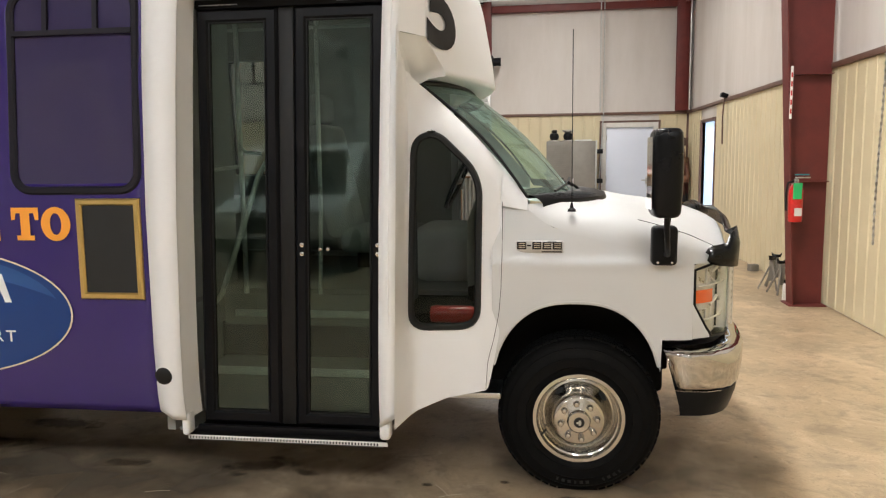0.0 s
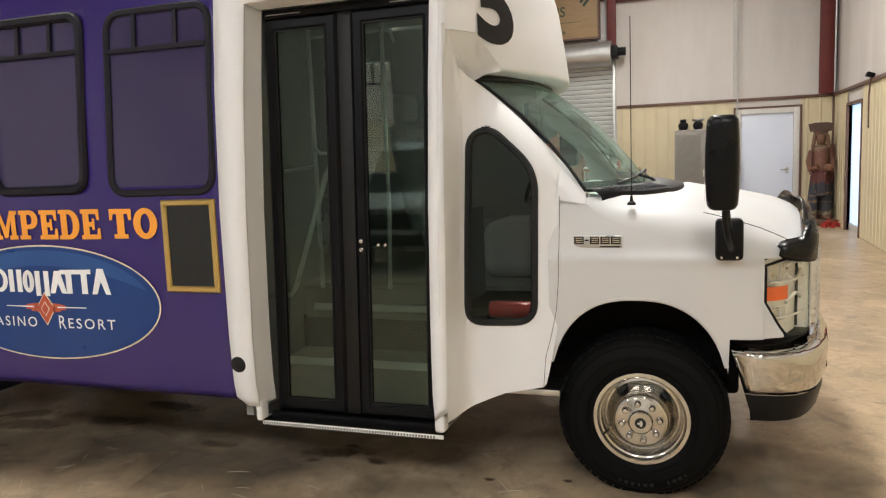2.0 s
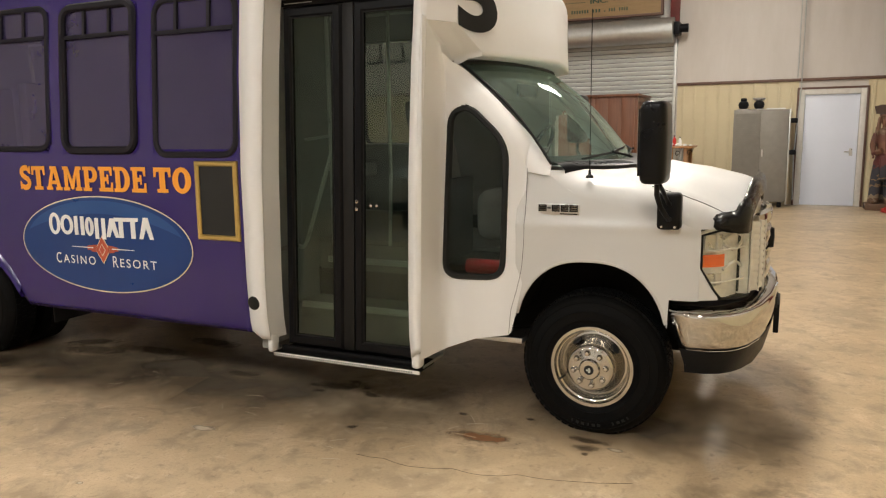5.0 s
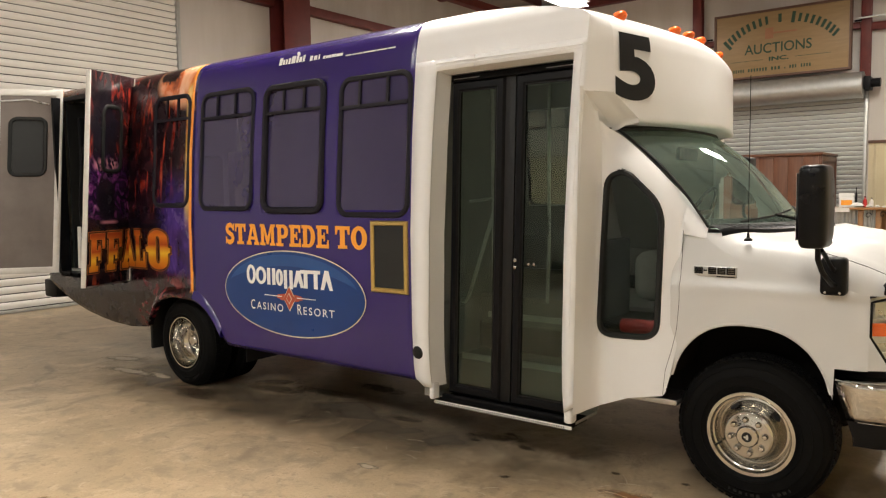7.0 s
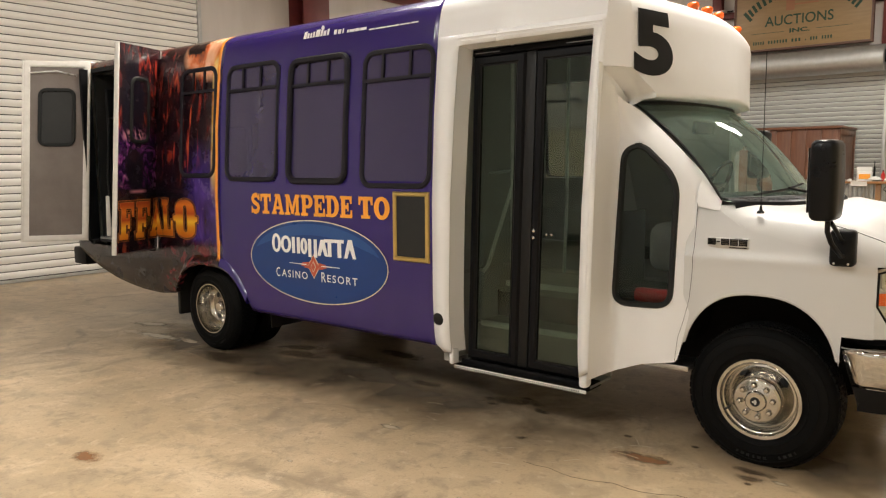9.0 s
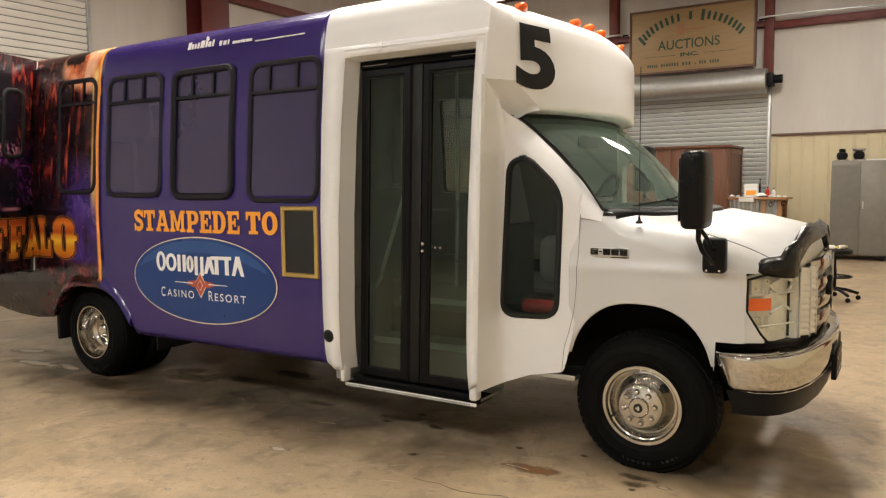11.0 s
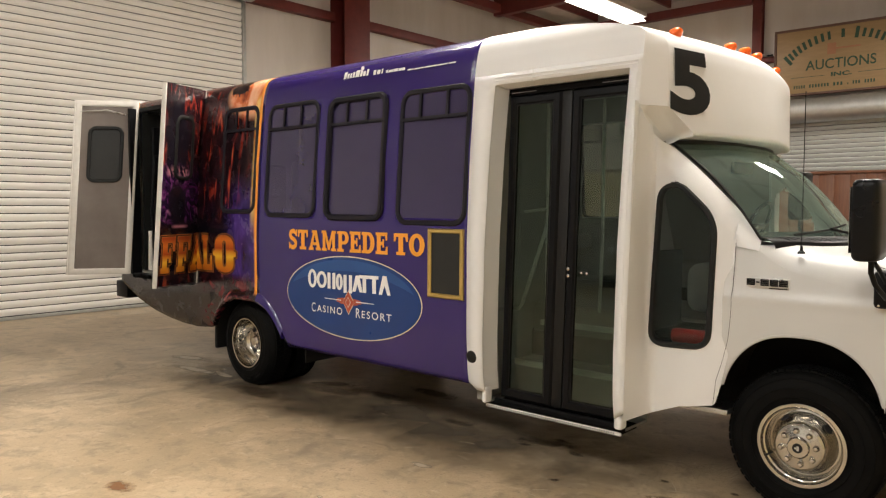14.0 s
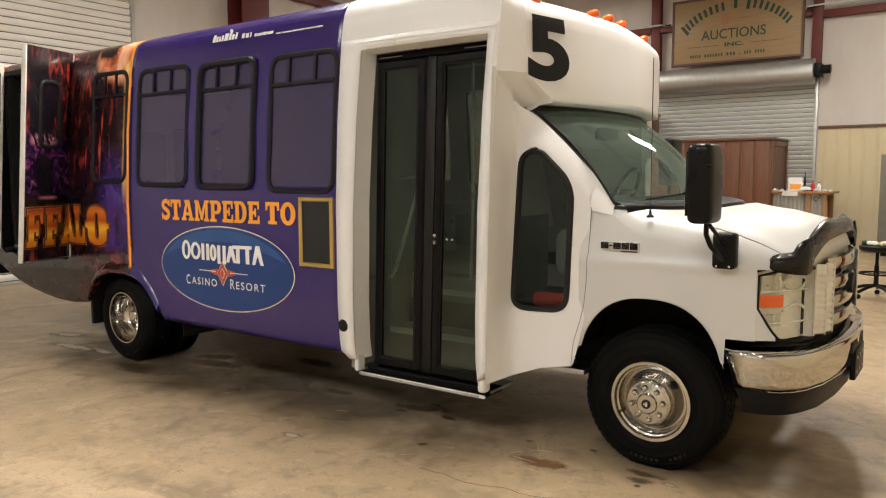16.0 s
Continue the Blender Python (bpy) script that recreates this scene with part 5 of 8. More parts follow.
part("mud_flap", B(-4.915, -4.875, 0.05, 0.62, 0.27, 0.78, 0.012), RUBBER, bus)
part("mud_flap", B(-3.666, -3.654, 0.10, 0.62, 0.30, 0.72, 0.003), RUBBER, bus)


# ---- wheels
def wheel(x, y, rear=False, far=False):
    """A wheel whose outer sidewall stands at y; the lug face looks to -y unless it is on the far side."""
    s = -1 if not far else 1
    R, w = 0.372, 0.208
    prof = [(0.208, 0.0), (0.226, -0.004), (0.240, -0.011), (0.2425, -0.0145), (0.2455, -0.0118), (0.27, -0.014), (0.286, -0.0145), (0.288, -0.017), (0.291, -0.0145), (0.31, -0.012), (0.328, -0.005), (0.330, -0.0065), (0.333, -0.002), (0.345, 0.004), (0.362, 0.022), (0.3715, 0.045)]
    prof = prof + [(r, w - h) for r, h in prof[::-1]]
    bm = lathe(bmesh.new(), [(r, -s * h) for r, h in prof], 72)
    t = part("wheel", bm, TYRE, bus, "black tyre on a polished steel rim")
    t.location = (x, y, R - 0.007)
    # tread blocks
    tb = bmesh.new()
    for k in range(60):
        for j in range(4):
            a = 2 * math.pi * (k + (j % 2) * 0.5) / 60
            m = Matrix.Rotation(a, 4, "Y") @ Matrix.Translation((0.3715, -s * (0.052 + 0.04 * j), 0))
            r = bmesh.ops.create_cube(tb, size=1, matrix=m @ Matrix.Diagonal((0.011, 0.032, 0.031, 1)))
    part("tread", tb, TYRE, t, smooth=0)
    if not far and y < 0.38:
        for a0, count in ((252, 6), (292, 4)):
            for k in range(count):
                m = Matrix.Rotation(-radians(a0 + 5.2 * k), 4, "Y") @ Matrix.Translation((0.309, s * 0.0125, 0))
                tl = bmesh.new()
                bmesh.ops.create_cube(tl, size=1, matrix=m @ Matrix.Diagonal((0.015, 0.003, 0.016 if k % 3 else 0.009, 1)))
                part("sidewall_mark", tl, SIDEWALL, t, smooth=0)
    if rear:
        rp = [(0.217, -0.004), (0.215, -0.014), (0.207, -0.013), (0.202, 0.01), (0.198, 0.03), (0.193, 0.07), (0.186, 0.11), (0.165, 0.135), (0.10, 0.138), (0.090, 0.120), (0.001, 0.120)]
        hub = 0.120
    else:
        rp = [(0.213, -0.004), (0.2135, -0.010), (0.211, -0.0135), (0.203, -0.0145), (0.195, -0.0145), (0.1925, -0.010), (0.191, -0.002), (0.190, 0.006), (0.186, 0.010), (0.181, 0.012), (0.178, 0.022), (0.175, 0.045), (0.168, 0.058), (0.158, 0.056), (0.148, 0.038), (0.136, 0.008), (0.126, -0.018), (0.117, -0.036), (0.110, -0.044), (0.104, -0.046), (0.060, -0.046), (0.054, -0.049), (0.052, -0.060), (0.046, -0.066), (0.001, -0.067)]
        hub = -0.046
    rim = part("rim", lathe(bmesh.new(), [(r, -s * h) for r, h in rp], 56), RIMSTEEL, t, "polished stainless wheel cover")
    lug_r = 0.083 if not rear else 0.072
    for k in range(8):
        a = 2 * math.pi * k / 8 + radians(8)
        part("lug_nut", lathe(bmesh.new(), [(0.016, -s * (hub + 0.002)), (0.014, -s * (hub - 0.014)), (0.009, -s * (hub - 0.021)), (0.001, -s * (hub - 0.022))], 10, "y", (lug_r * math.cos(a), 0, lug_r * math.sin(a))), CHROME, rim)
    if not rear:
        part("hub_badge", lathe(bmesh.new(), [(0.001, -s * -0.072), (0.023, -s * -0.071), (0.025, -s * -0.0662)], 20), BLACKVINYL, rim)
        for k in range(2):
            a = radians((127, 41)[k])
            out, along = Vector((math.cos(a), 0, math.sin(a))), Vector((-math.sin(a), 0, math.cos(a)))
            slope = (out * 0.022 + Vector((0, -s * 0.046, 0))).normalized()
            c = bmesh.new()
            bmesh.ops.create_icosphere(c, subdivisions=2, radius=1.0)
            mid = out * 0.147 + Vector((0, -s * 0.031, 0))
            for v in c.verts:
                v.co = mid + along * v.co.x * 0.027 + slope * v.co.y * 0.017 + along.cross(slope) * v.co.z * 0.004
            part("vent_hole", c, FLAT_BLACK, rim)
        wb = bmesh.new()
        box(wb, -0.012, 0.010, -0.0012, 0.0, -0.004, 0.004)
        box(wb, -0.002, 0.008, -0.0011, 0.0, -0.012, 0.012)
        part("hub_mark", wb, SILVER, rim).location = (0, s * 0.0722, 0)
        part("valve_stem", tube(bmesh.new(), [(-0.150, -s * 0.03, -0.075), (-0.170, s * 0.002, -0.088)], 0.006, 6), BLACKVINYL, rim)
    else:
        for k in range(4):
            a = radians(45 + 90 * k)
            c = bmesh.new()
            bmesh.ops.create_icosphere(c, subdivisions=2, radius=0.026)
            bmesh.ops.scale(c, vec=(1.2, 0.4, 0.9), verts=c.verts[:])
            bmesh.ops.rotate(c, cent=(0, 0, 0), matrix=Matrix.Rotation(-(a - radians(90)), 3, "Y"), verts=c.verts[:])
            bmesh.ops.translate(c, vec=(0.132 * math.cos(a), -s * 0.134, 0.132 * math.sin(a)), verts=c.verts[:])
            part("vent_hole", c, FLAT_BLACK, rim)
        part("axle_flange", lathe(bmesh.new(), [(0.050, -s * 0.119), (0.048, -s * 0.075), (0.036, -s * 0.062), (0.001, -s * 0.060)], 24), CHROME, rim)
    return t


wheel(-0.002, 0.345)
wheel(-0.002, W - 0.345, far=True)
wheel(-4.465, 0.10, rear=True)
wheel(-4.465, 0.40, rear=True)
wheel(-4.465, W - 0.10, rear=True, far=True)

# ---- passenger doorway: jambs, leaves, sill
x0, x1, z0, z1 = DOOR
DY = 0.125
bm = bmesh.new()
# splayed jambs and head between the outer skin and the doors
for xa, xb in ((x0 - 0.020, x0 - 0.004), (x1 + 0.016, x1 + 0.002)):
    sheet(bm, [[(xa + (xb - xa) * t, side(z) - 0.012 + (DY - side(z) * 0.1 + 0.012) * t ** 0.8, z) for z in span(0.40, z1 + 0.03, 0.12)] for t in (0, 0.25, 0.5, 0.75, 1.0)])
sheet(bm, [[(x, side(z1 + 0.03) - 0.012 + (DY - 0.02) * t, z1 + 0.031 - 0.02 * t) for x in (x0 - 0.020, x1 + 0.016)] for t in (0, 0.5, 1.0)])
leaned(part("door_jamb", bm, WHITE, bus, "white fibreglass door reveal"))
# raised moulding round the doorway
bm = bmesh.new()
pth = [(x0 - 0.02, side(z1 + 0.07) - 0.013, z1 + 0.068), (x1 + 0.065, side(z1 + 0.06) - 0.013, z1 + 0.060)]
tube(bm, pth, 0.006, 8)
tube(bm, [(a, b, c - 0.018) for a, b, c in pth], 0.004, 8)
tube(bm, [pth[1]] + [(x1 + 0.055, side(z) - 0.011, z) for z in (2.2, 1.9, 1.6, 1.3, 0.9, 0.5)], 0.004, 8)
leaned(part("moulding", bm, WHITE, bus))
part("corner_foot", B(x0 - 0.046, x0 - 0.012, 0.03, 0.10, 0.325, 0.43, 0.012, 3), WHITE, bus)
part("corner_foot", B(x1 + 0.006, x1 + 0.056, 0.028, 0.10, 0.338, 0.43, 0.018, 3), WHITE, bus)
part("grommet", lathe(bmesh.new(), [(0.001, -0.012), (0.030, -0.012), (0.042, -0.004), (0.042, 0.012)], 20, "y", (-1.855, 0.0, 0.615)), RUBBER, bus)

doorhead = part("door_header", B(x0 - 0.002, x1 + 0.002, DY + 0.002, DY + 0.05, z1 - 0.028, z1 + 0.01, 0.004), BLACKMETAL, bus)
part("header_strip", B(x0 + 0.02, x0 + 0.20, DY - 0.002, DY + 0.0015, z1 - 0.016, z1 - 0.012), STEEL, doorhead)
part("header_strip", B(x1 - 0.22, x1 - 0.02, DY - 0.002, DY + 0.0015, z1 - 0.016, z1 - 0.012), STEEL, doorhead)
leaned(doorhead, 0.9)


def door_leaf(xa, xb):
    za, zb = z0 + 0.012, z1 - 0.030
    leaf = part("door_leaf", ring(bmesh.new(), [(xb, za), (xb, zb), (xa, zb), (xa, za)], 0.062, lambda u, v, d: (u, DY + 0.03 - d, v), 0.0, 0.032), BLACKMETAL, bus, "black framed glazed folding door leaf")
    g = part("pane", B(xa + 0.045, xb - 0.045, DY + 0.012, DY + 0.017, za + 0.045, zb - 0.045), GLASS, leaf, "dark glossy door glass")
    part("gasket", ring(bmesh.new(), [(xb - 0.058, za + 0.058), (xb - 0.058, zb - 0.058), (xa + 0.058, zb - 0.058), (xa + 0.058, za + 0.058)], 0.007, lambda u, v, d: (u, DY + 0.011 - d, v), 0.0, 0.006), RUBBER, leaf)
    return leaf


xm = (x0 + x1) / 2 - 0.015
lf = door_leaf(x0 + 0.004, xm - 0.036)
rt = door_leaf(xm + 0.036, x1 - 0.004)
seal = part("meeting_seal", B(xm - 0.035, xm + 0.035, DY + 0.004, DY + 0.026, z0 + 0.012, z1 - 0.032, 0.008), RUBBER, bus)
for (px, pz) in ((xm + 0.085, 1.195), (xm + 0.085, 1.155), (x1 - 0.02, 1.195), (x1 - 0.02, 1.155)):
    part("bolt_head", lathe(bmesh.new(), [(0.001, -0.008), (0.010, -0.006), (0.011, 0.0)], 12, "y", (px, DY - 0.002, pz)), CHROME, rt)
for (px, pz) in ((xm + 0.165, 1.175), (xm + 0.2, 1.175)):
    part("bolt_head", lathe(bmesh.new(), [(0.001, -0.006), (0.008, -0.004), (0.009, 0.002)], 12, "y", (px, DY + 0.010, pz)), CHROME, rt)
for o in (lf, rt, seal):
    leaned(o, 0.9)
sill = part("door_sill", B(x0 - 0.035, x1 + 0.012, 0.075, 0.30, 0.287, 0.317, 0.004), DARK, bus, "worn aluminium step edge")
part("sill_edge", B(x0 - 0.035, x1 + 0.035, 0.067, 0.0745, 0.296, 0.315, 0.002), TREAD, sill)
bm = bmesh.new()
for k in range(62):
    xx = x0 - 0.028 + 0.0145 * k
    if xx < x1 + 0.028:
        box(bm, xx, xx + 0.007, 0.0662, 0.0668, 0.300, 0.3105)
part("perforation", bm, DARK, sill)
part("door_skirt", B(x0 - 0.01, x1 + 0.01, 0.115, 0.14, 0.3155, 0.346, 0.003), BLACKMETAL, bus)

# ---- overhead cap at the front: chamfered side, slanting underside over the cab, bowed face
FRONT = [(1.94, -0.452), (1.96, -0.445), (2.10, -0.463), (2.25, -0.490), (2.36, -0.510), (2.43, -0.530), (2.49, -0.585), (2.54, -0.70), (2.58, -0.83), (2.61, -0.95), (2.635, -1.1), (2.66, -1.5)]   # middle of the face
CORNER = [(1.94, -0.672), (2.38, -0.677), (2.43, -0.686), (2.465, -0.706), (2.49, -0.732), (2.51, -0.765), (2.53, -0.815), (2.55, -0.89), (2.572, -1.0), (2.595, -1.15), (2.635, -1.5)]
CAPZ = [1.962, 1.975, 1.99, 2.01, 2.03, 2.05, 2.07, 2.092] + [2.12 + 0.03 * k for k in range(9)] + [2.375, 2.39, 2.41, 2.43, 2.45, 2.465, 2.48, 2.495, 2.51, 2.525, 2.54, 2.56, 2.585, 2.61, 2.635, 2.66]
LOWZ = 7                    # the row at which the slanting underside begins


def cap_in(z):
    """How far in the corner between the chamfer and the face stands."""
    return max(0.205, min(side(z), 0.5) + 0.045)


def cap_x(y, z):
    """The bowed face, and the roof's front above it."""
    yc = cap_in(z)
    q = min(1.0, abs((y - W / 2) / (W / 2 - yc)))
    a = lerp(CORNER, z)
    return a + (lerp(FRONT, z) - a) * (1 - q ** 1.45)


def cap_start(z):
    """Where the flat side ends and the chamfer begins."""
    return Vector((min(-0.80 + LEAN * (z - 0.40), lerp(CORNER, z) - 0.03), min(side(z), 0.5) - 0.012, z))


bm = bmesh.new()
rows = []
for z in CAPZ:
    f = max(0.0, (CAPZ[LOWZ] - z) / (CAPZ[LOWZ] - CAPZ[0]))
    ya = cap_in(z) + 0.185 * f
    rows.append([(cap_x(ya + (W - 2 * ya) * k / 36, z), ya + (W - 2 * ya) * k / 36, z) for k in range(37)])
lip = [[(x - b, y, z - a) for x, y, z in rows[0]] for a, b in ((0.008, 0.002), (0.014, 0.008), (0.017, 0.018))]
back = [(-0.72 + 0.14 * (1 - abs((y - W / 2) / (W / 2 - 0.4)) ** 2.4), y, 1.938) for x, y, z in rows[0]]
sheet(bm, [back] + lip[::-1] + rows)
part("overhead_cap", bm, WHITE, bus, "white fibreglass overhead cap", smooth=38)
for far in (False, True):
    fl = (lambda p: (p[0], W - p[1], p[2])) if far else tuple
    bm = bmesh.new()
    sheet(bm, [[fl(cap_start(z).lerp(Vector((cap_x(cap_in(z), z), cap_in(z), z)), t)) for t in (0, 0.2, 0.4, 0.6, 0.8, 1.0)] for z in CAPZ[LOWZ:]])
    part("cap_chamfer", bm, WHITE, bus)
    top = [Vector((-0.008 * (1 - k / 5), 0.004, 0.0)) + cap_start(CAPZ[LOWZ]).lerp(Vector((cap_x(cap_in(2.092), 2.092), cap_in(2.092), 2.092)), k / 5) for k in range(6)]
    low = [Vector(p) for p in ((-0.765, 0.375, 1.925), (-0.750, 0.385, 1.926), (-0.730, 0.39, 1.932), (-0.710, 0.392, 1.942), (-0.690, 0.392, 1.953))] + [Vector(rows[0][0]) + Vector((-0.004, 0.004, -0.014))]
    bm = bmesh.new()
    slant = []
    for k in range(LOWZ, -1, -1):
        f = (CAPZ[LOWZ] - CAPZ[k]) / (CAPZ[LOWZ] - CAPZ[0])
        slant.append([fl(a.lerp(b, f) + Vector((0, 0, 0.010 * math.sin(math.pi * f)))) for a, b in zip(top[:5], low[:5])] + [fl(Vector(rows[k][0]))])
    slant.append([(x, y, z - 0.02) for x, y, z in slant[-1]])
    sheet(bm, slant)
    gusset = [(0.0, fl(top[0])), (0.7, fl((-0.800, 0.30, 1.935))), (0.85, fl((-0.785, 0.35, 1.922))), (1.0, slant[LOWZ][0])]
    gm = bmesh.new()
    sheet(gm, [[slant[k][0], tuple(lerp([(f, p[i]) for f, p in gusset], k / LOWZ) for i in range(3))] for k in range(LOWZ + 1)])
    part("cap_gusset", gm, WHITE, bus, smooth=60)
    part("cap_underside", bm, WHITE, bus, smooth=60)
    bm = bmesh.new()
    zs = [z for z in CAPZ if z > 2.355]
    zs = [2.36] + zs[1:] if zs[0] < 2.37 else zs
    sheet(bm, [[fl((XP + (cap_start(z).x - XP) * t, cap_start(z).y, z)) for z in zs] for t in (0, 0.2, 0.4, 0.6, 0.8, 1.0)])
    part("cap_edge", bm, WHITE, bus)


# number five on the cap
part("lettering", letters("5", 0.352, lambda u, v, d: (cap_x(0.212 + u, 2.055 + v) + d, 0.212 + u - d * 0.3, 2.055 + v), 0.005, 0.325, 0.016, 1.0, 14), BLACKVINYL, bus, "large black number on white")
# roof marker lamps
for y in (0.38, 0.96, 1.15, 1.37, 1.97):
    zz = 2.507 if y < 0.5 or y > 1.9 else 2.508
    bm = lathe(bmesh.new(), [(0.001, 0.052), (0.020, 0.046), (0.034, 0.028), (0.040, 0.0)], 20, "x")
    bmesh.ops.scale(bm, vec=(1.0, 1.25, 0.8), verts=bm.verts[:])
    o = part("marker_lamp", bm, AMBER, bus, "amber roof marker lamp")
    o.matrix_local = pose(cap_x(y, zz) - 0.004, y, zz, 0, -28, 0)

# ---- cab side: white panel between the box body and the bonnet
def cab_y(x, z):
    return cab_flat(x, z) + 0.055 * max(0.0, 1 - max(0.0, pillar(x) - z) / 0.14) ** 2 * min(1.0, max(0.0, (x + 0.75) / 0.05))


def cab_flat(x, z):
    f = min(max((z - 0.86) / 0.82, -0.4), 1.3)
    s = min(1.0, max(0.0, (0.80 - z) / 0.36))           # the turn into the box body widens towards the skirt
    if x < -0.60:
        x = lerp([(-0.80, -0.80), (-0.80 + 0.03 * (1 + 2.6 * s), -0.77), (-0.60, -0.60)], x)
    top = min(1.0, max(0.0, (z - 1.74) / 0.22)) ** 2 * min(1.0, max(0.0, (-0.66 - x) / 0.08))
    return (1 - 0.20 * top) * lerp([(-0.80, -0.010), (-0.797, 0.03), (-0.792, 0.10 + 0.01 * f), (-0.787, 0.165 + 0.02 * f), (-0.781, 0.205 + 0.04 * f), (-0.770, 0.225 + 0.045 * f), (-0.74, 0.235 + 0.045 * f), (-0.45, 0.290 + 0.045 * f), (-0.36, 0.315 + 0.055 * f), (-0.2, 0.33 + 0.04 * f)], x)


qw = round_poly([(-0.782, 0.79), (-0.450, 0.79), (-0.440, 1.50), (-0.632, 1.692), (-0.758, 1.692)], (0.10, 0.10, 0.11, 0.05, 0.105))
pillar = lambda x: lerp([(-0.80, 2.11), (-0.785, 2.11), (-0.778, 2.06), (-0.770, 1.955), (-0.755, 1.945), (-0.74, 1.918), (-0.24, 1.392)], x) + (0.028 * math.sin(math.pi * (x + 0.74) / 0.50) if -0.74 < x < -0.24 else 0.0)
bm = bmesh.new()
skin(bm, sorted({*span(-0.80, -0.77, 0.003), *span(-0.77, -0.24, 0.0125)}), lambda x: lerp([(-0.80, 0.405), (-0.60, 0.475), (-0.42, 0.505), (-0.405, 0.56), (-0.36, 0.80), (-0.355, 1.352), (-0.24, 1.33)], x), pillar, 100, cab_y, [inset_poly(qw, 0.016)])
for v in bm.verts:
    v.co.x += LEAN * max(0.0, v.co.z - 0.40) * max(0.0, 1 - max(0.0, v.co.y) / 0.21)
part("cab_side", bm, WHITE, bus, "white cab side panel")
bm = bmesh.new()
skin(bm, sorted({*span(-0.80, -0.77, 0.003), *span(-0.77, -0.27, 0.0125)}), lambda x: lerp([(-0.80, 0.405), (-0.60, 0.475), (-0.42, 0.505), (-0.405, 0.56), (-0.35, 0.80), (-0.27, 1.0)], x), pillar, 100, lambda x, z: W - cab_y(x, z), [inset_poly(qw, 0.016)])
part("cab_side", bm, CABWHITE, bus, "white cab side panel")
place = lambda u, v, d: (u, 0.235 + 0.045 * (v - 0.86) / 0.82 + (u + 0.74) * 0.19 - d, v)
q = part("quarter_window", ring(bmesh.new(), qw, 0.030, place, -0.006, 0.016), RUBBER, bus, "tall dark quarter window in a black gasket")
bm = bmesh.new()
gl = inset_poly(qw, 0.02)
fill_poly(bm, gl, place, -0.002)
part("pane", bm, QGLASS, q)

# ---- bonnet and wing
SHO = [(-0.40, 1.385), (-0.27, 1.378), (-0.15, 1.350), (0.0, 1.328), (0.30, 1.25), (0.48, 1.175), (0.60, 1.125), (0.66, 1.10)]   # top edge of the wing
MID = [(-0.05, 1.345), (0.1, 1.36), (0.4, 1.33), (0.58, 1.285), (0.68, 1.235), (0.76, 1.16)]              # middle of the bonnet


def wing_y(x, z):
    base = lerp([(-0.45, 0.30), (-0.2, 0.325), (0.2, 0.325), (0.45, 0.345), (0.60, 0.385)], x)
    return base + 0.05 * max(0.0, (z - 1.0) / 0.35) ** 2 - 0.009 * math.exp(-((z - 1.09) / 0.03) ** 2) + 0.007 * min(1.0, max(0.0, (z - 1.095) / 0.02))


drop = lambda x: lerp([(-0.34, 0.0), (-0.27, 0.02), (-0.20, 0.06), (-0.13, 0.093), (-0.05, 0.11), (0.1, 0.112), (0.48, 0.085), (0.54, 0.06), (0.60, 0.035), (0.64, 0.015)], x)   # depth of the rounded shoulder


def arch(x):
    if -0.405 < x < 0.365:
        u = (x + 0.02) / 0.385
        return 0.53 + 0.385 * max(0.0, 1 - abs(u) ** 2.5) ** (1 / 1.9)
    return 0.50 if x < 0 else 0.743


bm = bmesh.new()
skin(bm, sorted({*span(-0.40, -0.33, 0.006), *span(-0.33, 0.30, 0.03), *span(0.30, 0.372, 0.006), *span(0.372, 0.50, 0.03)}), arch, lambda x: lerp(SHO, x) - drop(x), 20, wing_y)
skin(bm, span(0.5, 0.582, 0.0102), lambda x: 0.748, lambda x: lerp([(0.50, 0.905), (0.582, 0.757)], x), 6, lambda x, z: lerp([(0.50, 0.356), (0.582, 0.398)], x))
part("wing", bm, CABWHITE, bus, "white front wing round the wheel arch")
# arch lip and dark liner
bm = bmesh.new()
tube(bm, [(x, wing_y(x, arch(x)) + 0.008, arch(x) - 0.002) for x in span(-0.395, 0.355, 0.02)], 0.010, 8)
part("arch_lip", bm, CABWHITE, bus)
bm = bmesh.new()
sheet(bm, [[(x, y, min(arch(x) + 0.02, 0.95)) for x in span(-0.40, 0.36, 0.03)] for y in (0.345, 0.80)])
box(bm, -0.42, 0.40, 0.80, 0.83, 0.45, 0.97)
part("arch_liner", bm, DARK, bus)

# bonnet, rolled over into the wings
def bonnet_z(x, y):
    zs, zm = lerp(SHO, x), lerp(MID, x)
    ys = wing_y(x, zs)
    q = min(1.0, abs((y - W / 2) / (W / 2 - ys)))
    return zs + (zm - zs) * (1 - q ** 3.0) + 0.010 * math.exp(-((q - 0.55) / 0.14) ** 2)


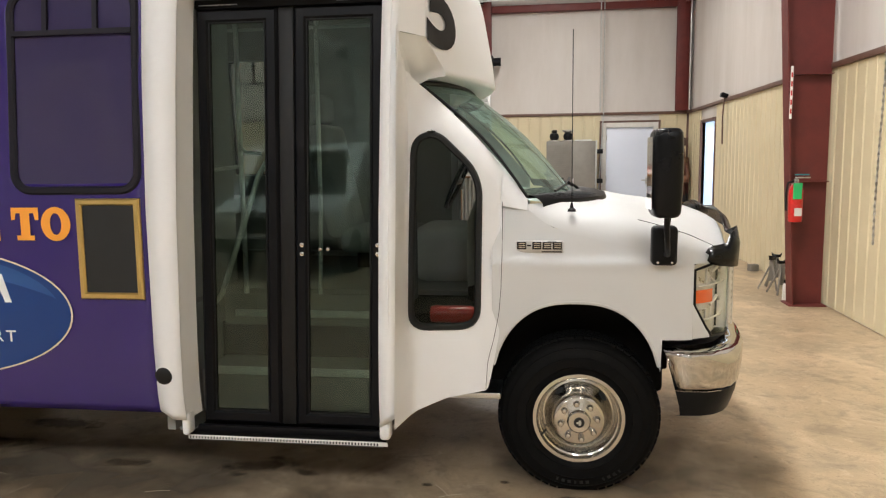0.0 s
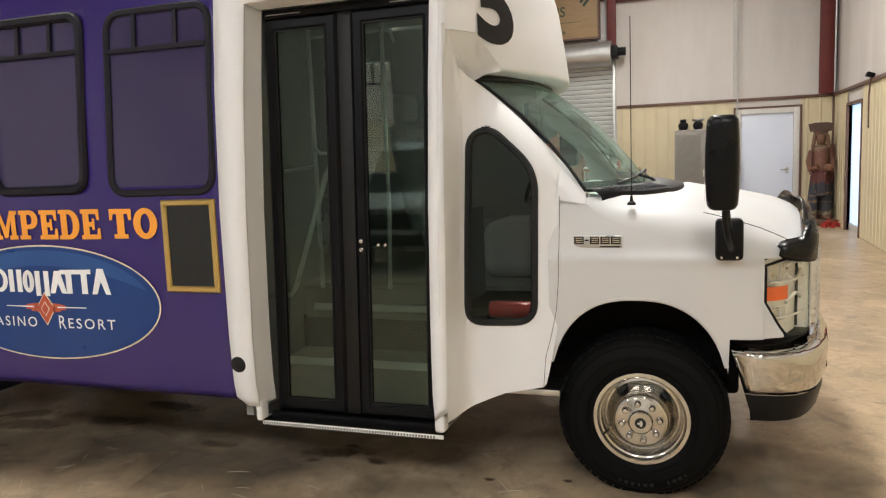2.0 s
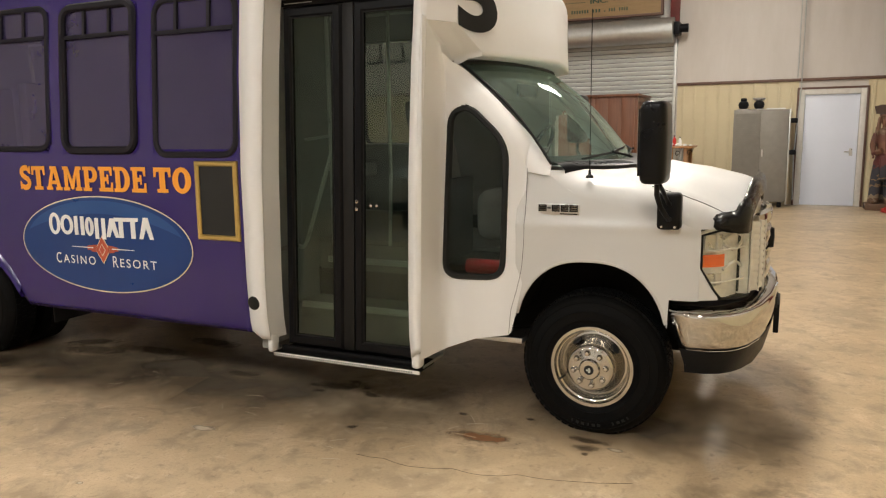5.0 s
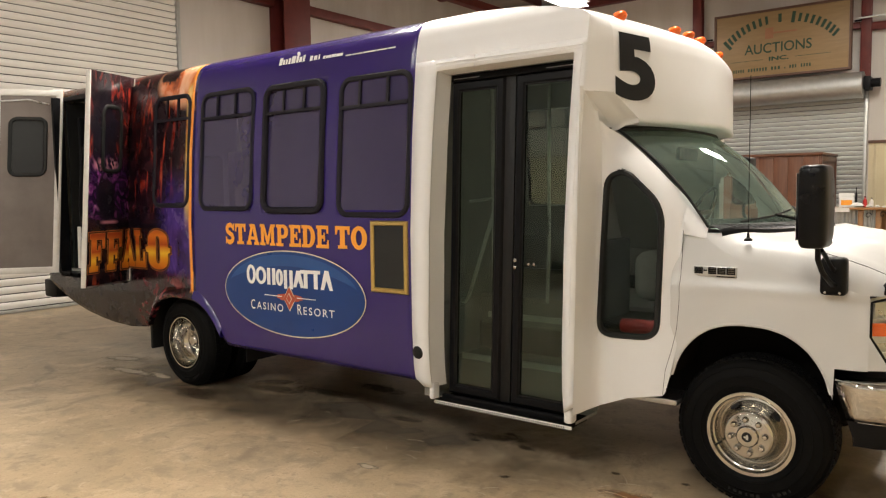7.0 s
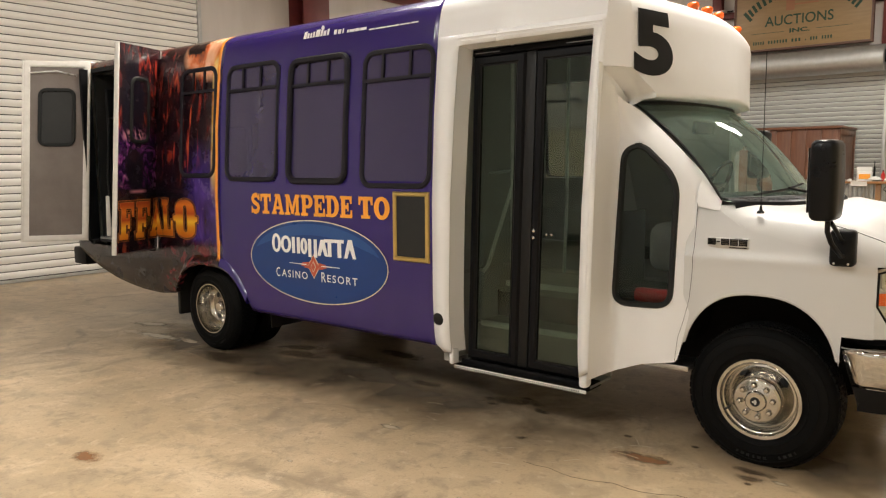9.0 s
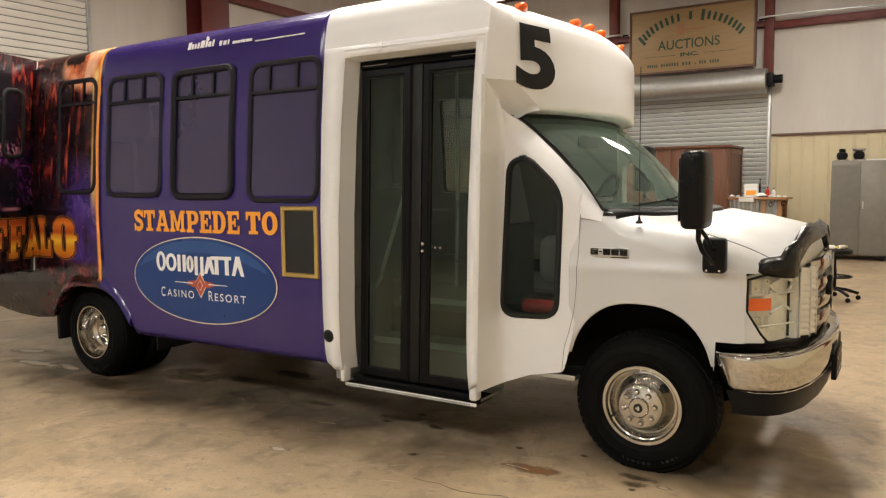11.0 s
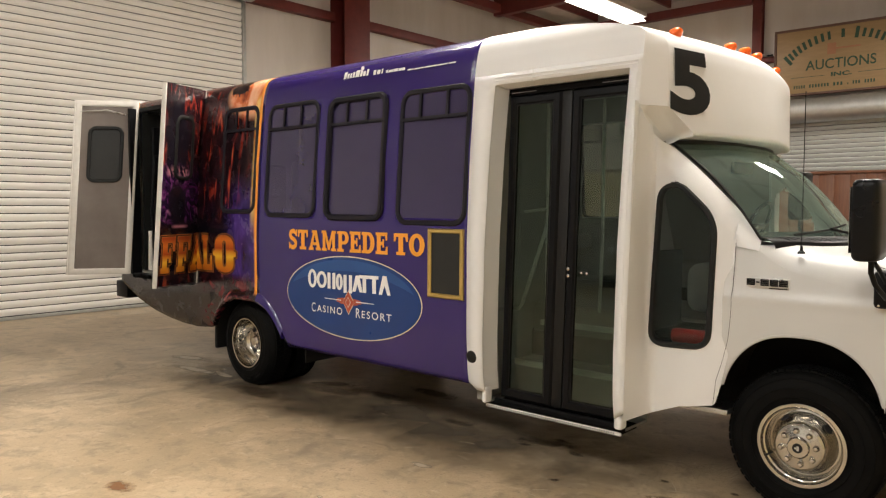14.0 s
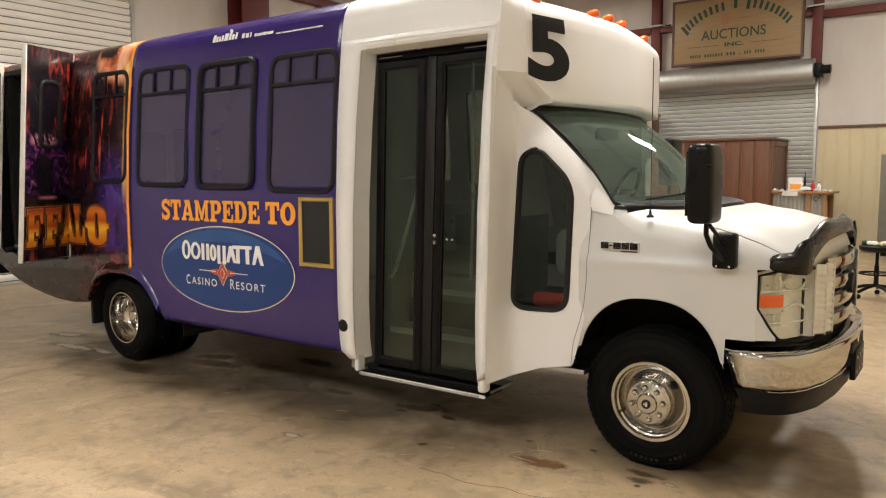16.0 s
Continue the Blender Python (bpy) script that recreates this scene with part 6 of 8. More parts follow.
def bonnet_row(x):
    zs = lerp(SHO, x)
    za = zs - drop(x)
    ya = wing_y(x, za)
    yc = wing_y(x, zs) + 0.05 + 1.3 * drop(x)
    zc = bonnet_z(x, yc)
    a, b, c = Vector((ya, za)), Vector((ya + 0.010, zc - 0.010)), Vector((yc, zc))
    half = [tuple((1 - t) ** 2 * a + 2 * t * (1 - t) * b + t * t * c) for t in [k / 8 for k in range(8)]]
    half += [(yc + (W / 2 - yc) * k / 9, bonnet_z(x, yc + (W / 2 - yc) * k / 9)) for k in range(9)]
    prof2 = half + [(W / 2, bonnet_z(x, W / 2))] + [(W - y, z) for y, z in half[::-1]]
    out = []
    for y, z in prof2:
        q = min(1.0, abs((y - W / 2) / (W / 2 - ya)))
        push = lerp([(-0.27, 0.36), (-0.2, 0.31), (-0.1, 0.22), (0.0, 0.14), (0.1, 0.08), (0.3, 0.0)], x) * (1 - q ** 6)
        nose = 0.05 * (1 - q ** 2) * min(1, (x - 0.3) / 0.3) if x > 0.3 else 0.0
        xx = x + push + nose
        out.append((xx, y, z - max(0.0, 0.12 - xx) * 0.10 * (1 - q ** 4)))
    return out


bm = bmesh.new()
brows = [bonnet_row(x) for x in [-0.27, -0.235, -0.2, -0.15, -0.1, -0.05, 0.0, 0.05, 0.1, 0.15, 0.2, 0.25, 0.3, 0.35, 0.4, 0.44, 0.48, 0.51, 0.54, 0.57, 0.60, 0.625, 0.64]]
sheet(bm, brows)
front = [(p[0] + 0.012, p[1], p[2] - 0.04) for p in brows[-1]]
sheet(bm, [brows[-1], [(p[0] + 0.009, p[1], p[2] - 0.010) for p in brows[-1]], front])
part("bonnet", bm, CABWHITE, bus, "white bonnet", smooth=60)
bm = bmesh.new()
tube(bm, [tuple(Vector(r[5]) + Vector((0, -0.0004, 0.0004))) for r in brows[11:21]], 0.0016, 6)
part("shut_line", bm, DARK, bus)

# smoked deflector standing along the bonnet's front edge, wrapped round its corners
bm = bmesh.new()
top, mid, low = [], [], []
edge = [p for p in brows[-1] if 0.50 < p[1] < W - 0.50]
for p in edge:
    q = abs((p[1] - W / 2) / (W / 2 - 0.42))
    wave = 0.040 + 0.020 * math.exp(-((q - 0.35) / 0.25) ** 2) + 0.012 * q ** 6
    top.append((p[0] + 0.012, p[1], p[2] + wave))
    mid.append((p[0] + 0.050, p[1], p[2] + wave * 0.45))
    low.append((p[0] + 0.058, p[1], p[2] - 0.035))
for flip in (0, 1):
    for x, y, zt, zb in ((0.712, 0.475, 1.250, 1.080), (0.700, 0.440, 1.240, 1.070), (0.680, 0.412, 1.228, 1.072), (0.664, 0.398, 1.215, 1.072), (0.648, 0.387, 1.180, 1.075), (0.620, 0.374, 1.174, 1.078), (0.590, 0.363, 1.170, 1.084), (0.565, 0.357, 1.160, 1.092), (0.552, 0.354, 1.140, 1.104)):
        yy = W - y if flip else y
        at = len(top) if flip else 0
        sg = -1 if flip else 1
        top.insert(at, (x - 0.004, yy + sg * 0.016, zt))
        mid.insert(at, (x + 0.006, yy - sg * 0.012, (zt + zb) / 2 + 0.01))
        low.insert(at, (x + 0.002, yy - sg * 0.006, zb))
sheet(bm, [top, mid, low])
thicken(part("bug_deflector", bm, BRA, bus, "smoked plastic bonnet deflector", smooth=60), 0.005)

# chrome brow between the grille and the bonnet
bm = bmesh.new()
brow = [p for p in brows[-1] if 0.46 < p[1] < W - 0.46]
sheet(bm, [[(p[0] + dx, p[1], p[2] + (1.095 - p[2]) * t) for p in brow] for dx, t in ((0.0, 0.25), (0.018, 0.36), (0.026, 0.60), (0.034, 0.85), (0.028, 1.0), (0.0, 1.02))])
part("grille_brow", bm, PALESILVER, bus, "chrome brow over the grille", smooth=60)

# ---- windscreen, cowl, wipers
def ws_bottom(y):
    q = abs((y - W / 2) / (W / 2 - 0.40))
    return Vector((-0.24 + 0.22 * (1 - q ** 2.4), y, 1.386 - 0.006 * (1 - q ** 2)))


def ws_top(y):
    q = abs((y - W / 2) / (W / 2 - 0.40))
    return Vector((-0.742 + 0.16 * (1 - q ** 2.4), y, 1.917 + 0.018 * (1 - q ** 2)))


ys = span(0.40, 0.60, 0.02)[:-1] + span(0.60, W - 0.60, 0.05) + span(W - 0.60, W - 0.40, 0.02)[1:]
bm = bmesh.new()
sheet(bm, [[tuple(ws_bottom(y).lerp(ws_top(y), t) + Vector((0.03, 0, 0.025)) * math.sin(math.pi * t)) for y in ys] for t in [k / 8 for k in range(9)]])
ws = part("windscreen", bm, WSGLASS, bus, "greenish raked windscreen")
bm = bmesh.new()
for t0, t1 in ((0.0, 0.075), (0.91, 1.0)):
    sheet(bm, [[tuple(ws_bottom(y).lerp(ws_top(y), t) + Vector((0.032, 0, 0.03)) * math.sin(math.pi * t) + Vector((-0.006, 0, -0.006))) for y in ys] for t in (t0, (t0 + t1) / 2, t1)])
part("shade_band", bm, FLAT_BLACK, ws)
for yy in (0.40, W - 0.40):
    pts = [tuple(ws_bottom(yy).lerp(ws_top(yy), t) + Vector((0.03, 0, 0.025)) * math.sin(math.pi * t)) for t in [k / 8 for k in range(9)]]
    part("gasket", tube(bmesh.new(), pts, 0.007, 8), RUBBER, ws)
part("gasket", tube(bmesh.new(), [tuple(ws_top(y)) for y in ys], 0.012, 8), RUBBER, ws)
def cowl_out(y):
    """The cowl's front edge, lying on the bonnet."""
    def bonnet_at(x, y):
        line = []
        for r in brows:
            for a, b in zip(r[:-1], r[1:]):
                if a[1] <= y < b[1]:
                    k = (y - a[1]) / (b[1] - a[1])
                    line.append((a[0] + (b[0] - a[0]) * k, a[2] + (b[2] - a[2]) * k))
                    break
        return lerp(line, x) if line else 0.0
    q = abs((y - 1.22) / 0.82)
    x = ws_bottom(y).x + 0.07 + 0.12 * (1 - q ** 5)
    return Vector((x, y, max(bonnet_at(x, y) + 0.004, ws_bottom(y).z - 0.05)))


bm = bmesh.new()
sheet(bm, [[tuple(ws_bottom(y) + Vector((-0.02, 0, 0.012))) for y in ys]] + [[tuple(ws_bottom(y).lerp(cowl_out(y), t) + Vector((0, 0, 0.012 + 0.010 * math.sin(math.pi * t)))) for y in ys] for t in (0.0, 0.25, 0.5, 0.75, 0.95)] + [[tuple(cowl_out(y) + Vector((0.004, 0, -0.02))) for y in ys]])
cowl = part("cowl", bm, PLASTIC, bus, "black slotted plastic cowl")
for k in range(14):
    y = 0.46 + 0.028 * k
    b = ws_bottom(y)
    c = cowl_out(y)
    part("slot", tube(bmesh.new(), [tuple(b.lerp(c, t) + Vector((0, 0, 0.0135 + 0.010 * math.sin(math.pi * t)))) for t in (0.12, 0.45, 0.8)], 0.0032, 5), RUBBER, cowl)
for ya, yb in ((0.62, 1.22), (1.32, 1.90)):
    a, b = ws_bottom(ya), ws_bottom(yb)
    w = part("wiper", tube(bmesh.new(), [(b.x + 0.05, yb, b.z + 0.0), (b.x + 0.02, yb - 0.1, b.z + 0.03), ((a.x + b.x) / 2 + 0.03, (ya + yb) / 2, 1.435)], 0.008, 8), PLASTIC, bus)
    part("blade", tube(bmesh.new(), [(a.x + 0.01, ya - 0.1, a.z + 0.028), ((a.x + b.x) / 2 + 0.02, (ya + yb) / 2, 1.43), (b.x - 0.01, yb - 0.05, b.z + 0.075)], 0.006, 6), RUBBER, w)
ant = part("aerial", tube(bmesh.new(), [(-0.04, 0.385, 1.33), (-0.04, 0.385, 2.13)], 0.0022, 6), BLACKMETAL, bus, "thin black whip aerial")
part("base", lathe(bmesh.new(), [(0.020, 0.0), (0.018, 0.010), (0.008, 0.018), (0.005, 0.04)], 16, "z", (-0.04, 0.385, 1.322)), PLASTIC, ant)

# ---- head lamps, grille, bumper
LAMPX = lambda y: lerp([(0.36, 0.50), (0.40, 0.585), (0.50, 0.66), (0.60, 0.70), (0.80, 0.725)], y)


def head_lamp(m):
    """A wrapped head lamp, turned over for the far side by m."""
    f = lambda pts, off=0.0: [(LAMPX(y) + off, y, z) for y, z in pts]
    ysl = [0.362, 0.375, 0.39, 0.41, 0.45, 0.50, 0.55, 0.60, 0.625]
    bot = lambda y: lerp([(0.362, 0.90), (0.40, 0.755), (0.50, 0.742), (0.70, 0.742)], y)
    topz = lambda y: lerp([(0.362, 1.06), (0.40, 1.085), (0.70, 1.085)], y)

    def fl(p):
        return (p[0], m(p[1]), p[2])
    bm = bmesh.new()
    sheet(bm, [[fl((LAMPX(y) - 0.055, y + 0.01, bot(y) + (topz(y) - bot(y)) * k / 8)) for y in ysl] for k in range(9)])
    h = part("head_lamp", bm, REFLECTOR, bus, "clear chrome-backed head lamp")
    bm = bmesh.new()
    sheet(bm, [[fl((LAMPX(y), y, bot(y) + (topz(y) - bot(y)) * k / 8)) for y in ysl] for k in range(9)])
    part("lens", bm, LENS, h)
    bm = bmesh.new()
    sheet(bm, [[fl((LAMPX(0.625) - 0.060, 0.637, z)) for z in (0.742, 1.085)], [fl((LAMPX(0.625), 0.627, z)) for z in (0.742, 1.085)]])
    part("side_wall", bm, REFLECTOR, h)
    bm = bmesh.new()
    loop = [(y, topz(y)) for y in ysl[::-1]] + [(y, bot(y)) for y in ysl]
    tube(bm, [fl((LAMPX(y) + 0.002, y, z)) for y, z in loop], 0.006, 8)
    part("bezel", bm, PLASTIC, h)
    bm = bmesh.new()
    sheet(bm, [[fl((LAMPX(y) - 0.02, y + 0.004, z)) for y in (0.370, 0.39, 0.42, 0.448)] for z in (0.905, 0.965)])
    part("turn_signal", bm, AMBER, h, "amber turn signal")
    for za, zc in ((0.985, 1.06), (0.815, 0.875)):
        for ya, yb in ((0.382, 0.413), (0.418, 0.445)):
            ym = (ya + yb) / 2
            bm = bmesh.new()
            sheet(bm, [[fl((LAMPX(y) - 0.034 - d, y + 0.006, z)) for y, d in ((ya, 0.0), (ya + 0.003, 0.006), (ym, 0.012), (yb - 0.003, 0.006), (yb, 0.0))] for z in (za, (za + zc) / 2, zc)])
            part("facet", bm, STEEL, h, "small mirrored cell")
            part("cell_frame", tube(bmesh.new(), [fl((LAMPX(y) - 0.030, y + 0.006, z)) for y, z in ((ya, za), (yb, za), (yb, zc), (ya, zc), (ya, za))], 0.003, 5), REFLECTOR, h)
    for zz, dip in ((0.885, 0.030), (1.010, -0.034), (1.035, 0.020)):
        part("scallop", tube(bmesh.new(), [fl((LAMPX(0.46 + 0.15 * u) - 0.036, 0.466 + 0.15 * u, zz + dip * math.sin(math.pi * u))) for u in [k / 8 for k in range(9)]], 0.008, 6), REFLECTOR, h)
    for zz in (0.83, 0.985):
        part("divider", tube(bmesh.new(), [fl((LAMPX(y) - 0.02, y, zz)) for y in (0.38, 0.41, 0.45, 0.52, 0.60)], 0.005, 6), REFLECTOR, h)
    return h


head_lamp(lambda y: y)
head_lamp(lambda y: W - y)
gr = part("grille", B(0.60, 0.66, 0.632, W - 0.632, 0.75, 1.12), FLAT_BLACK, bus, "chrome three-bar grille")
for zz in (0.79, 0.885, 0.98, 1.085):
    bm = bmesh.new()
    ysg = span(0.80, W - 0.80, 0.06)
    cx = lambda y: 0.71 + 0.075 * (1 - abs((y - 1.22) / 0.5) ** 2)
    sheet(bm, [[(cx(y) - 0.03, y, zz - 0.034) for y in ysg], [(cx(y), y, zz - 0.029) for y in ysg], [(cx(y) + 0.006, y, zz) for y in ysg], [(cx(y), y, zz + 0.029) for y in ysg], [(cx(y) - 0.03, y, zz + 0.034) for y in ysg]])
    part("bar", bm, CHROME, gr)
for flip in (0, 1):
    for xa, ya, xb, yb in ((0.708, 0.627, 0.745, 0.700), (0.742, 0.712, 0.765, 0.784)):
        fy = (lambda y: W - y) if flip else (lambda y: y)
        bm = bmesh.new()
        for k in range(11):
            za, zc = 0.757 + 0.0315 * k, 0.7885 + 0.0315 * k
            sheet(bm, [[(xa - dx, fy(ya), z) for z, dx in ((za, 0.0045), (za + 0.008, 0.0), (zc - 0.012, 0.0), (zc, 0.0045))], [(xb - dx, fy(yb), z - 0.006) for z, dx in ((za, 0.0045), (za + 0.008, 0.0), (zc - 0.012, 0.0), (zc, 0.0045))]])
        part("side_strip", bm, PALESILVER, gr, "ribbed silver side strip")
        part("side_bar", tube(bmesh.new(), [(xa + 0.002, fy(ya - 0.004), 0.75), (xa + 0.002, fy(ya - 0.004), 1.105)], 0.005, 8), PALESILVER, gr)
        part("side_bar", tube(bmesh.new(), [(xb + 0.002, fy(yb + 0.004), 0.745), (xb + 0.002, fy(yb + 0.004), 1.10)], 0.004, 8), PALESILVER, gr)
part("badge", lathe(bmesh.new(), [(0.001, 0.03), (0.055, 0.026), (0.06, 0.0)], 28, "x", (0.775, 1.22, 0.95)), BLACKVINYL, gr)



def bumper_rows(zs, off):
    cols = [(0.365, 0.292), (0.48, 0.288), (0.58, 0.296), (0.65, 0.325), (0.70, 0.375), (0.74, 0.45), (0.785, 0.62), (0.825, 0.9), (0.84, 1.22)]
    cols = cols + [(x, W - y) for x, y in cols[::-1][1:]]
    out = []
    for z, o in zip(zs, off):
        cols[0] = (0.365 + max(0.0, 0.73 - z) * 0.28, 0.300)
        cols[-1] = (cols[0][0], W - 0.300)
        out.append([(x - o * (1 if i not in (0, 16) else 0) * (0.4 + 0.6 * min(1, max(0, (x - 0.36) / 0.3))), y + (o if y < 1.22 else -o) * (1 if abs(y - 1.22) > 0.75 else 0), z) for i, (x, y) in enumerate(cols)])
    return out


bm = bmesh.new()
sheet(bm, bumper_rows([0.716, 0.701, 0.695, 0.686, 0.674, 0.636, 0.58, 0.537, 0.517], [0.10, 0.016, 0.006, 0.001, 0.0, 0.0, 0.005, 0.012, 0.022]))
bmp = part("front_bumper", bm, CHROME, bus, "chrome front bumper")
thicken(bmp, 0.006)
bm = bmesh.new()
sheet(bm, bumper_rows([0.715, 0.717, 0.735], [0.085, 0.105, 0.22]))
part("step_pad", bm, PLASTIC, bmp)
bm = bmesh.new()
sheet(bm, bumper_rows([0.515, 0.485, 0.44, 0.395, 0.385], [0.020, 0.022, 0.034, 0.046, 0.08]))
part("air_dam", bm, PLASTIC, bmp, "black lower valance")
slot = part("air_slot", B(0.80, 0.8385, 1.02, W - 1.02, 0.595, 0.655, 0.003), FLAT_BLACK, bmp)
pl = part("plate_holder", B(0.822, 0.850, 1.06, 1.38, 0.445, 0.605, 0.004), PLASTIC, bmp, "empty black plate holder")
for yy in (1.12, 1.22, 1.32):
    for zz in (0.48, 0.56):
        part("hole", lathe(bmesh.new(), [(0.001, 0.0015), (0.010, 0.0015), (0.011, 0.0)], 10, "x", (0.850, yy, zz)), STEEL, pl)
part("bracket", B(0.55, 0.56, 0.60, 0.62, 0.66, 0.80), DARK, bmp)

# ---- maker's badge on the wing: bars only
bad = part("wing_badge", B(-0.292, -0.078, wing_y(-0.18, 1.16) - 0.010, wing_y(-0.18, 1.16) + 0.02, 1.138, 1.192, 0.004), SILVER, bus, "silver model badge with dark bars")
yb = wing_y(-0.18, 1.16) - 0.0102
for xa, xb, za, zb in ((-0.286, -0.244, 1.154, 1.188), (-0.240, -0.222, 1.168, 1.175), (-0.217, -0.176, 1.154, 1.188), (-0.171, -0.131, 1.154, 1.188), (-0.126, -0.084, 1.154, 1.188)):
    o = part("letter_bar", B(xa, xb, yb - 0.002, yb, za, zb), BLACKVINYL, bad)
    if zb - za > 0.02:
        for zl in (1.161, 1.170, 1.179):
            part("bar_line", B(xa + 0.007, xb - 0.004, yb - 0.0028, yb - 0.0021, zl, zl + 0.004), CHROME, bad)
part("letter_bar", B(-0.175, -0.085, yb - 0.0015, yb, 1.1405, 1.146), BLACKVINYL, bad)
SEAM = [(1.372, -0.352), (1.1, -0.354), (0.98, -0.358), (0.86, -0.368), (0.74, -0.392), (0.64, -0.418), (0.50, -0.428)]
part("seam", tube(bmesh.new(), [(lerp(SEAM[::-1], z), min(cab_y(lerp(SEAM[::-1], z), z), wing_y(lerp(SEAM[::-1], z), z)) - 0.0006, z) for z in span(0.51, 1.37, 0.02)], 0.0012, 6), DARK, bus)
part("side_step", B(-0.62, -0.36, 0.30, 0.52, 0.455, 0.485, 0.006), STEEL, bus)

# ---- door mirror on its arm, one each side
def mirror(m, name="door_mirror"):
    fl = lambda p: (p[0], m(p[1]), p[2])
    bm = bmesh.new()
    rows_ = []
    for k in range(15):
        v = math.sin(math.pi / 2 * (k / 7 - 1))             # from the lower end to the upper
        e = math.sqrt(max(0.0, 1 - (max(0.0, abs(v) - 0.86) / 0.14) ** 2))
        hw, hd = 0.108 * (0.955 + 0.045 * (1 - v * v)) * (0.80 + 0.20 * e), 0.062 * (0.9 + 0.1 * (1 - v * v)) * (0.62 + 0.38 * e)
        rows_.append([(0.324 + hd * math.copysign(abs(math.cos(a)) ** 0.5, math.cos(a)), m(0.078 + hw * math.copysign(abs(math.sin(a)) ** 0.42, math.sin(a)) - 0.006 * v), 1.50 + 0.178 * v) for a in [2 * math.pi * q / 32 for q in range(32)]])
    ends = sheet(bm, rows_, True)
    bm.faces.new(ends[0])
    bm.faces.new(ends[-1])
    mi = part(name, bm, MIRRORBLACK, bus, "tall black door mirror on a bent arm", smooth=50)
    gya, gyb = sorted((m(0.0), m(0.155)))
    part("mirror_glass", B(0.2606, 0.2616, gya, gyb, 1.356, 1.644), CHROME, mi)
    for dy in (0.0,):
        part("arm", tube(bmesh.new(), [fl((0.335, 0.08, 1.33)), fl((0.335, 0.082, 1.27)), fl((0.345, 0.12, 1.215)), fl((0.365, 0.24, 1.145)), fl((0.365, 0.30, 1.14))], 0.012), PLASTIC, mi)
        part("arm", tube(bmesh.new(), [fl((0.345, 0.10, 1.31)), fl((0.35, 0.16, 1.28)), fl((0.365, 0.24, 1.215)), fl((0.365, 0.30, 1.21))], 0.010), PLASTIC, mi)
    a, b = sorted((m(0.275), m(wing_y(0.36, 1.18) - 0.004)))
    mo = part("mount", B(0.305, 0.415, a, b, 1.09, 1.265, 0.02, 3), PLASTIC, mi)
    for (px, pz) in ((0.33, 1.105), (0.39, 1.105)):
        part("screw", lathe(bmesh.new(), [(0.001, -0.004), (0.006, -0.003), (0.007, 0.001)], 8, "y", (px, m(0.274), pz)), CHROME, mo)
    return mi


mirror(lambda y: y)

fm = part("door_mirror", B(-0.68, -0.56, 2.24, 2.46, 1.46, 1.815, 0.028, 3), PLASTIC, bus, "tall black door mirror on a bent arm")
part("arm", tube(bmesh.new(), [(-0.62, 2.36, 1.47), (-0.62, 2.34, 1.40), (-0.55, 2.16, 1.36), (-0.5, 2.12, 1.36)], 0.012), PLASTIC, fm)

# ---- inside of the bus
part("inner_floor", B(XR + 0.06, -1.9, 0.10, W - 0.06, 0.86, 0.885), INFLOOR, bus)
part("inner_floor", B(-1.899, -0.3, 0.741, W - 0.35, 0.86, 0.885), INFLOOR, bus)
bm = bmesh.new()
skin(bm, span(XR + 0.05, -0.85, 0.05), lambda x: 0.89, lambda x: 2.5, 40, lambda x, z: W - 0.06 - side(z), [[(h[0], h[2]), (h[1], h[2]), (h[1], h[3]), (h[0], h[3])] for h in win_holes[1:]])
part("inner_wall", bm, INNER, bus)
part("inner_ceiling", B(XR + 0.05, -1.35, 0.3, W - 0.3, 2.50, 2.52), INNER, bus)
part("bulkhead", B(-1.94, -1.90, 0.16, 0.95, 0.3, 2.5), INNER, bus)
part("bulkhead", B(-0.86, -0.82, 0.30, 0.75, 0.4, 1.3), FLAT_BLACK, bus)
part("step_riser", B(-1.88, -0.87, 0.42, 0.44, 0.316, 0.52), INFLOOR, bus)
part("step_tread", B(-1.88, -0.87, 0.4405, 0.72, 0.495, 0.52), INFLOOR, bus)
part("step_edge", B(-1.82, -0.93, 0.405, 0.4195, 0.505, 0.545, 0.004), TREAD, bus, "pale ribbed step edge")
part("step_riser", B(-1.88, -0.87, 0.72, 0.74, 0.522, 0.86), INFLOOR, bus)
part("step_edge", B(-1.82, -0.93, 0.705, 0.7195, 0.735, 0.775, 0.004), TREAD, bus, "pale ribbed step edge")
part("step_floor", B(-1.88, -0.87, 0.16, 0.4195, 0.30, 0.315), INFLOOR, bus)
part("grab_rail", tube(bmesh.new(), [(-1.80, 0.38, 0.89), (-1.76, 0.36, 0.885), (-1.72, 0.35, 0.93), (-1.51, 0.35, 1.50), (-1.45, 0.37, 1.60), (-1.43, 0.5, 1.62)], 0.013), RAILSTEEL, bus, "bent chrome grab rail")
part("grab_rail", tube(bmesh.new(), [(-1.71, 0.62, 0.88), (-1.71, 0.62, 2.5)], 0.013), RAILSTEEL, bus, "upright chrome grab rail")
part("grab_rail", tube(bmesh.new(), [(-1.90, 0.62, 1.52), (-1.712, 0.62, 1.54)], 0.010), RAILSTEEL, bus)
part("grab_rail", tube(bmesh.new(), [(-1.71, 0.62, 1.64), (-1.68, 0.62, 1.61), (-1.60, 0.62, 1.605)], 0.010), RAILSTEEL, bus)
part("grab_rail", tube(bmesh.new(), [(-1.31, 0.62, 0.88), (-1.295, 0.62, 1.3), (-1.29, 0.62, 2.5)], 0.011), RAILSTEEL, bus, "upright chrome grab rail")
bm = bmesh.new()
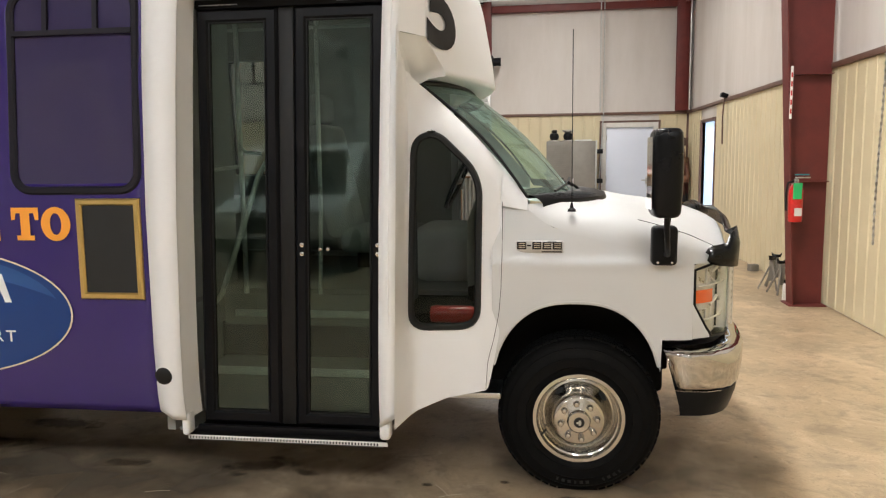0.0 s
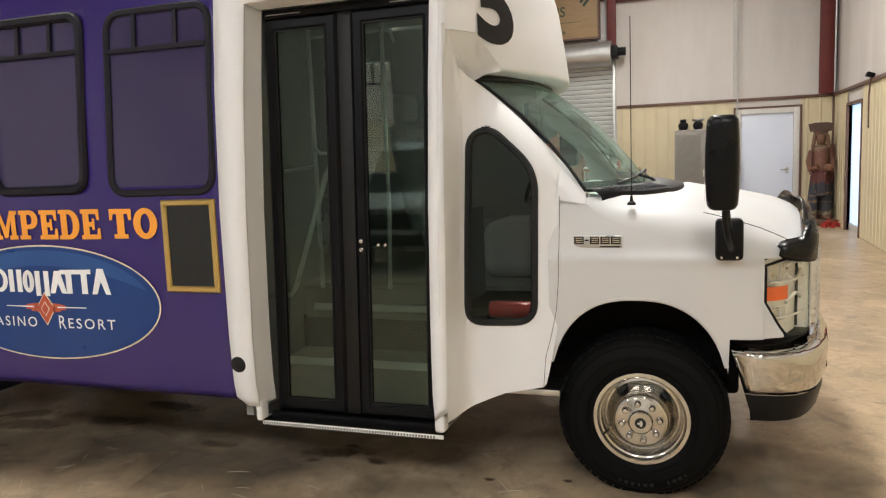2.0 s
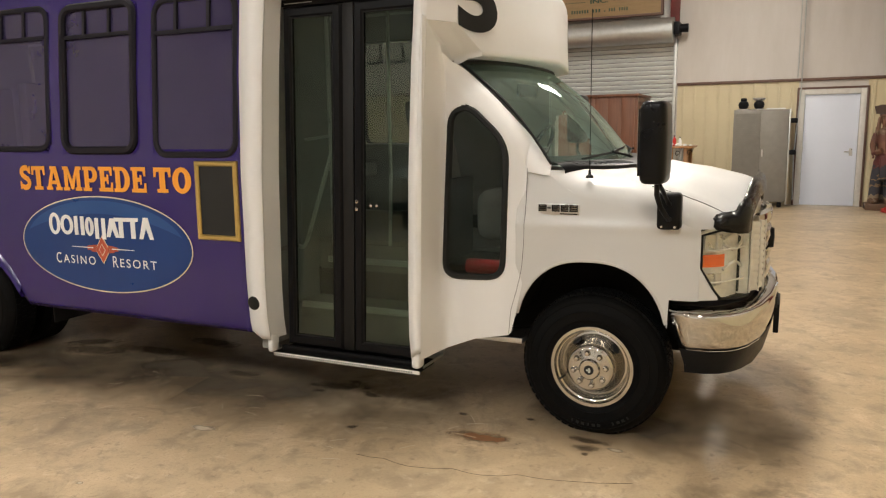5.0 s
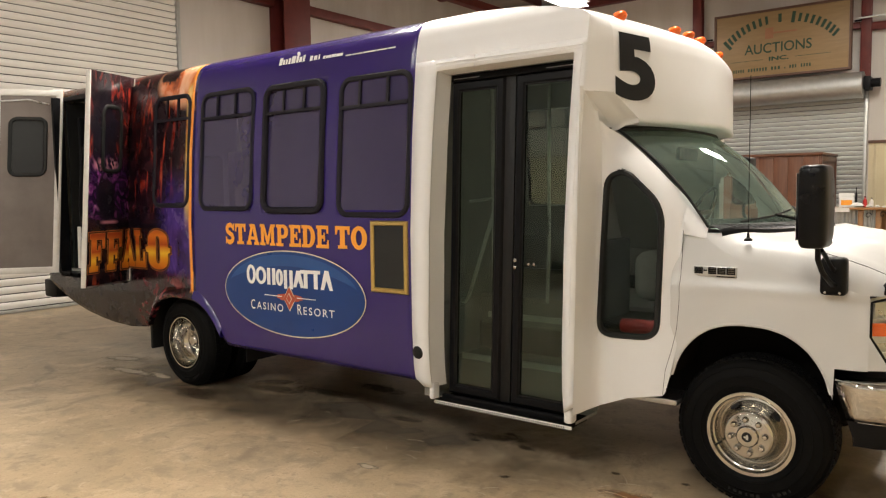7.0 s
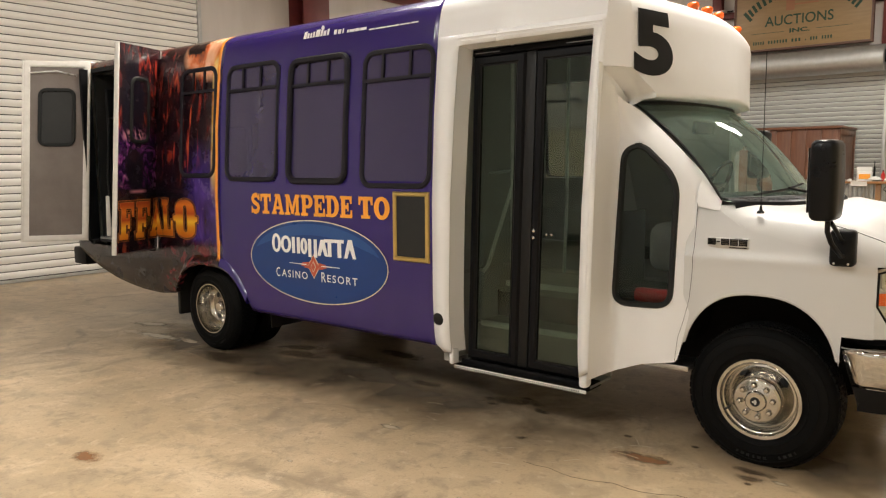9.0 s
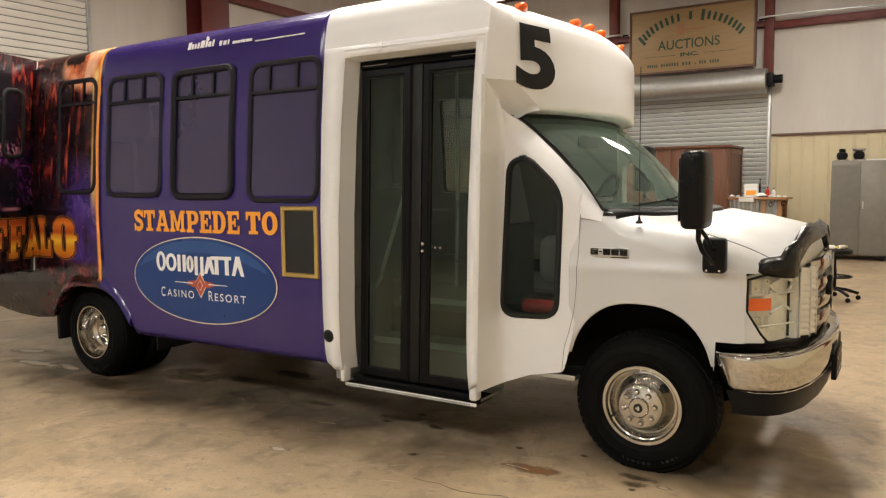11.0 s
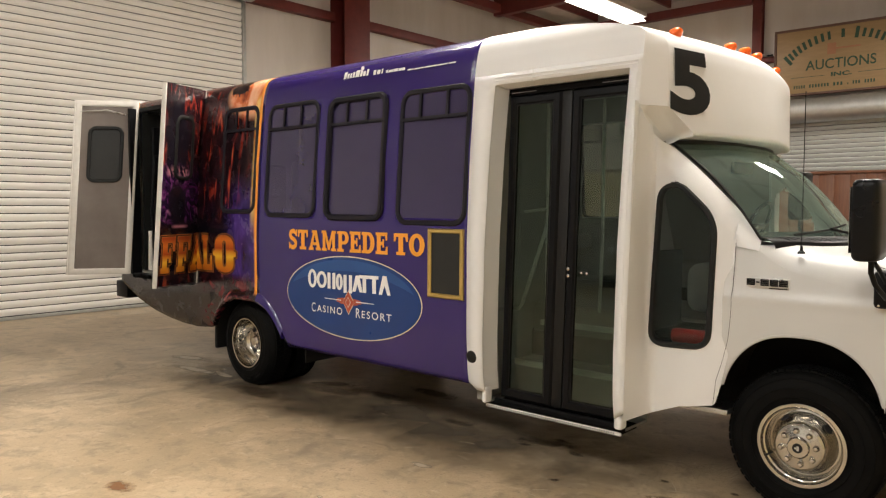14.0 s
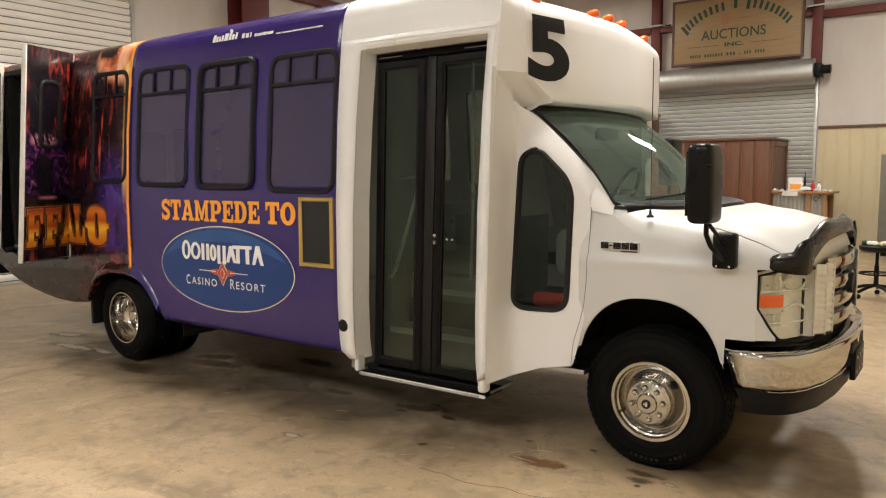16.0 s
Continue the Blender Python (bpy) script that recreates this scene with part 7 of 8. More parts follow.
sheet(bm, [[(ws_bottom(y).x - dx, y, ws_bottom(y).z + dz) for y in ys if 0.57 < y < W - 0.57] for dx, dz in ((0.02, -0.03), (0.25, 0.0), (0.36, -0.02), (0.40, -0.12), (0.40, -0.45))])
part("dashboard", bm, DASH, bus, "grey moulded dashboard")
st = part("steering_wheel", lathe(bmesh.new(), [(0.18 + 0.014 * math.cos(a), 0.014 * math.sin(a)) for a in [2 * math.pi * k / 10 for k in range(11)]], 32, "x"), PLASTIC, bus)
st.matrix_local = pose(-0.72, 1.72, 1.42, 0, 25, 0)
part("spoke", B(-0.01, 0.01, -0.17, 0.17, -0.02, 0.02, 0.005), PLASTIC, st)
for yc, nm in ((1.72, "driver_seat"),):
    se = part(nm, B(-1.45, -0.95, yc - 0.25, yc + 0.25, 0.98, 1.14, 0.05, 3), SEATCLOTH, bus, "grey cloth driver seat")
    o = part("backrest", B(-0.06, 0.08, yc - 0.25, yc + 0.25, 0.0, 0.72, 0.05, 3), SEATCLOTH, se)
    o.matrix_local = pose(-1.46, 0, 1.08, 0, -12, 0)
    part("headrest", B(-1.66, -1.56, yc - 0.13, yc + 0.13, 1.80, 1.99, 0.04, 3), SEATCLOTH, se)
    part("pedestal", B(-1.35, -1.05, yc - 0.18, yc + 0.18, 0.886, 0.98), DARK, se)
part("engine_cover", B(-0.9, -0.35, 0.95, 1.45, 0.886, 1.2, 0.08, 3), DASH, bus)
part("extinguisher", lathe(bmesh.new(), [(0.001, -0.11), (0.038, -0.105), (0.042, -0.08), (0.042, 0.08), (0.03, 0.11), (0.001, 0.12)], 20, "x", (-0.585, 0.36, 0.842)), REDPAINT, bus, "red extinguisher lying in the cab")
part("cab_floor", B(-0.86, -0.36, 0.33, W - 0.33, 0.82, 0.85), DARK, bus)
part("rear_view_mirror", B(-0.66, -0.63, 1.05, 1.38, 1.76, 1.84, 0.015), PLASTIC, bus)
for k in range(4):
    for yc in (0.45, 1.75):
        xs = -2.5 - 0.75 * k
        if xs < -4.9 and yc < 1:
            continue
        se = part("passenger_seat", B(xs - 0.2, xs + 0.22, yc, yc + 0.45, 1.2, 1.32, 0.03), SEATCLOTH, bus)
        part("backrest", B(xs - 0.3, xs - 0.2, yc, yc + 0.45, 1.3, 1.95, 0.03), SEATCLOTH, se)
        part("pedestal", B(xs - 0.05, xs + 0.1, yc + 0.2, yc + 0.27, 0.886, 1.199), STEEL, se)

# ---------------------------------------------------------------- things in the hall
# auction sign above the grey roll-up door
SGX0, SGX1, SGZ0, SGZ1, SGY = -4.22, -1.70, 3.88, 5.16, NY - 0.30
sg = thing("wall_sign", "varnished wooden auction sign with green painted words in a brown frame", "sign", pose(0, SGY, 0))
part("board", B(SGX0, SGX1, 0.0, 0.03, SGZ0, SGZ1, 0.004), SIGNBOARD, sg)
place = lambda u, v, d: (u, -d, v)
part("frame", ring(bmesh.new(), [(SGX1 + 0.05, SGZ0 - 0.05), (SGX1 + 0.05, SGZ1 + 0.05), (SGX0 - 0.05, SGZ1 + 0.05), (SGX0 - 0.05, SGZ0 - 0.05)], 0.06, place, -0.04, 0.02), BROWNTRIM, sg)
part("lettering", letters("AUCTIONS", 0.20, lambda u, v, d: (SGX0 + 0.58 + u, -d, SGZ0 + 0.45 + v), 0.004, 1.28, 0.002), GREENPAINT, sg)
part("lettering", letters("INC.", 0.085, lambda u, v, d: (SGX0 + 1.06 + u, -d, SGZ0 + 0.285 + v), 0.004, 0.38, 0.003), GREENPAINT, sg)
for a, b in ((0.30, 0.95), (1.55, 2.2)):
    part("rule", B(SGX0 + a, SGX0 + b, -0.003, -0.0005, SGZ0 + 0.32, SGZ0 + 0.328), GREENPAINT, sg)
# the long name round the arch as upright bars
widths = [0.10, 0.085, 0.085, 0.085, 0.085, 0.085, 0.085, 0.085, 0.08, 0.0, 0.095, 0.0, 0.10, 0.085, 0.085, 0.085, 0.085, 0.085, 0.085, 0.085, 0.08]
for k, w in enumerate(widths):
    if not w:
        continue
    a = radians(155 - 130 * k / 20)
    bm = bmesh.new()
    h, w = 0.22 if k in (0, 12) else 0.165, w * 0.66
    prism(bm, [(-w / 2, -h / 2), (w / 2, -h / 2), (w / 2, h / 2), (-w / 2, h / 2)], place, 0.0005, 0.004)
    o = part("letter_bar", bm, GREENPAINT, sg)
    o.matrix_local = pose(SGX0 + 1.26 + 1.13 * math.cos(a), 0, SGZ0 + 0.38 + 0.74 * math.sin(a), 0, -(math.degrees(a) - 90) * 0.62, 0)
_x = SGX0 + 0.36
for _count, _w in ((5, 0.042), (7, 0.050), (3, 0.058), (1, 0.03), (3, 0.045), (4, 0.045)):
    for _k in range(_count):
        part("letter_bar", B(_x, _x + _w * 0.62, -0.003, -0.0005, SGZ0 + 0.10, SGZ0 + (0.135 if _count == 1 else 0.165)), GREENPAINT, sg)
        _x += _w * 1.12
    _x += 0.06
part("gavel_head", B(SGX0 + 0.98, SGX0 + 1.14, -0.004, -0.0005, SGZ0 + 0.73, SGZ0 + 0.95, 0.001), BROWNPAINT, sg)
part("gavel_handle", B(SGX0 + 1.141, SGX0 + 1.58, -0.004, -0.0005, SGZ0 + 0.82, SGZ0 + 0.855, 0.001), BROWNPAINT, sg)
for xx in (SGX0 - 0.2, SGX1 + 0.08):
    part("hanger", tube(bmesh.new(), [(xx, 0.02, SGZ0 + 0.86), (xx + 0.12, 0.02, SGZ0 + 0.86)], 0.018), BLACKMETAL, sg)
for xx in (SGX0 + 0.4, SGX1 - 0.4):
    part("standoff", B(xx, xx + 0.05, 0.031, 0.28, SGZ0 + 0.5, SGZ0 + 0.55), BLACKMETAL, sg)

# sign's pipe rail along the wall
solo("pipe_rail", tube(bmesh.new(), [(-4.9, NY - 0.30, 4.76), (-4.46, NY - 0.30, 4.76)], 0.02), GALV, "grey steel pipe run beside the sign", "pipe")
solo("pipe_rail", tube(bmesh.new(), [(-1.6, NY - 0.30, 4.78), (-0.9, NY - 0.22, 4.80), (2.35, NY - 0.22, 4.72)], 0.018), GALV, "thin grey pipe running along the wall girt", "pipe")

# tall brown wooden bar back
HX0, HX1, HY0, HY1, HZ = -4.3, -1.90, 11.6, 13.0, 2.22
hb = thing("display_cabinet", "tall stained brown panelled wooden display cabinet", "cabinet", pose(0, 0, 0))
part("carcass", B(HX0, HX1, HY0 + 0.02, HY1, 0.0, HZ - 0.05, 0.006), WOOD, hb)
part("cornice", B(HX0 - 0.04, HX1 + 0.04, HY0 - 0.03, HY1 + 0.02, HZ - 0.05, HZ, 0.01), WOOD, hb)
for k in range(9):
    a = HX0 + 0.03 + (HX1 - HX0 - 0.06) * k / 9
    part("plank", B(a, a + (HX1 - HX0 - 0.06) / 9 - 0.006, HY0, HY0 + 0.0195, 0.1, HZ - 0.06, 0.004), WOOD, hb)
for ya in (HY0 + 0.02, HY1 - 0.1):
    part("stile", B(HX1 + 0.0005, HX1 + 0.02, ya, ya + 0.1, 0.02, HZ - 0.055, 0.004), WOOD, hb)
for za in (0.02, HZ - 0.16):
    part("rail", B(HX1 + 0.0005, HX1 + 0.019, HY0 + 0.121, HY1 - 0.101, za, za + 0.1, 0.004), WOOD, hb)

# bar counter with a corrugated front
BX0, BX1, BY0, BY1, BZ = -1.95, -0.92, 11.75, 12.45, 1.21
bc = thing("bar_counter", "wooden bar counter with a galvanised corrugated front", "counter", pose(0, 0, 0))
part("top", B(BX0, BX1 + 0.08, BY0 - 0.1, BY1, BZ - 0.04, BZ, 0.008), OAK, bc)
bm = bmesh.new()
sheet(bm, [[(BX0 + 0.02 + 0.0125 * k, BY0 + 0.05 + 0.012 * math.sin(k * math.pi / 3), z) for k in range(75)] for z in (0.02, BZ - 0.042)])
part("front", bm, GALV, bc, "galvanised corrugated sheet front")
for xx in (BX0, -1.30, BX1 - 0.1):
    part("post", B(xx, xx + 0.09, BY0 + 0.0, BY0 + 0.035, 0.0, BZ - 0.041, 0.004), OAK, bc)
    part("post", B(xx, xx + 0.09, BY1 - 0.1, BY1 - 0.02, 0.0, BZ - 0.041, 0.004), OAK, bc)
for bx0, drop_z in ((BX1 + 0.02, 0.0), (BX1 - 0.20, 0.02)):
    scroll = [(bx0 + 0.055 * (1 - k / 14) * math.cos(2.6 * math.pi * k / 14) - 0.01, BY0 - 0.012, BZ - 0.125 - drop_z + 0.06 * (1 - k / 16) * math.sin(2.6 * math.pi * k / 14)) for k in range(12)]
    part("scroll_bracket", tube(bmesh.new(), [(bx0 + 0.06, BY0 - 0.012, BZ - 0.043)] + scroll, 0.007, 6), BLACKMETAL, bc, "curled black iron bracket")


def bottle(x, y, z, r, h, mat, label, name="bottle"):
    t = thing(name, label, "bottle", pose(x, y, z))
    part("body", lathe(bmesh.new(), [(0.001, 0.0), (r, 0.0), (r, h * 0.62), (r * 0.4, h * 0.78), (r * 0.36, h * 0.9)], 14, "z"), mat, t)
    part("cap", lathe(bmesh.new(), [(r * 0.42, h * 0.9), (r * 0.42, h), (0.001, h)], 12, "z"), PLASTIC, t)
    return t


bottle(-1.22, 11.95, BZ, 0.035, 0.20, REDPAINT, "small red bottle standing on the bar counter")
bottle(-1.13, 12.05, BZ, 0.035, 0.17, WHITEVINYL, "small white bottle standing on the bar counter")
bottle(-1.40, 12.2, BZ, 0.02, 0.36, BLACKVINYL, "tall thin black bottle on the bar counter")
bx = thing("carton", "open white and orange carton on the bar counter", "box", pose(-1.52, 11.95, BZ, 0, 0, 12))
part("body", B(-0.12, 0.12, -0.08, 0.08, 0, 0.17, 0.003), PAPER, bx)
part("label", B(-0.09, 0.09, -0.083, -0.081, 0.04, 0.13), ORANGE, bx)
part("flap", B(-0.12, 0.12, 0.081, 0.083, 0.10, 0.26), PAPER, bx)
for k, (px, py, a) in enumerate(((-1.66, 11.75, 10), (-1.42, 11.9, -15), (-1.34, 12.05, 30))):
    o = solo("paper_sheet", B(-0.1, 0.1, -0.14, 0.14, 0.0, 0.006 + 0.01 * k, 0.002), PAPER, "loose white paper lying on the bar counter", "paper")
    o.matrix_world = pose(px, py, BZ + 0.001, 0, 0, a)
o = solo("paper_note", B(-0.13, 0.13, -0.004, 0.0, -0.08, 0.0), PAPER, "white paper note hanging over the counter edge", "paper")
o.matrix_world = pose(-1.55, 11.645, BZ - 0.002)
o = solo("rag", lathe(bmesh.new(), [(0.001, 0.06), (0.06, 0.05), (0.10, 0.02), (0.12, 0.0)], 14, "z"), PAPER, "crumpled white rag on the bar counter", "rag")
o.matrix_world = pose(-1.33, 11.86, BZ + 0.03)

rng = random.Random(41)
for px, py, r in ((-1.84, 11.82, 0.05), (-1.76, 11.98, 0.04), (-1.12, 11.80, 0.055), (-1.02, 11.92, 0.04), (-0.90, 11.84, 0.03)):
    bm = bmesh.new()
    bmesh.ops.create_icosphere(bm, subdivisions=2, radius=r)
    for v in bm.verts:
        v.co *= 1 + rng.uniform(-0.22, 0.22)
        v.co.z = max(v.co.z, -0.5 * r) * 0.7
    o = solo("crumpled_paper", bm, PAPER, "small crumpled paper lying on the bar counter", "paper", smooth=0)
    o.matrix_world = pose(px, py, BZ + 0.35 * r)

# grey locker with louvred doors
LX0, LX1, LY0, LY1, LZ = -0.20, 0.79, 12.55, 13.10, 1.88
lk = thing("locker", "grey steel two-door locker with louvred vents", "locker", pose((LX0 + LX1) / 2, (LY0 + LY1) / 2, 0))
li = lk.matrix_world.inverted()


def lput(n, bm, mat, parent=None, label=""):
    o = part(n, bm, mat, parent or lk, label)
    o.matrix_parent_inverse = li if parent is None else Matrix.Identity(4)
    return o


lput("body", B(LX0, LX1, LY0 + 0.02, LY1, 0.10, LZ, 0.006), LOCKER)
for xx in (LX0 + 0.06, LX1 - 0.14):
    for yy in (LY0 + 0.06, LY1 - 0.12):
        lput("foot", B(xx, xx + 0.08, yy, yy + 0.06, 0.0, 0.0995, 0.01), BLACKMETAL)
for a, b in ((LX0 + 0.012, (LX0 + LX1) / 2 - 0.004), ((LX0 + LX1) / 2 + 0.004, LX1 - 0.012)):
    d = lput("door", B(a, b, LY0, LY0 + 0.0195, 0.12, LZ - 0.02, 0.004), LOCKER)
    if a < LX0 + 0.1:
        sl = bmesh.new()
        for k in range(30):
            box(sl, a + 0.03, b - 0.03, LY0 - 0.010, LY0 - 0.0003, LZ - 0.10 - 0.040 * k, LZ - 0.078 - 0.040 * k)
        lput("louvre", sl, LOCKER, d)
    else:
        lput("handle", B(a + 0.03, a + 0.06, LY0 - 0.02, LY0 - 0.0003, 0.98, 1.12, 0.004), STEEL, d)
lput("edge_post", B(LX1 + 0.001, LX1 + 0.03, LY0, LY0 + 0.03, 0.05, LZ + 0.01, 0.004), GALV)
for zz in (1.02, 1.62):
    lput("clamp", B(LX1 + 0.031, LX1 + 0.15, LY0 + 0.0, LY0 + 0.06, zz, zz + 0.09, 0.01), BLACKMETAL)


def work_lamp(x, y, flip):
    t = thing("fan_motor", "black and steel motor with a round flange on the locker", "machine part", pose(x, y, LZ), "motors on the locker")
    part("flange", lathe(bmesh.new(), [(0.001, 0.0), (0.125, 0.0), (0.125, 0.02), (0.06, 0.024)], 20, "z"), STEEL, t)
    part("body", lathe(bmesh.new(), [(0.06, 0.024), (0.085, 0.05), (0.10, 0.10), (0.085, 0.15), (0.05, 0.17)], 20, "z"), PLASTIC, t)
    part("cap", lathe(bmesh.new(), [(0.05, 0.17), (0.115 if flip else 0.06, 0.20), (0.115 if flip else 0.05, 0.23), (0.001, 0.235)], 20, "z"), STEEL if flip else PLASTIC, t)
    return t


work_lamp(-0.04, 12.75, False)
work_lamp(0.24, 12.75, True)
o = solo("pad_of_paper", B(0.38, 0.72, 12.65, 12.85, LZ, LZ + 0.03, 0.004), PAPER, "white pad lying on the locker", "paper")

# carved figure by the corner
bm = bmesh.new()
fx, fy = 2.42, 12.70


def lump(c, r, s=(1, 1, 1)):
    m = Matrix.Translation(c) @ Matrix.Diagonal((r * s[0], r * s[1], r * s[2], 1))
    bmesh.ops.create_icosphere(bm, subdivisions=2, radius=1.0, matrix=m)


box(bm, fx - 0.04, fx + 0.26, fy + 0.10, fy + 0.18, 0.10, 1.52, 0.02)
box(bm, fx - 0.27, fx + 0.27, fy - 0.22, fy + 0.24, 0.0, 0.12, 0.02)
for dx in (-0.13, 0.13):
    tube(bm, [(fx + dx * 0.55, fy, 0.92), (fx + dx * 0.85, fy, 0.55), (fx + dx, fy, 0.13)], 0.095, 12)
    lump((fx + dx, fy - 0.09, 0.15), 0.07, (0.8, 1.7, 0.6))
lathe(bm, [(0.03, 0.80), (0.16, 0.82), (0.15, 1.0), (0.13, 1.12), (0.165, 1.32), (0.15, 1.44), (0.07, 1.50), (0.065, 1.55), (0.03, 1.6)], 16, "z", (fx, fy, 0))
lump((fx, fy - 0.02, 1.62), 0.10, (0.85, 0.95, 1.25))
box(bm, fx - 0.12, fx + 0.12, fy - 0.06, fy + 0.12, 1.70, 1.78, 0.03)
prism(bm, [(fx - 0.17, 1.76), (fx + 0.17, 1.76), (fx + 0.215, 1.90), (fx + 0.10, 1.925), (fx - 0.10, 1.925), (fx - 0.205, 1.90)], lambda u, v, d: (u, d, v), fy - 0.03, fy + 0.12)
for sx in (-1, 1):
    tube(bm, [(fx + sx * 0.105, fy + 0.0, 1.70), (fx + sx * 0.13, fy - 0.02, 1.5), (fx + sx * 0.12, fy - 0.05, 1.34)], 0.034, 8)
lathe(bm, [(0.12, 1.40), (0.145, 1.42), (0.13, 1.47), (0.08, 1.50)], 14, "z", (fx, fy - 0.02, 0))
tube(bm, [(fx - 0.19, fy - 0.14, 0.95), (fx - 0.17, fy - 0.14, 1.52)], 0.016, 6)
box(bm, fx + 0.06, fx + 0.16, fy - 0.24, fy - 0.14, 1.02, 1.16, 0.03)
for sx in (-1, 1):
    tube(bm, [(fx + sx * 0.15, fy, 1.40), (fx + sx * 0.20, fy - 0.02, 1.2), (fx + sx * 0.18, fy - 0.1, 1.05), (fx + sx * 0.06, fy - 0.18, 1.10)], 0.055, 10)
box(bm, fx - 0.08, fx + 0.08, fy - 0.19, fy - 0.1, 0.55, 1.0, 0.03)
solo("carved_statue", bm, STATUE, "weathered brown carved wooden statue on a plinth", "statue")
bm = bmesh.new()
rng = random.Random(5)
for k in range(60):
    a, r = rng.uniform(0, 6.28), rng.uniform(0, 0.24)
    p = (2.55 + r * math.cos(a), 12.25 + 0.7 * r * math.sin(a), 0.01 + rng.uniform(0, 0.16) * (1 - r / 0.26))
    q = (p[0] + rng.uniform(-0.09, 0.09), p[1] + rng.uniform(-0.09, 0.09), max(0.008, p[2] + rng.uniform(-0.05, 0.06)))
    tube(bm, [p, q], 0.012, 5)
solo("tinsel_pile", bm, TINSEL, "tangled red tinsel heaped on the floor", "decoration", kind="stuff")

YELLOWCAP = material("yellow_plastic_cap", (0.70, 0.62, 0.12), 0.4)
# workshop stool
ch = thing("workshop_stool", "black padded rolling workshop stool with a steel foot ring", "stool", pose(0.33, 7.25, 0))


def stool_parts(t):
    part("seat", lathe(bmesh.new(), [(0.001, 0.575), (0.17, 0.575), (0.205, 0.595), (0.205, 0.64), (0.17, 0.655), (0.001, 0.66)], 28, "z"), PLASTIC, t)
    part("column", lathe(bmesh.new(), [(0.028, 0.14), (0.028, 0.4), (0.02, 0.4), (0.02, 0.575)], 14, "z"), BLACKMETAL, t)
    part("foot_ring", lathe(bmesh.new(), [(0.20 + 0.011 * math.cos(a), 0.30 + 0.011 * math.sin(a)) for a in [2 * math.pi * k / 8 for k in range(9)]], 32, "z"), PLASTIC, t)
    for k in range(2):
        a = radians(90 * k)
        c, s = 0.2 * math.cos(a), 0.2 * math.sin(a)
        part("ring_spoke", tube(bmesh.new(), [(-c, -s, 0.30), (c, s, 0.30)], 0.007, 6), PLASTIC, t)
    for k in range(5):
        a = radians(72 * k + 20)
        c, s = math.cos(a), math.sin(a)
        leg = part("leg", tube(bmesh.new(), [(0.02 * c, 0.02 * s, 0.15), (0.15 * c, 0.15 * s, 0.13), (0.29 * c, 0.29 * s, 0.085)], 0.02), PLASTIC, t)
        w = bmesh.new()
        lathe(w, [(0.001, -0.018), (0.029, -0.018), (0.03, 0.018), (0.001, 0.018)], 14, "y", (0.29 * c, 0.29 * s, 0.03))
        part("caster", w, PLASTIC, leg)


stool_parts(ch)
for px, py, rz, mt, label in ((0.24, 7.20, 20, GREENPAINT, "small green bottle lying on the workshop stool"), (0.30, 7.12, -25, WHITEVINYL, "small white bottle lying on the workshop stool"), (0.42, 7.18, 60, WHITEVINYL, "small white bottle lying on the workshop stool")):
    t = thing("bottle", label, "bottle", pose(px, py, 0.685, 0, 0, rz))
    part("body", lathe(bmesh.new(), [(0.001, -0.08), (0.024, -0.08), (0.026, -0.07), (0.026, 0.03), (0.012, 0.05), (0.012, 0.06)], 16, "x"), mt, t)
    part("cap", lathe(bmesh.new(), [(0.014, 0.0605), (0.014, 0.085), (0.001, 0.086)], 12, "x"), YELLOWCAP, t)

# extinguisher on the frame column
fe = thing("fire_extinguisher", "red fire extinguisher with a green tag hung on the column", "fire extinguisher", pose(2.32, 4.90, 0.88))
part("cylinder", lathe(bmesh.new(), [(0.001, 0.0), (0.062, 0.008), (0.068, 0.03), (0.068, 0.32), (0.05, 0.37), (0.025, 0.39)], 24, "z"), REDPAINT, fe)
part("valve", lathe(bmesh.new(), [(0.025, 0.39), (0.025, 0.43), (0.015, 0.44), (0.001, 0.445)], 12, "z"), STEEL, fe)
part("grip", B(-0.015, 0.13, -0.012, 0.012, 0.445, 0.458, 0.003), STEEL, fe)
part("lever", B(-0.015, 0.12, -0.012, 0.012, 0.475, 0.487, 0.003), TEAL, fe)
part("hose", tube(bmesh.new(), [(-0.02, 0, 0.42), (-0.08, 0, 0.40), (-0.095, 0, 0.3), (-0.09, 0, 0.12)], 0.011), RUBBER, fe)
part("tag", B(-0.05, 0.035, -0.076, -0.072, 0.24, 0.40), GREENTAG, fe, "green inspection tag")
part("label", B(-0.03, 0.04, -0.0735, -0.0695, 0.07, 0.15), OFFWHITE, fe)
part("hook", B(-0.02, 0.02, 0.069, 0.20, 0.37, 0.39), STEEL, fe)
sgn = thing("instruction_strip", "narrow white and red instruction strip on the column", "sign", pose(2.26, 4.99, 1.92))
part("board", B(-0.012, 0.012, -0.008, 0.0, 0, 0.52, 0.002), PAPER, sgn)
for k in range(5):
    part("letter_bar", B(-0.008, 0.008, -0.0095, -0.0082, 0.05 + 0.09 * k, 0.10 + 0.09 * k), REDPAINT, sgn)


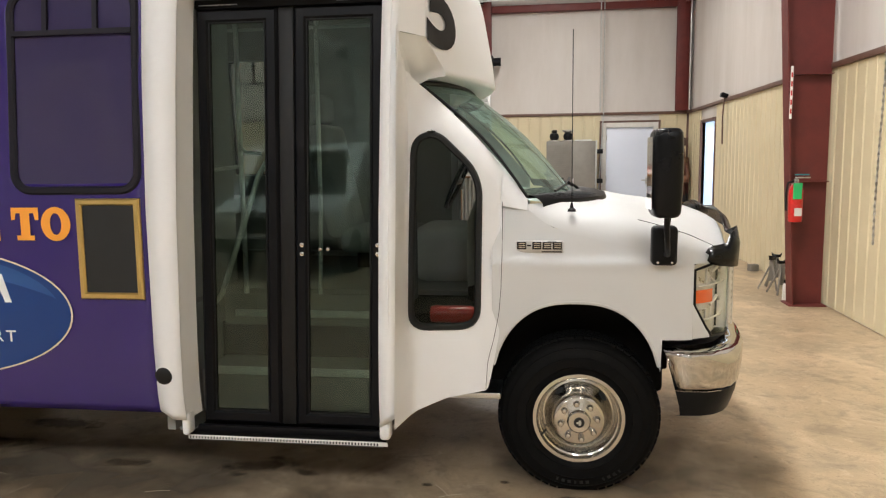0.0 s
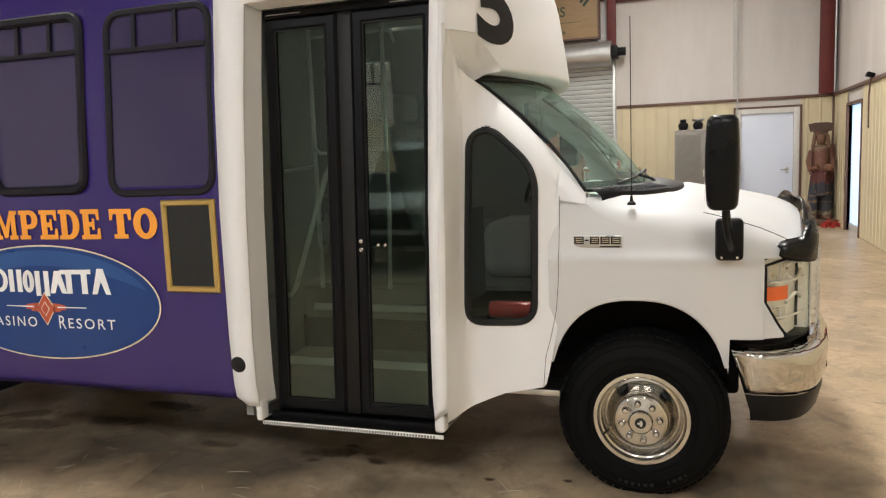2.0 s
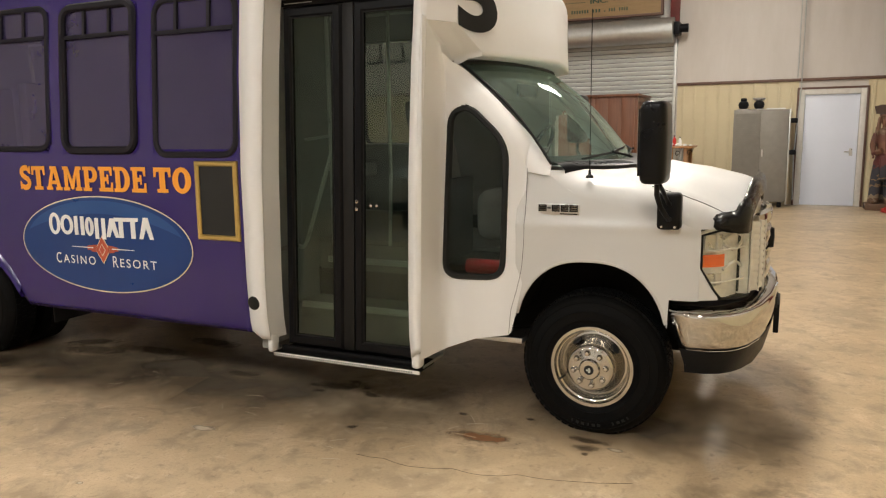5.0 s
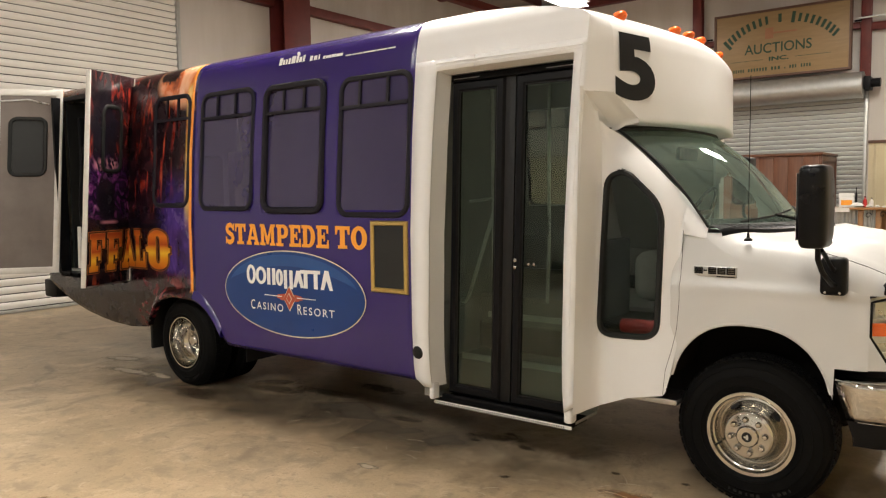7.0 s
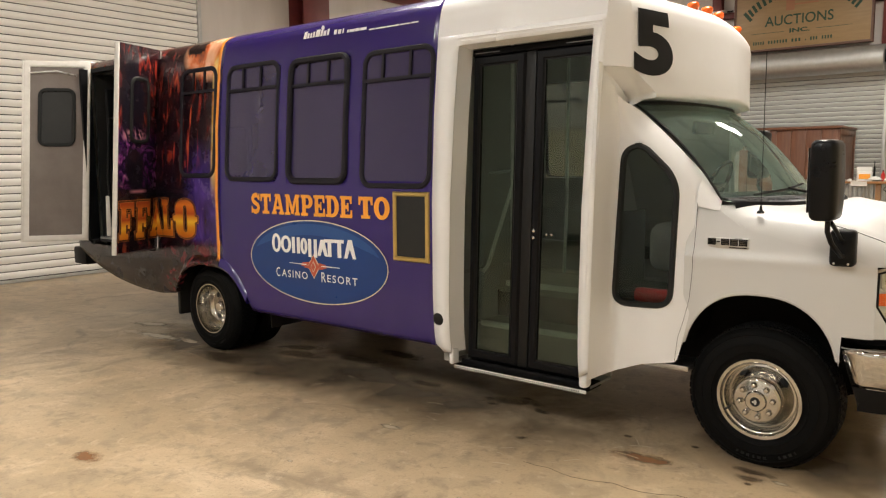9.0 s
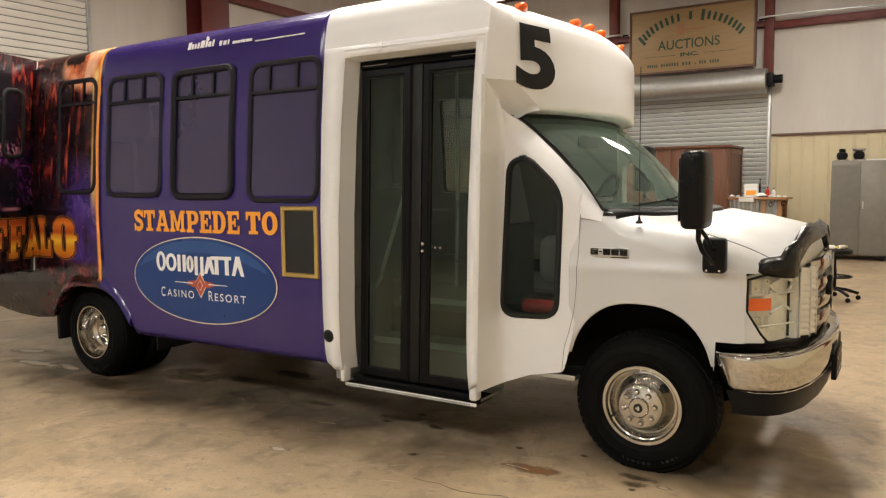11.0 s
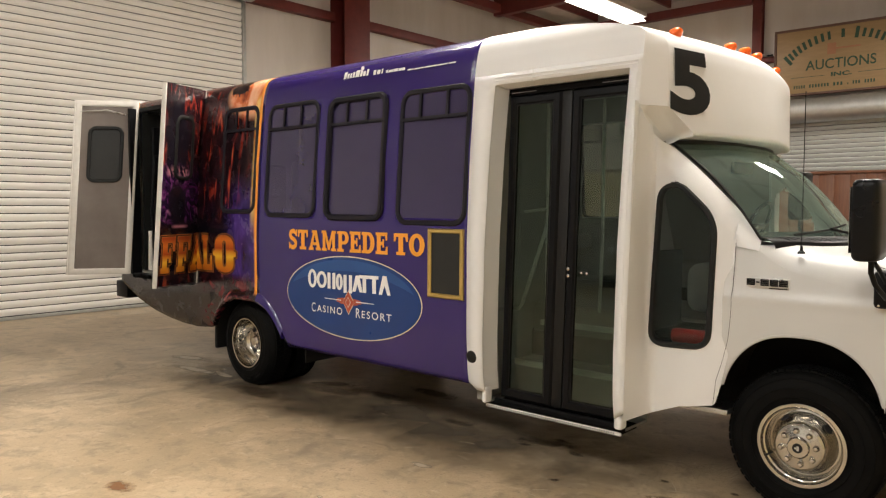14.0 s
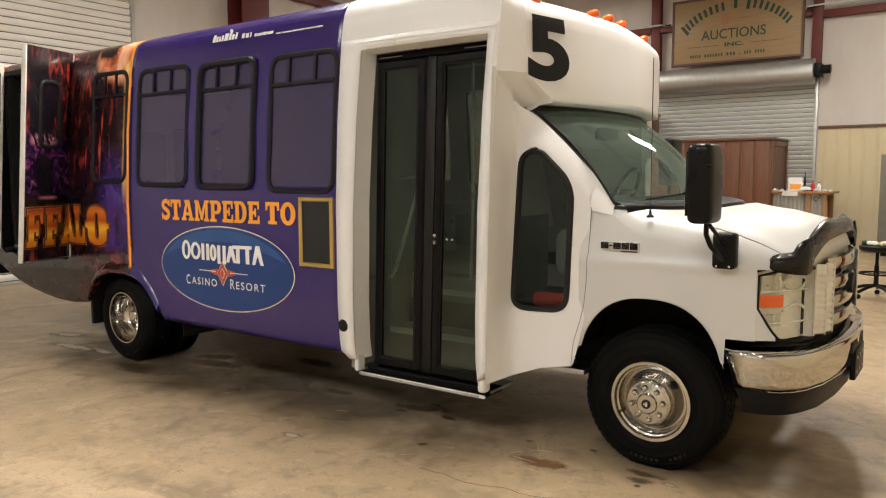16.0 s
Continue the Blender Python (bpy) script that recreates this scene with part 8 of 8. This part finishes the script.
# jack stands by the column
def jack_stand(x, y, a, tilt=0):
    t = thing("jack_stand", "grey steel jack stand on the floor by the wall", "jack stand", pose(x, y, 0.0, 0, tilt, a), "jack stands by the wall")
    part("column", B(-0.025, 0.025, -0.025, 0.025, 0.10, 0.34, 0.004), LOCKER, t)
    part("saddle", prism(bmesh.new(), [(-0.06, 0.40), (-0.045, 0.345), (0.045, 0.345), (0.06, 0.40), (0.03, 0.375), (-0.03, 0.375)], lambda u, v, d: (u, d, v), -0.02, 0.02), BLACKMETAL, t)
    for sx in (-1, 1):
        for sy in (-1, 1):
            part("leg", tube(bmesh.new(), [(sx * 0.02, sy * 0.02, 0.27), (sx * 0.11, sy * 0.11, 0.006)], 0.011, 6), LOCKER, t)
    part("handle", tube(bmesh.new(), [(0.026, 0, 0.28), (0.08, 0, 0.27)], 0.007, 6), BLACKMETAL, t)
    return t


jack_stand(2.46, 5.72, 15)
jack_stand(2.44, 6.02, 50)
jack_stand(2.56, 6.28, -20)
cn = thing("spray_can", "small white spray can standing on the floor", "can", pose(2.40, 5.36, 0))
part("body", lathe(bmesh.new(), [(0.001, 0), (0.033, 0.0), (0.033, 0.16), (0.02, 0.18)], 16, "z"), OFFWHITE, cn)
part("cap", lathe(bmesh.new(), [(0.024, 0.18), (0.024, 0.215), (0.001, 0.217)], 12, "z"), PLASTIC, cn)
o = solo("brick_block", B(-0.06, 0.06, -0.045, 0.045, 0, 0.09, 0.006), LOCKER, "small grey block lying on the floor by the wall", "block")
o.matrix_world = pose(2.60, 7.45, 0, 0, 0, 20)

# hanging chain at the column's side
hc = thing("hanging_chain", "thin steel hoist chain hanging in a loop", "chain", pose(2.58, 3.66, 0))
lm = lathe(bmesh.new(), [(0.014 + 0.0035 * math.cos(a), 0.0035 * math.sin(a)) for a in [2 * math.pi * k / 6 for k in range(7)]], 12, "y")
bmesh.ops.scale(lm, vec=(0.7, 1, 1.35), verts=lm.verts[:])
lme = mesh_of("link", lm)
lme.materials.append(STEEL)
for k in range(165):
    z = 5.9 - 0.031 * k
    o = new("link", lme)
    o.parent, o.matrix_local = hc, pose(0.012 * math.sin(k * 0.07), 0, z, 0, 0, 90 * (k % 2))

# cables, conduits
solo("hanging_cable", tube(bmesh.new(), [(EX - 0.07, 9.70, 2.50), (EX - 0.09, 9.71, 2.2), (EX - 0.085, 9.72, 1.92), (EX - 0.08, 9.73, 1.74)], 0.012), BROWNTRIM, "short brown cable hanging on the wall", "cable")
o = solo("cable_hook", B(-0.06, 0.05, -0.07, 0.07, -0.02, 0.05, 0.015), BLACKMETAL, "black hook on the brown trim", "hook")
o.matrix_world = pose(EX - 0.08, 9.70, 2.50, 0, 20, 0)
for k, (x, z0_, z1_) in enumerate(((0.90, 2.48, CEIL), (0.97, 2.30, CEIL))):
    solo("conduit", tube(bmesh.new(), [(x, NY - 0.19, z0_), (x, NY - 0.19, z1_ - 0.02)], 0.012), GALV, "thin grey electrical conduit on the wall", "conduit")
solo("conduit", tube(bmesh.new(), [(0.97, NY - 0.08, 2.30), (0.90, NY - 0.1, 1.0), (0.92, NY - 0.08, 0.1)], 0.012), GALV, "thin grey conduit beside the white door", "conduit")
for k, y in enumerate((12.85, 12.75, 12.62)):
    solo("conduit", tube(bmesh.new(), [(EX - 0.06 - 0.02 * k, y, 2.48), (EX - 0.06 - 0.02 * k, y, 4.60)], 0.02 - 0.004 * k), GALV, "grey electrical conduit in the corner", "conduit")

# tall cabinet beyond the bar back
tc_ = thing("tall_cabinet", "tall dark brown wooden cabinet against the wall", "cabinet", pose(-4.95, 12.6, 0))
part("carcass", B(-0.42, 0.42, -0.30, 0.36, 0.0, 2.80, 0.006), WOOD, tc_)
part("cornice", B(-0.45, 0.45, -0.33, 0.38, 2.8005, 2.85, 0.01), WOOD, tc_)
for dx in (-0.41, 0.005):
    part("door", B(dx, dx + 0.405, -0.322, -0.3005, 0.08, 2.74, 0.004), WOOD, tc_)

# ---------------------------------------------------------------- behind the walk: only mirrored in the bus glass
shutter("rollup_door", "wide closed white roll-up door across the hall", 5.6, 3.7, 0.107, pose(1.6, SY + 0.06, 0, 0, 0, 180), SLAT, 0.25)
vn = thing("parked_van", "white service van with a dark windscreen parked in the shop", "van", pose(-4.1, -7.0, 0))
bm = bmesh.new()
prism(bm, [(0.0, 0.45), (0.0, 1.02), (-0.85, 1.18), (-1.45, 1.95), (-1.7, 2.06), (-4.6, 2.08), (-4.7, 1.9), (-4.7, 0.45)], lambda u, v, d: (d, u, v), -0.98, 0.98)
bmesh.ops.bevel(bm, geom=bm.edges[:], offset=0.06, segments=3, affect="EDGES", profile=0.5)
part("body", bm, CABWHITE, vn)
bm = bmesh.new()
sheet(bm, [[(-0.82, -0.87, 1.23), (0.82, -0.87, 1.23)], [(-0.74, -1.415, 1.915), (0.74, -1.415, 1.915)]])
part("windscreen", bm, FLAT_BLACK, vn)
part("grille", B(-0.5, 0.5, -0.01, 0.012, 0.68, 0.92, 0.01), FLAT_BLACK, vn)
for sx in (-1, 1):
    part("head_lamp", B(sx * 0.74 - 0.16, sx * 0.74 + 0.16, -0.01, 0.015, 0.70, 0.92, 0.02), REFLECTOR, vn)
    for yy in (-0.85, -3.75):
        part("wheel", lathe(bmesh.new(), [(0.001, -0.1), (0.2, -0.1), (0.34, -0.09), (0.35, 0.0), (0.34, 0.09), (0.2, 0.1), (0.001, 0.1)], 28, "x", (sx * 0.9, yy, 0.35)), TYRE, vn)
part("bumper", B(-0.96, 0.96, -0.02, 0.07, 0.40, 0.60, 0.03), PLASTIC, vn)
bn = part("front_banner", B(-0.78, 0.78, 0.013, 0.02, 0.935, 1.0), PAPER, vn)
for k in range(9):
    part("letter_bar", B(-0.72 + 0.165 * k, -0.60 + 0.165 * k, 0.0205, 0.022, 0.945, 0.99), BLACKVINYL, bn)

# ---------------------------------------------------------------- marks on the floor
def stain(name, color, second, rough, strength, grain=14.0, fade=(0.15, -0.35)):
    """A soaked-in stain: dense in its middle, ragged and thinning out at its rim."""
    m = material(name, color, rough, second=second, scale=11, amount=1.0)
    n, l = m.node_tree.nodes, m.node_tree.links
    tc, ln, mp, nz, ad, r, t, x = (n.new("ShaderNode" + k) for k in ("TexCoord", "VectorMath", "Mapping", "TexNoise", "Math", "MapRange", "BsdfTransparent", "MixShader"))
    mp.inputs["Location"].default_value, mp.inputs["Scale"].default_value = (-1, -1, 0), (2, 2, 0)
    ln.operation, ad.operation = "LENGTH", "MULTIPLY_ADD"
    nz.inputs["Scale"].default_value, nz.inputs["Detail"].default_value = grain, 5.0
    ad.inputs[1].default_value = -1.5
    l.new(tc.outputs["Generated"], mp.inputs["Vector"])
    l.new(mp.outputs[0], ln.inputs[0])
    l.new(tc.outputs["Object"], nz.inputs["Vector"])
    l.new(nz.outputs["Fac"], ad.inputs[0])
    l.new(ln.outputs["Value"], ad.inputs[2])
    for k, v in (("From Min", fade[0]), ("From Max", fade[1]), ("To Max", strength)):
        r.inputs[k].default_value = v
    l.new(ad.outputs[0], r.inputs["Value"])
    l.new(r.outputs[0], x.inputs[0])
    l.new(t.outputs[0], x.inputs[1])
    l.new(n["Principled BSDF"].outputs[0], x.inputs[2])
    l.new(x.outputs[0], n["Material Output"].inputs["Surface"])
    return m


OIL = stain("dark_oil_stain", (0.075, 0.048, 0.027), (0.13, 0.088, 0.052), 0.35, 0.55)
RUST = stain("rusty_orange_stain", (0.30, 0.125, 0.04), (0.24, 0.115, 0.05), 0.45, 0.65)
PALE = stain("pale_plaster_spot", (0.66, 0.57, 0.44), (0.60, 0.52, 0.40), 0.6, 0.8)
CRACK = material("dirt_filled_crack", (0.07, 0.05, 0.03), 0.7)
CHALK = material("pale_scratch", (0.62, 0.54, 0.42), 0.7)
rng = random.Random(11)


def floor_mark(x, y, w, h, mat, turn=0.0, z=0.0006, label="dark oil stain on the concrete floor"):
    """A flat patch lying on the floor."""
    bm = bmesh.new()
    bm.faces.new([bm.verts.new((w * 0.8 * a, h * 0.8 * b, 0)) for a, b in ((-1, -1), (1, -1), (1, 1), (-1, 1))])
    o = solo("floor_stain", bm, mat, label, "stain", kind="structure", smooth=0)
    o.matrix_world = pose(x, y, z, 0, 0, turn)
    return o


floor_mark(-2.95, -1.75, 0.16, 0.10, RUST, 8, label="faint rusty stain on the concrete floor")
floor_mark(-0.51, 0.09, 0.27, 0.10, RUST, 8, label="rusty orange stain on the concrete floor")
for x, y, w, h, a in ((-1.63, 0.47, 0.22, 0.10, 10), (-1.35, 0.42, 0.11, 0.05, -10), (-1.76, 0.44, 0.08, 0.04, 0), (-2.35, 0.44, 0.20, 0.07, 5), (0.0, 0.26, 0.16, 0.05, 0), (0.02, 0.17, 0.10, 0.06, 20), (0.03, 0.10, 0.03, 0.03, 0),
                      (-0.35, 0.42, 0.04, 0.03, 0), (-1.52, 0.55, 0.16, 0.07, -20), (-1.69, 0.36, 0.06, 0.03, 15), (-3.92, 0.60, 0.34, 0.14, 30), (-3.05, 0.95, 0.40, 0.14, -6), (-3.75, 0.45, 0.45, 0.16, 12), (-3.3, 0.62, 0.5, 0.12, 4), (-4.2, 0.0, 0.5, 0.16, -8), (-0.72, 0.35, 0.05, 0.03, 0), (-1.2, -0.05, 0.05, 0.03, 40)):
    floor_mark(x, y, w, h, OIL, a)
# grime whose wide dark patches also paint the bus's shade onto the floor
GRIME_SHADE = stain("grime_with_bus_shade", (0.12, 0.098, 0.072), (0.18, 0.14, 0.10), 0.42, 0.75, 2.2, (0.12, -0.75))
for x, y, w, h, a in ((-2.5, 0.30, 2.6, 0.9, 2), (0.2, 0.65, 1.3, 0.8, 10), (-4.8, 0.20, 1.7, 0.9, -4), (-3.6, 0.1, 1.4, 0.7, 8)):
    floor_mark(x, y, w, h, GRIME_SHADE, a, z=0.0004, label="grey grime and painted bus shade on the concrete floor")
for x, y, w, h, a in ((-5.35, 0.1, 0.5, 0.10, 8), (-4.95, 0.16, 0.30, 0.08, -5), (-5.9, 0.35, 0.35, 0.12, 20), (-1.93, -0.38, 0.12, 0.05, 10), (0.16, 0.20, 0.07, 0.03, 0), (-2.0, -1.1, 0.03, 0.02, 0), (-1.0, -0.9, 0.025, 0.02, 0)):
    floor_mark(x, y, w, h, PALE, a, label="pale plaster spot on the concrete floor")
for pts in ([(-1.0, -0.34), (-0.85, -0.33), (-0.7, -0.36), (-0.5, -0.30), (-0.35, -0.31), (-0.2, -0.24), (0.0, -0.22), (0.3, -0.12)],):
    bm = bmesh.new()
    for a, b in zip(pts, pts[1:]):
        m = ((a[0] + b[0]) / 2 + 0.01, (a[1] + b[1]) / 2 - 0.008)
        for p, q in ((a, m), (m, b)):
            tube(bm, [(p[0], p[1], 0.0), (q[0], q[1], 0.0)], 0.0016, 4)
    solo("floor_crack", bm, CRACK, "hairline crack across the concrete floor", "crack", kind="structure", smooth=0)
bm = bmesh.new()
for k in range(26):
    x, y, a, L = rng.uniform(-3.2, -0.6), rng.uniform(-0.6, 0.25), rng.uniform(-0.5, 0.9) + (1.5 if k % 3 == 0 else 0), rng.uniform(0.04, 0.16)
    c, s_ = math.cos(a) * L, math.sin(a) * L
    tube(bm, [(x, y, 0.0002), (x + c * 0.5, y + s_ * 0.5 + 0.006, 0.0002), (x + c, y + s_, 0.0002)], 0.0016, 4)
solo("floor_scratches", bm, CHALK, "pale scratches scattered on the concrete floor", "scratches", kind="stuff", smooth=0)
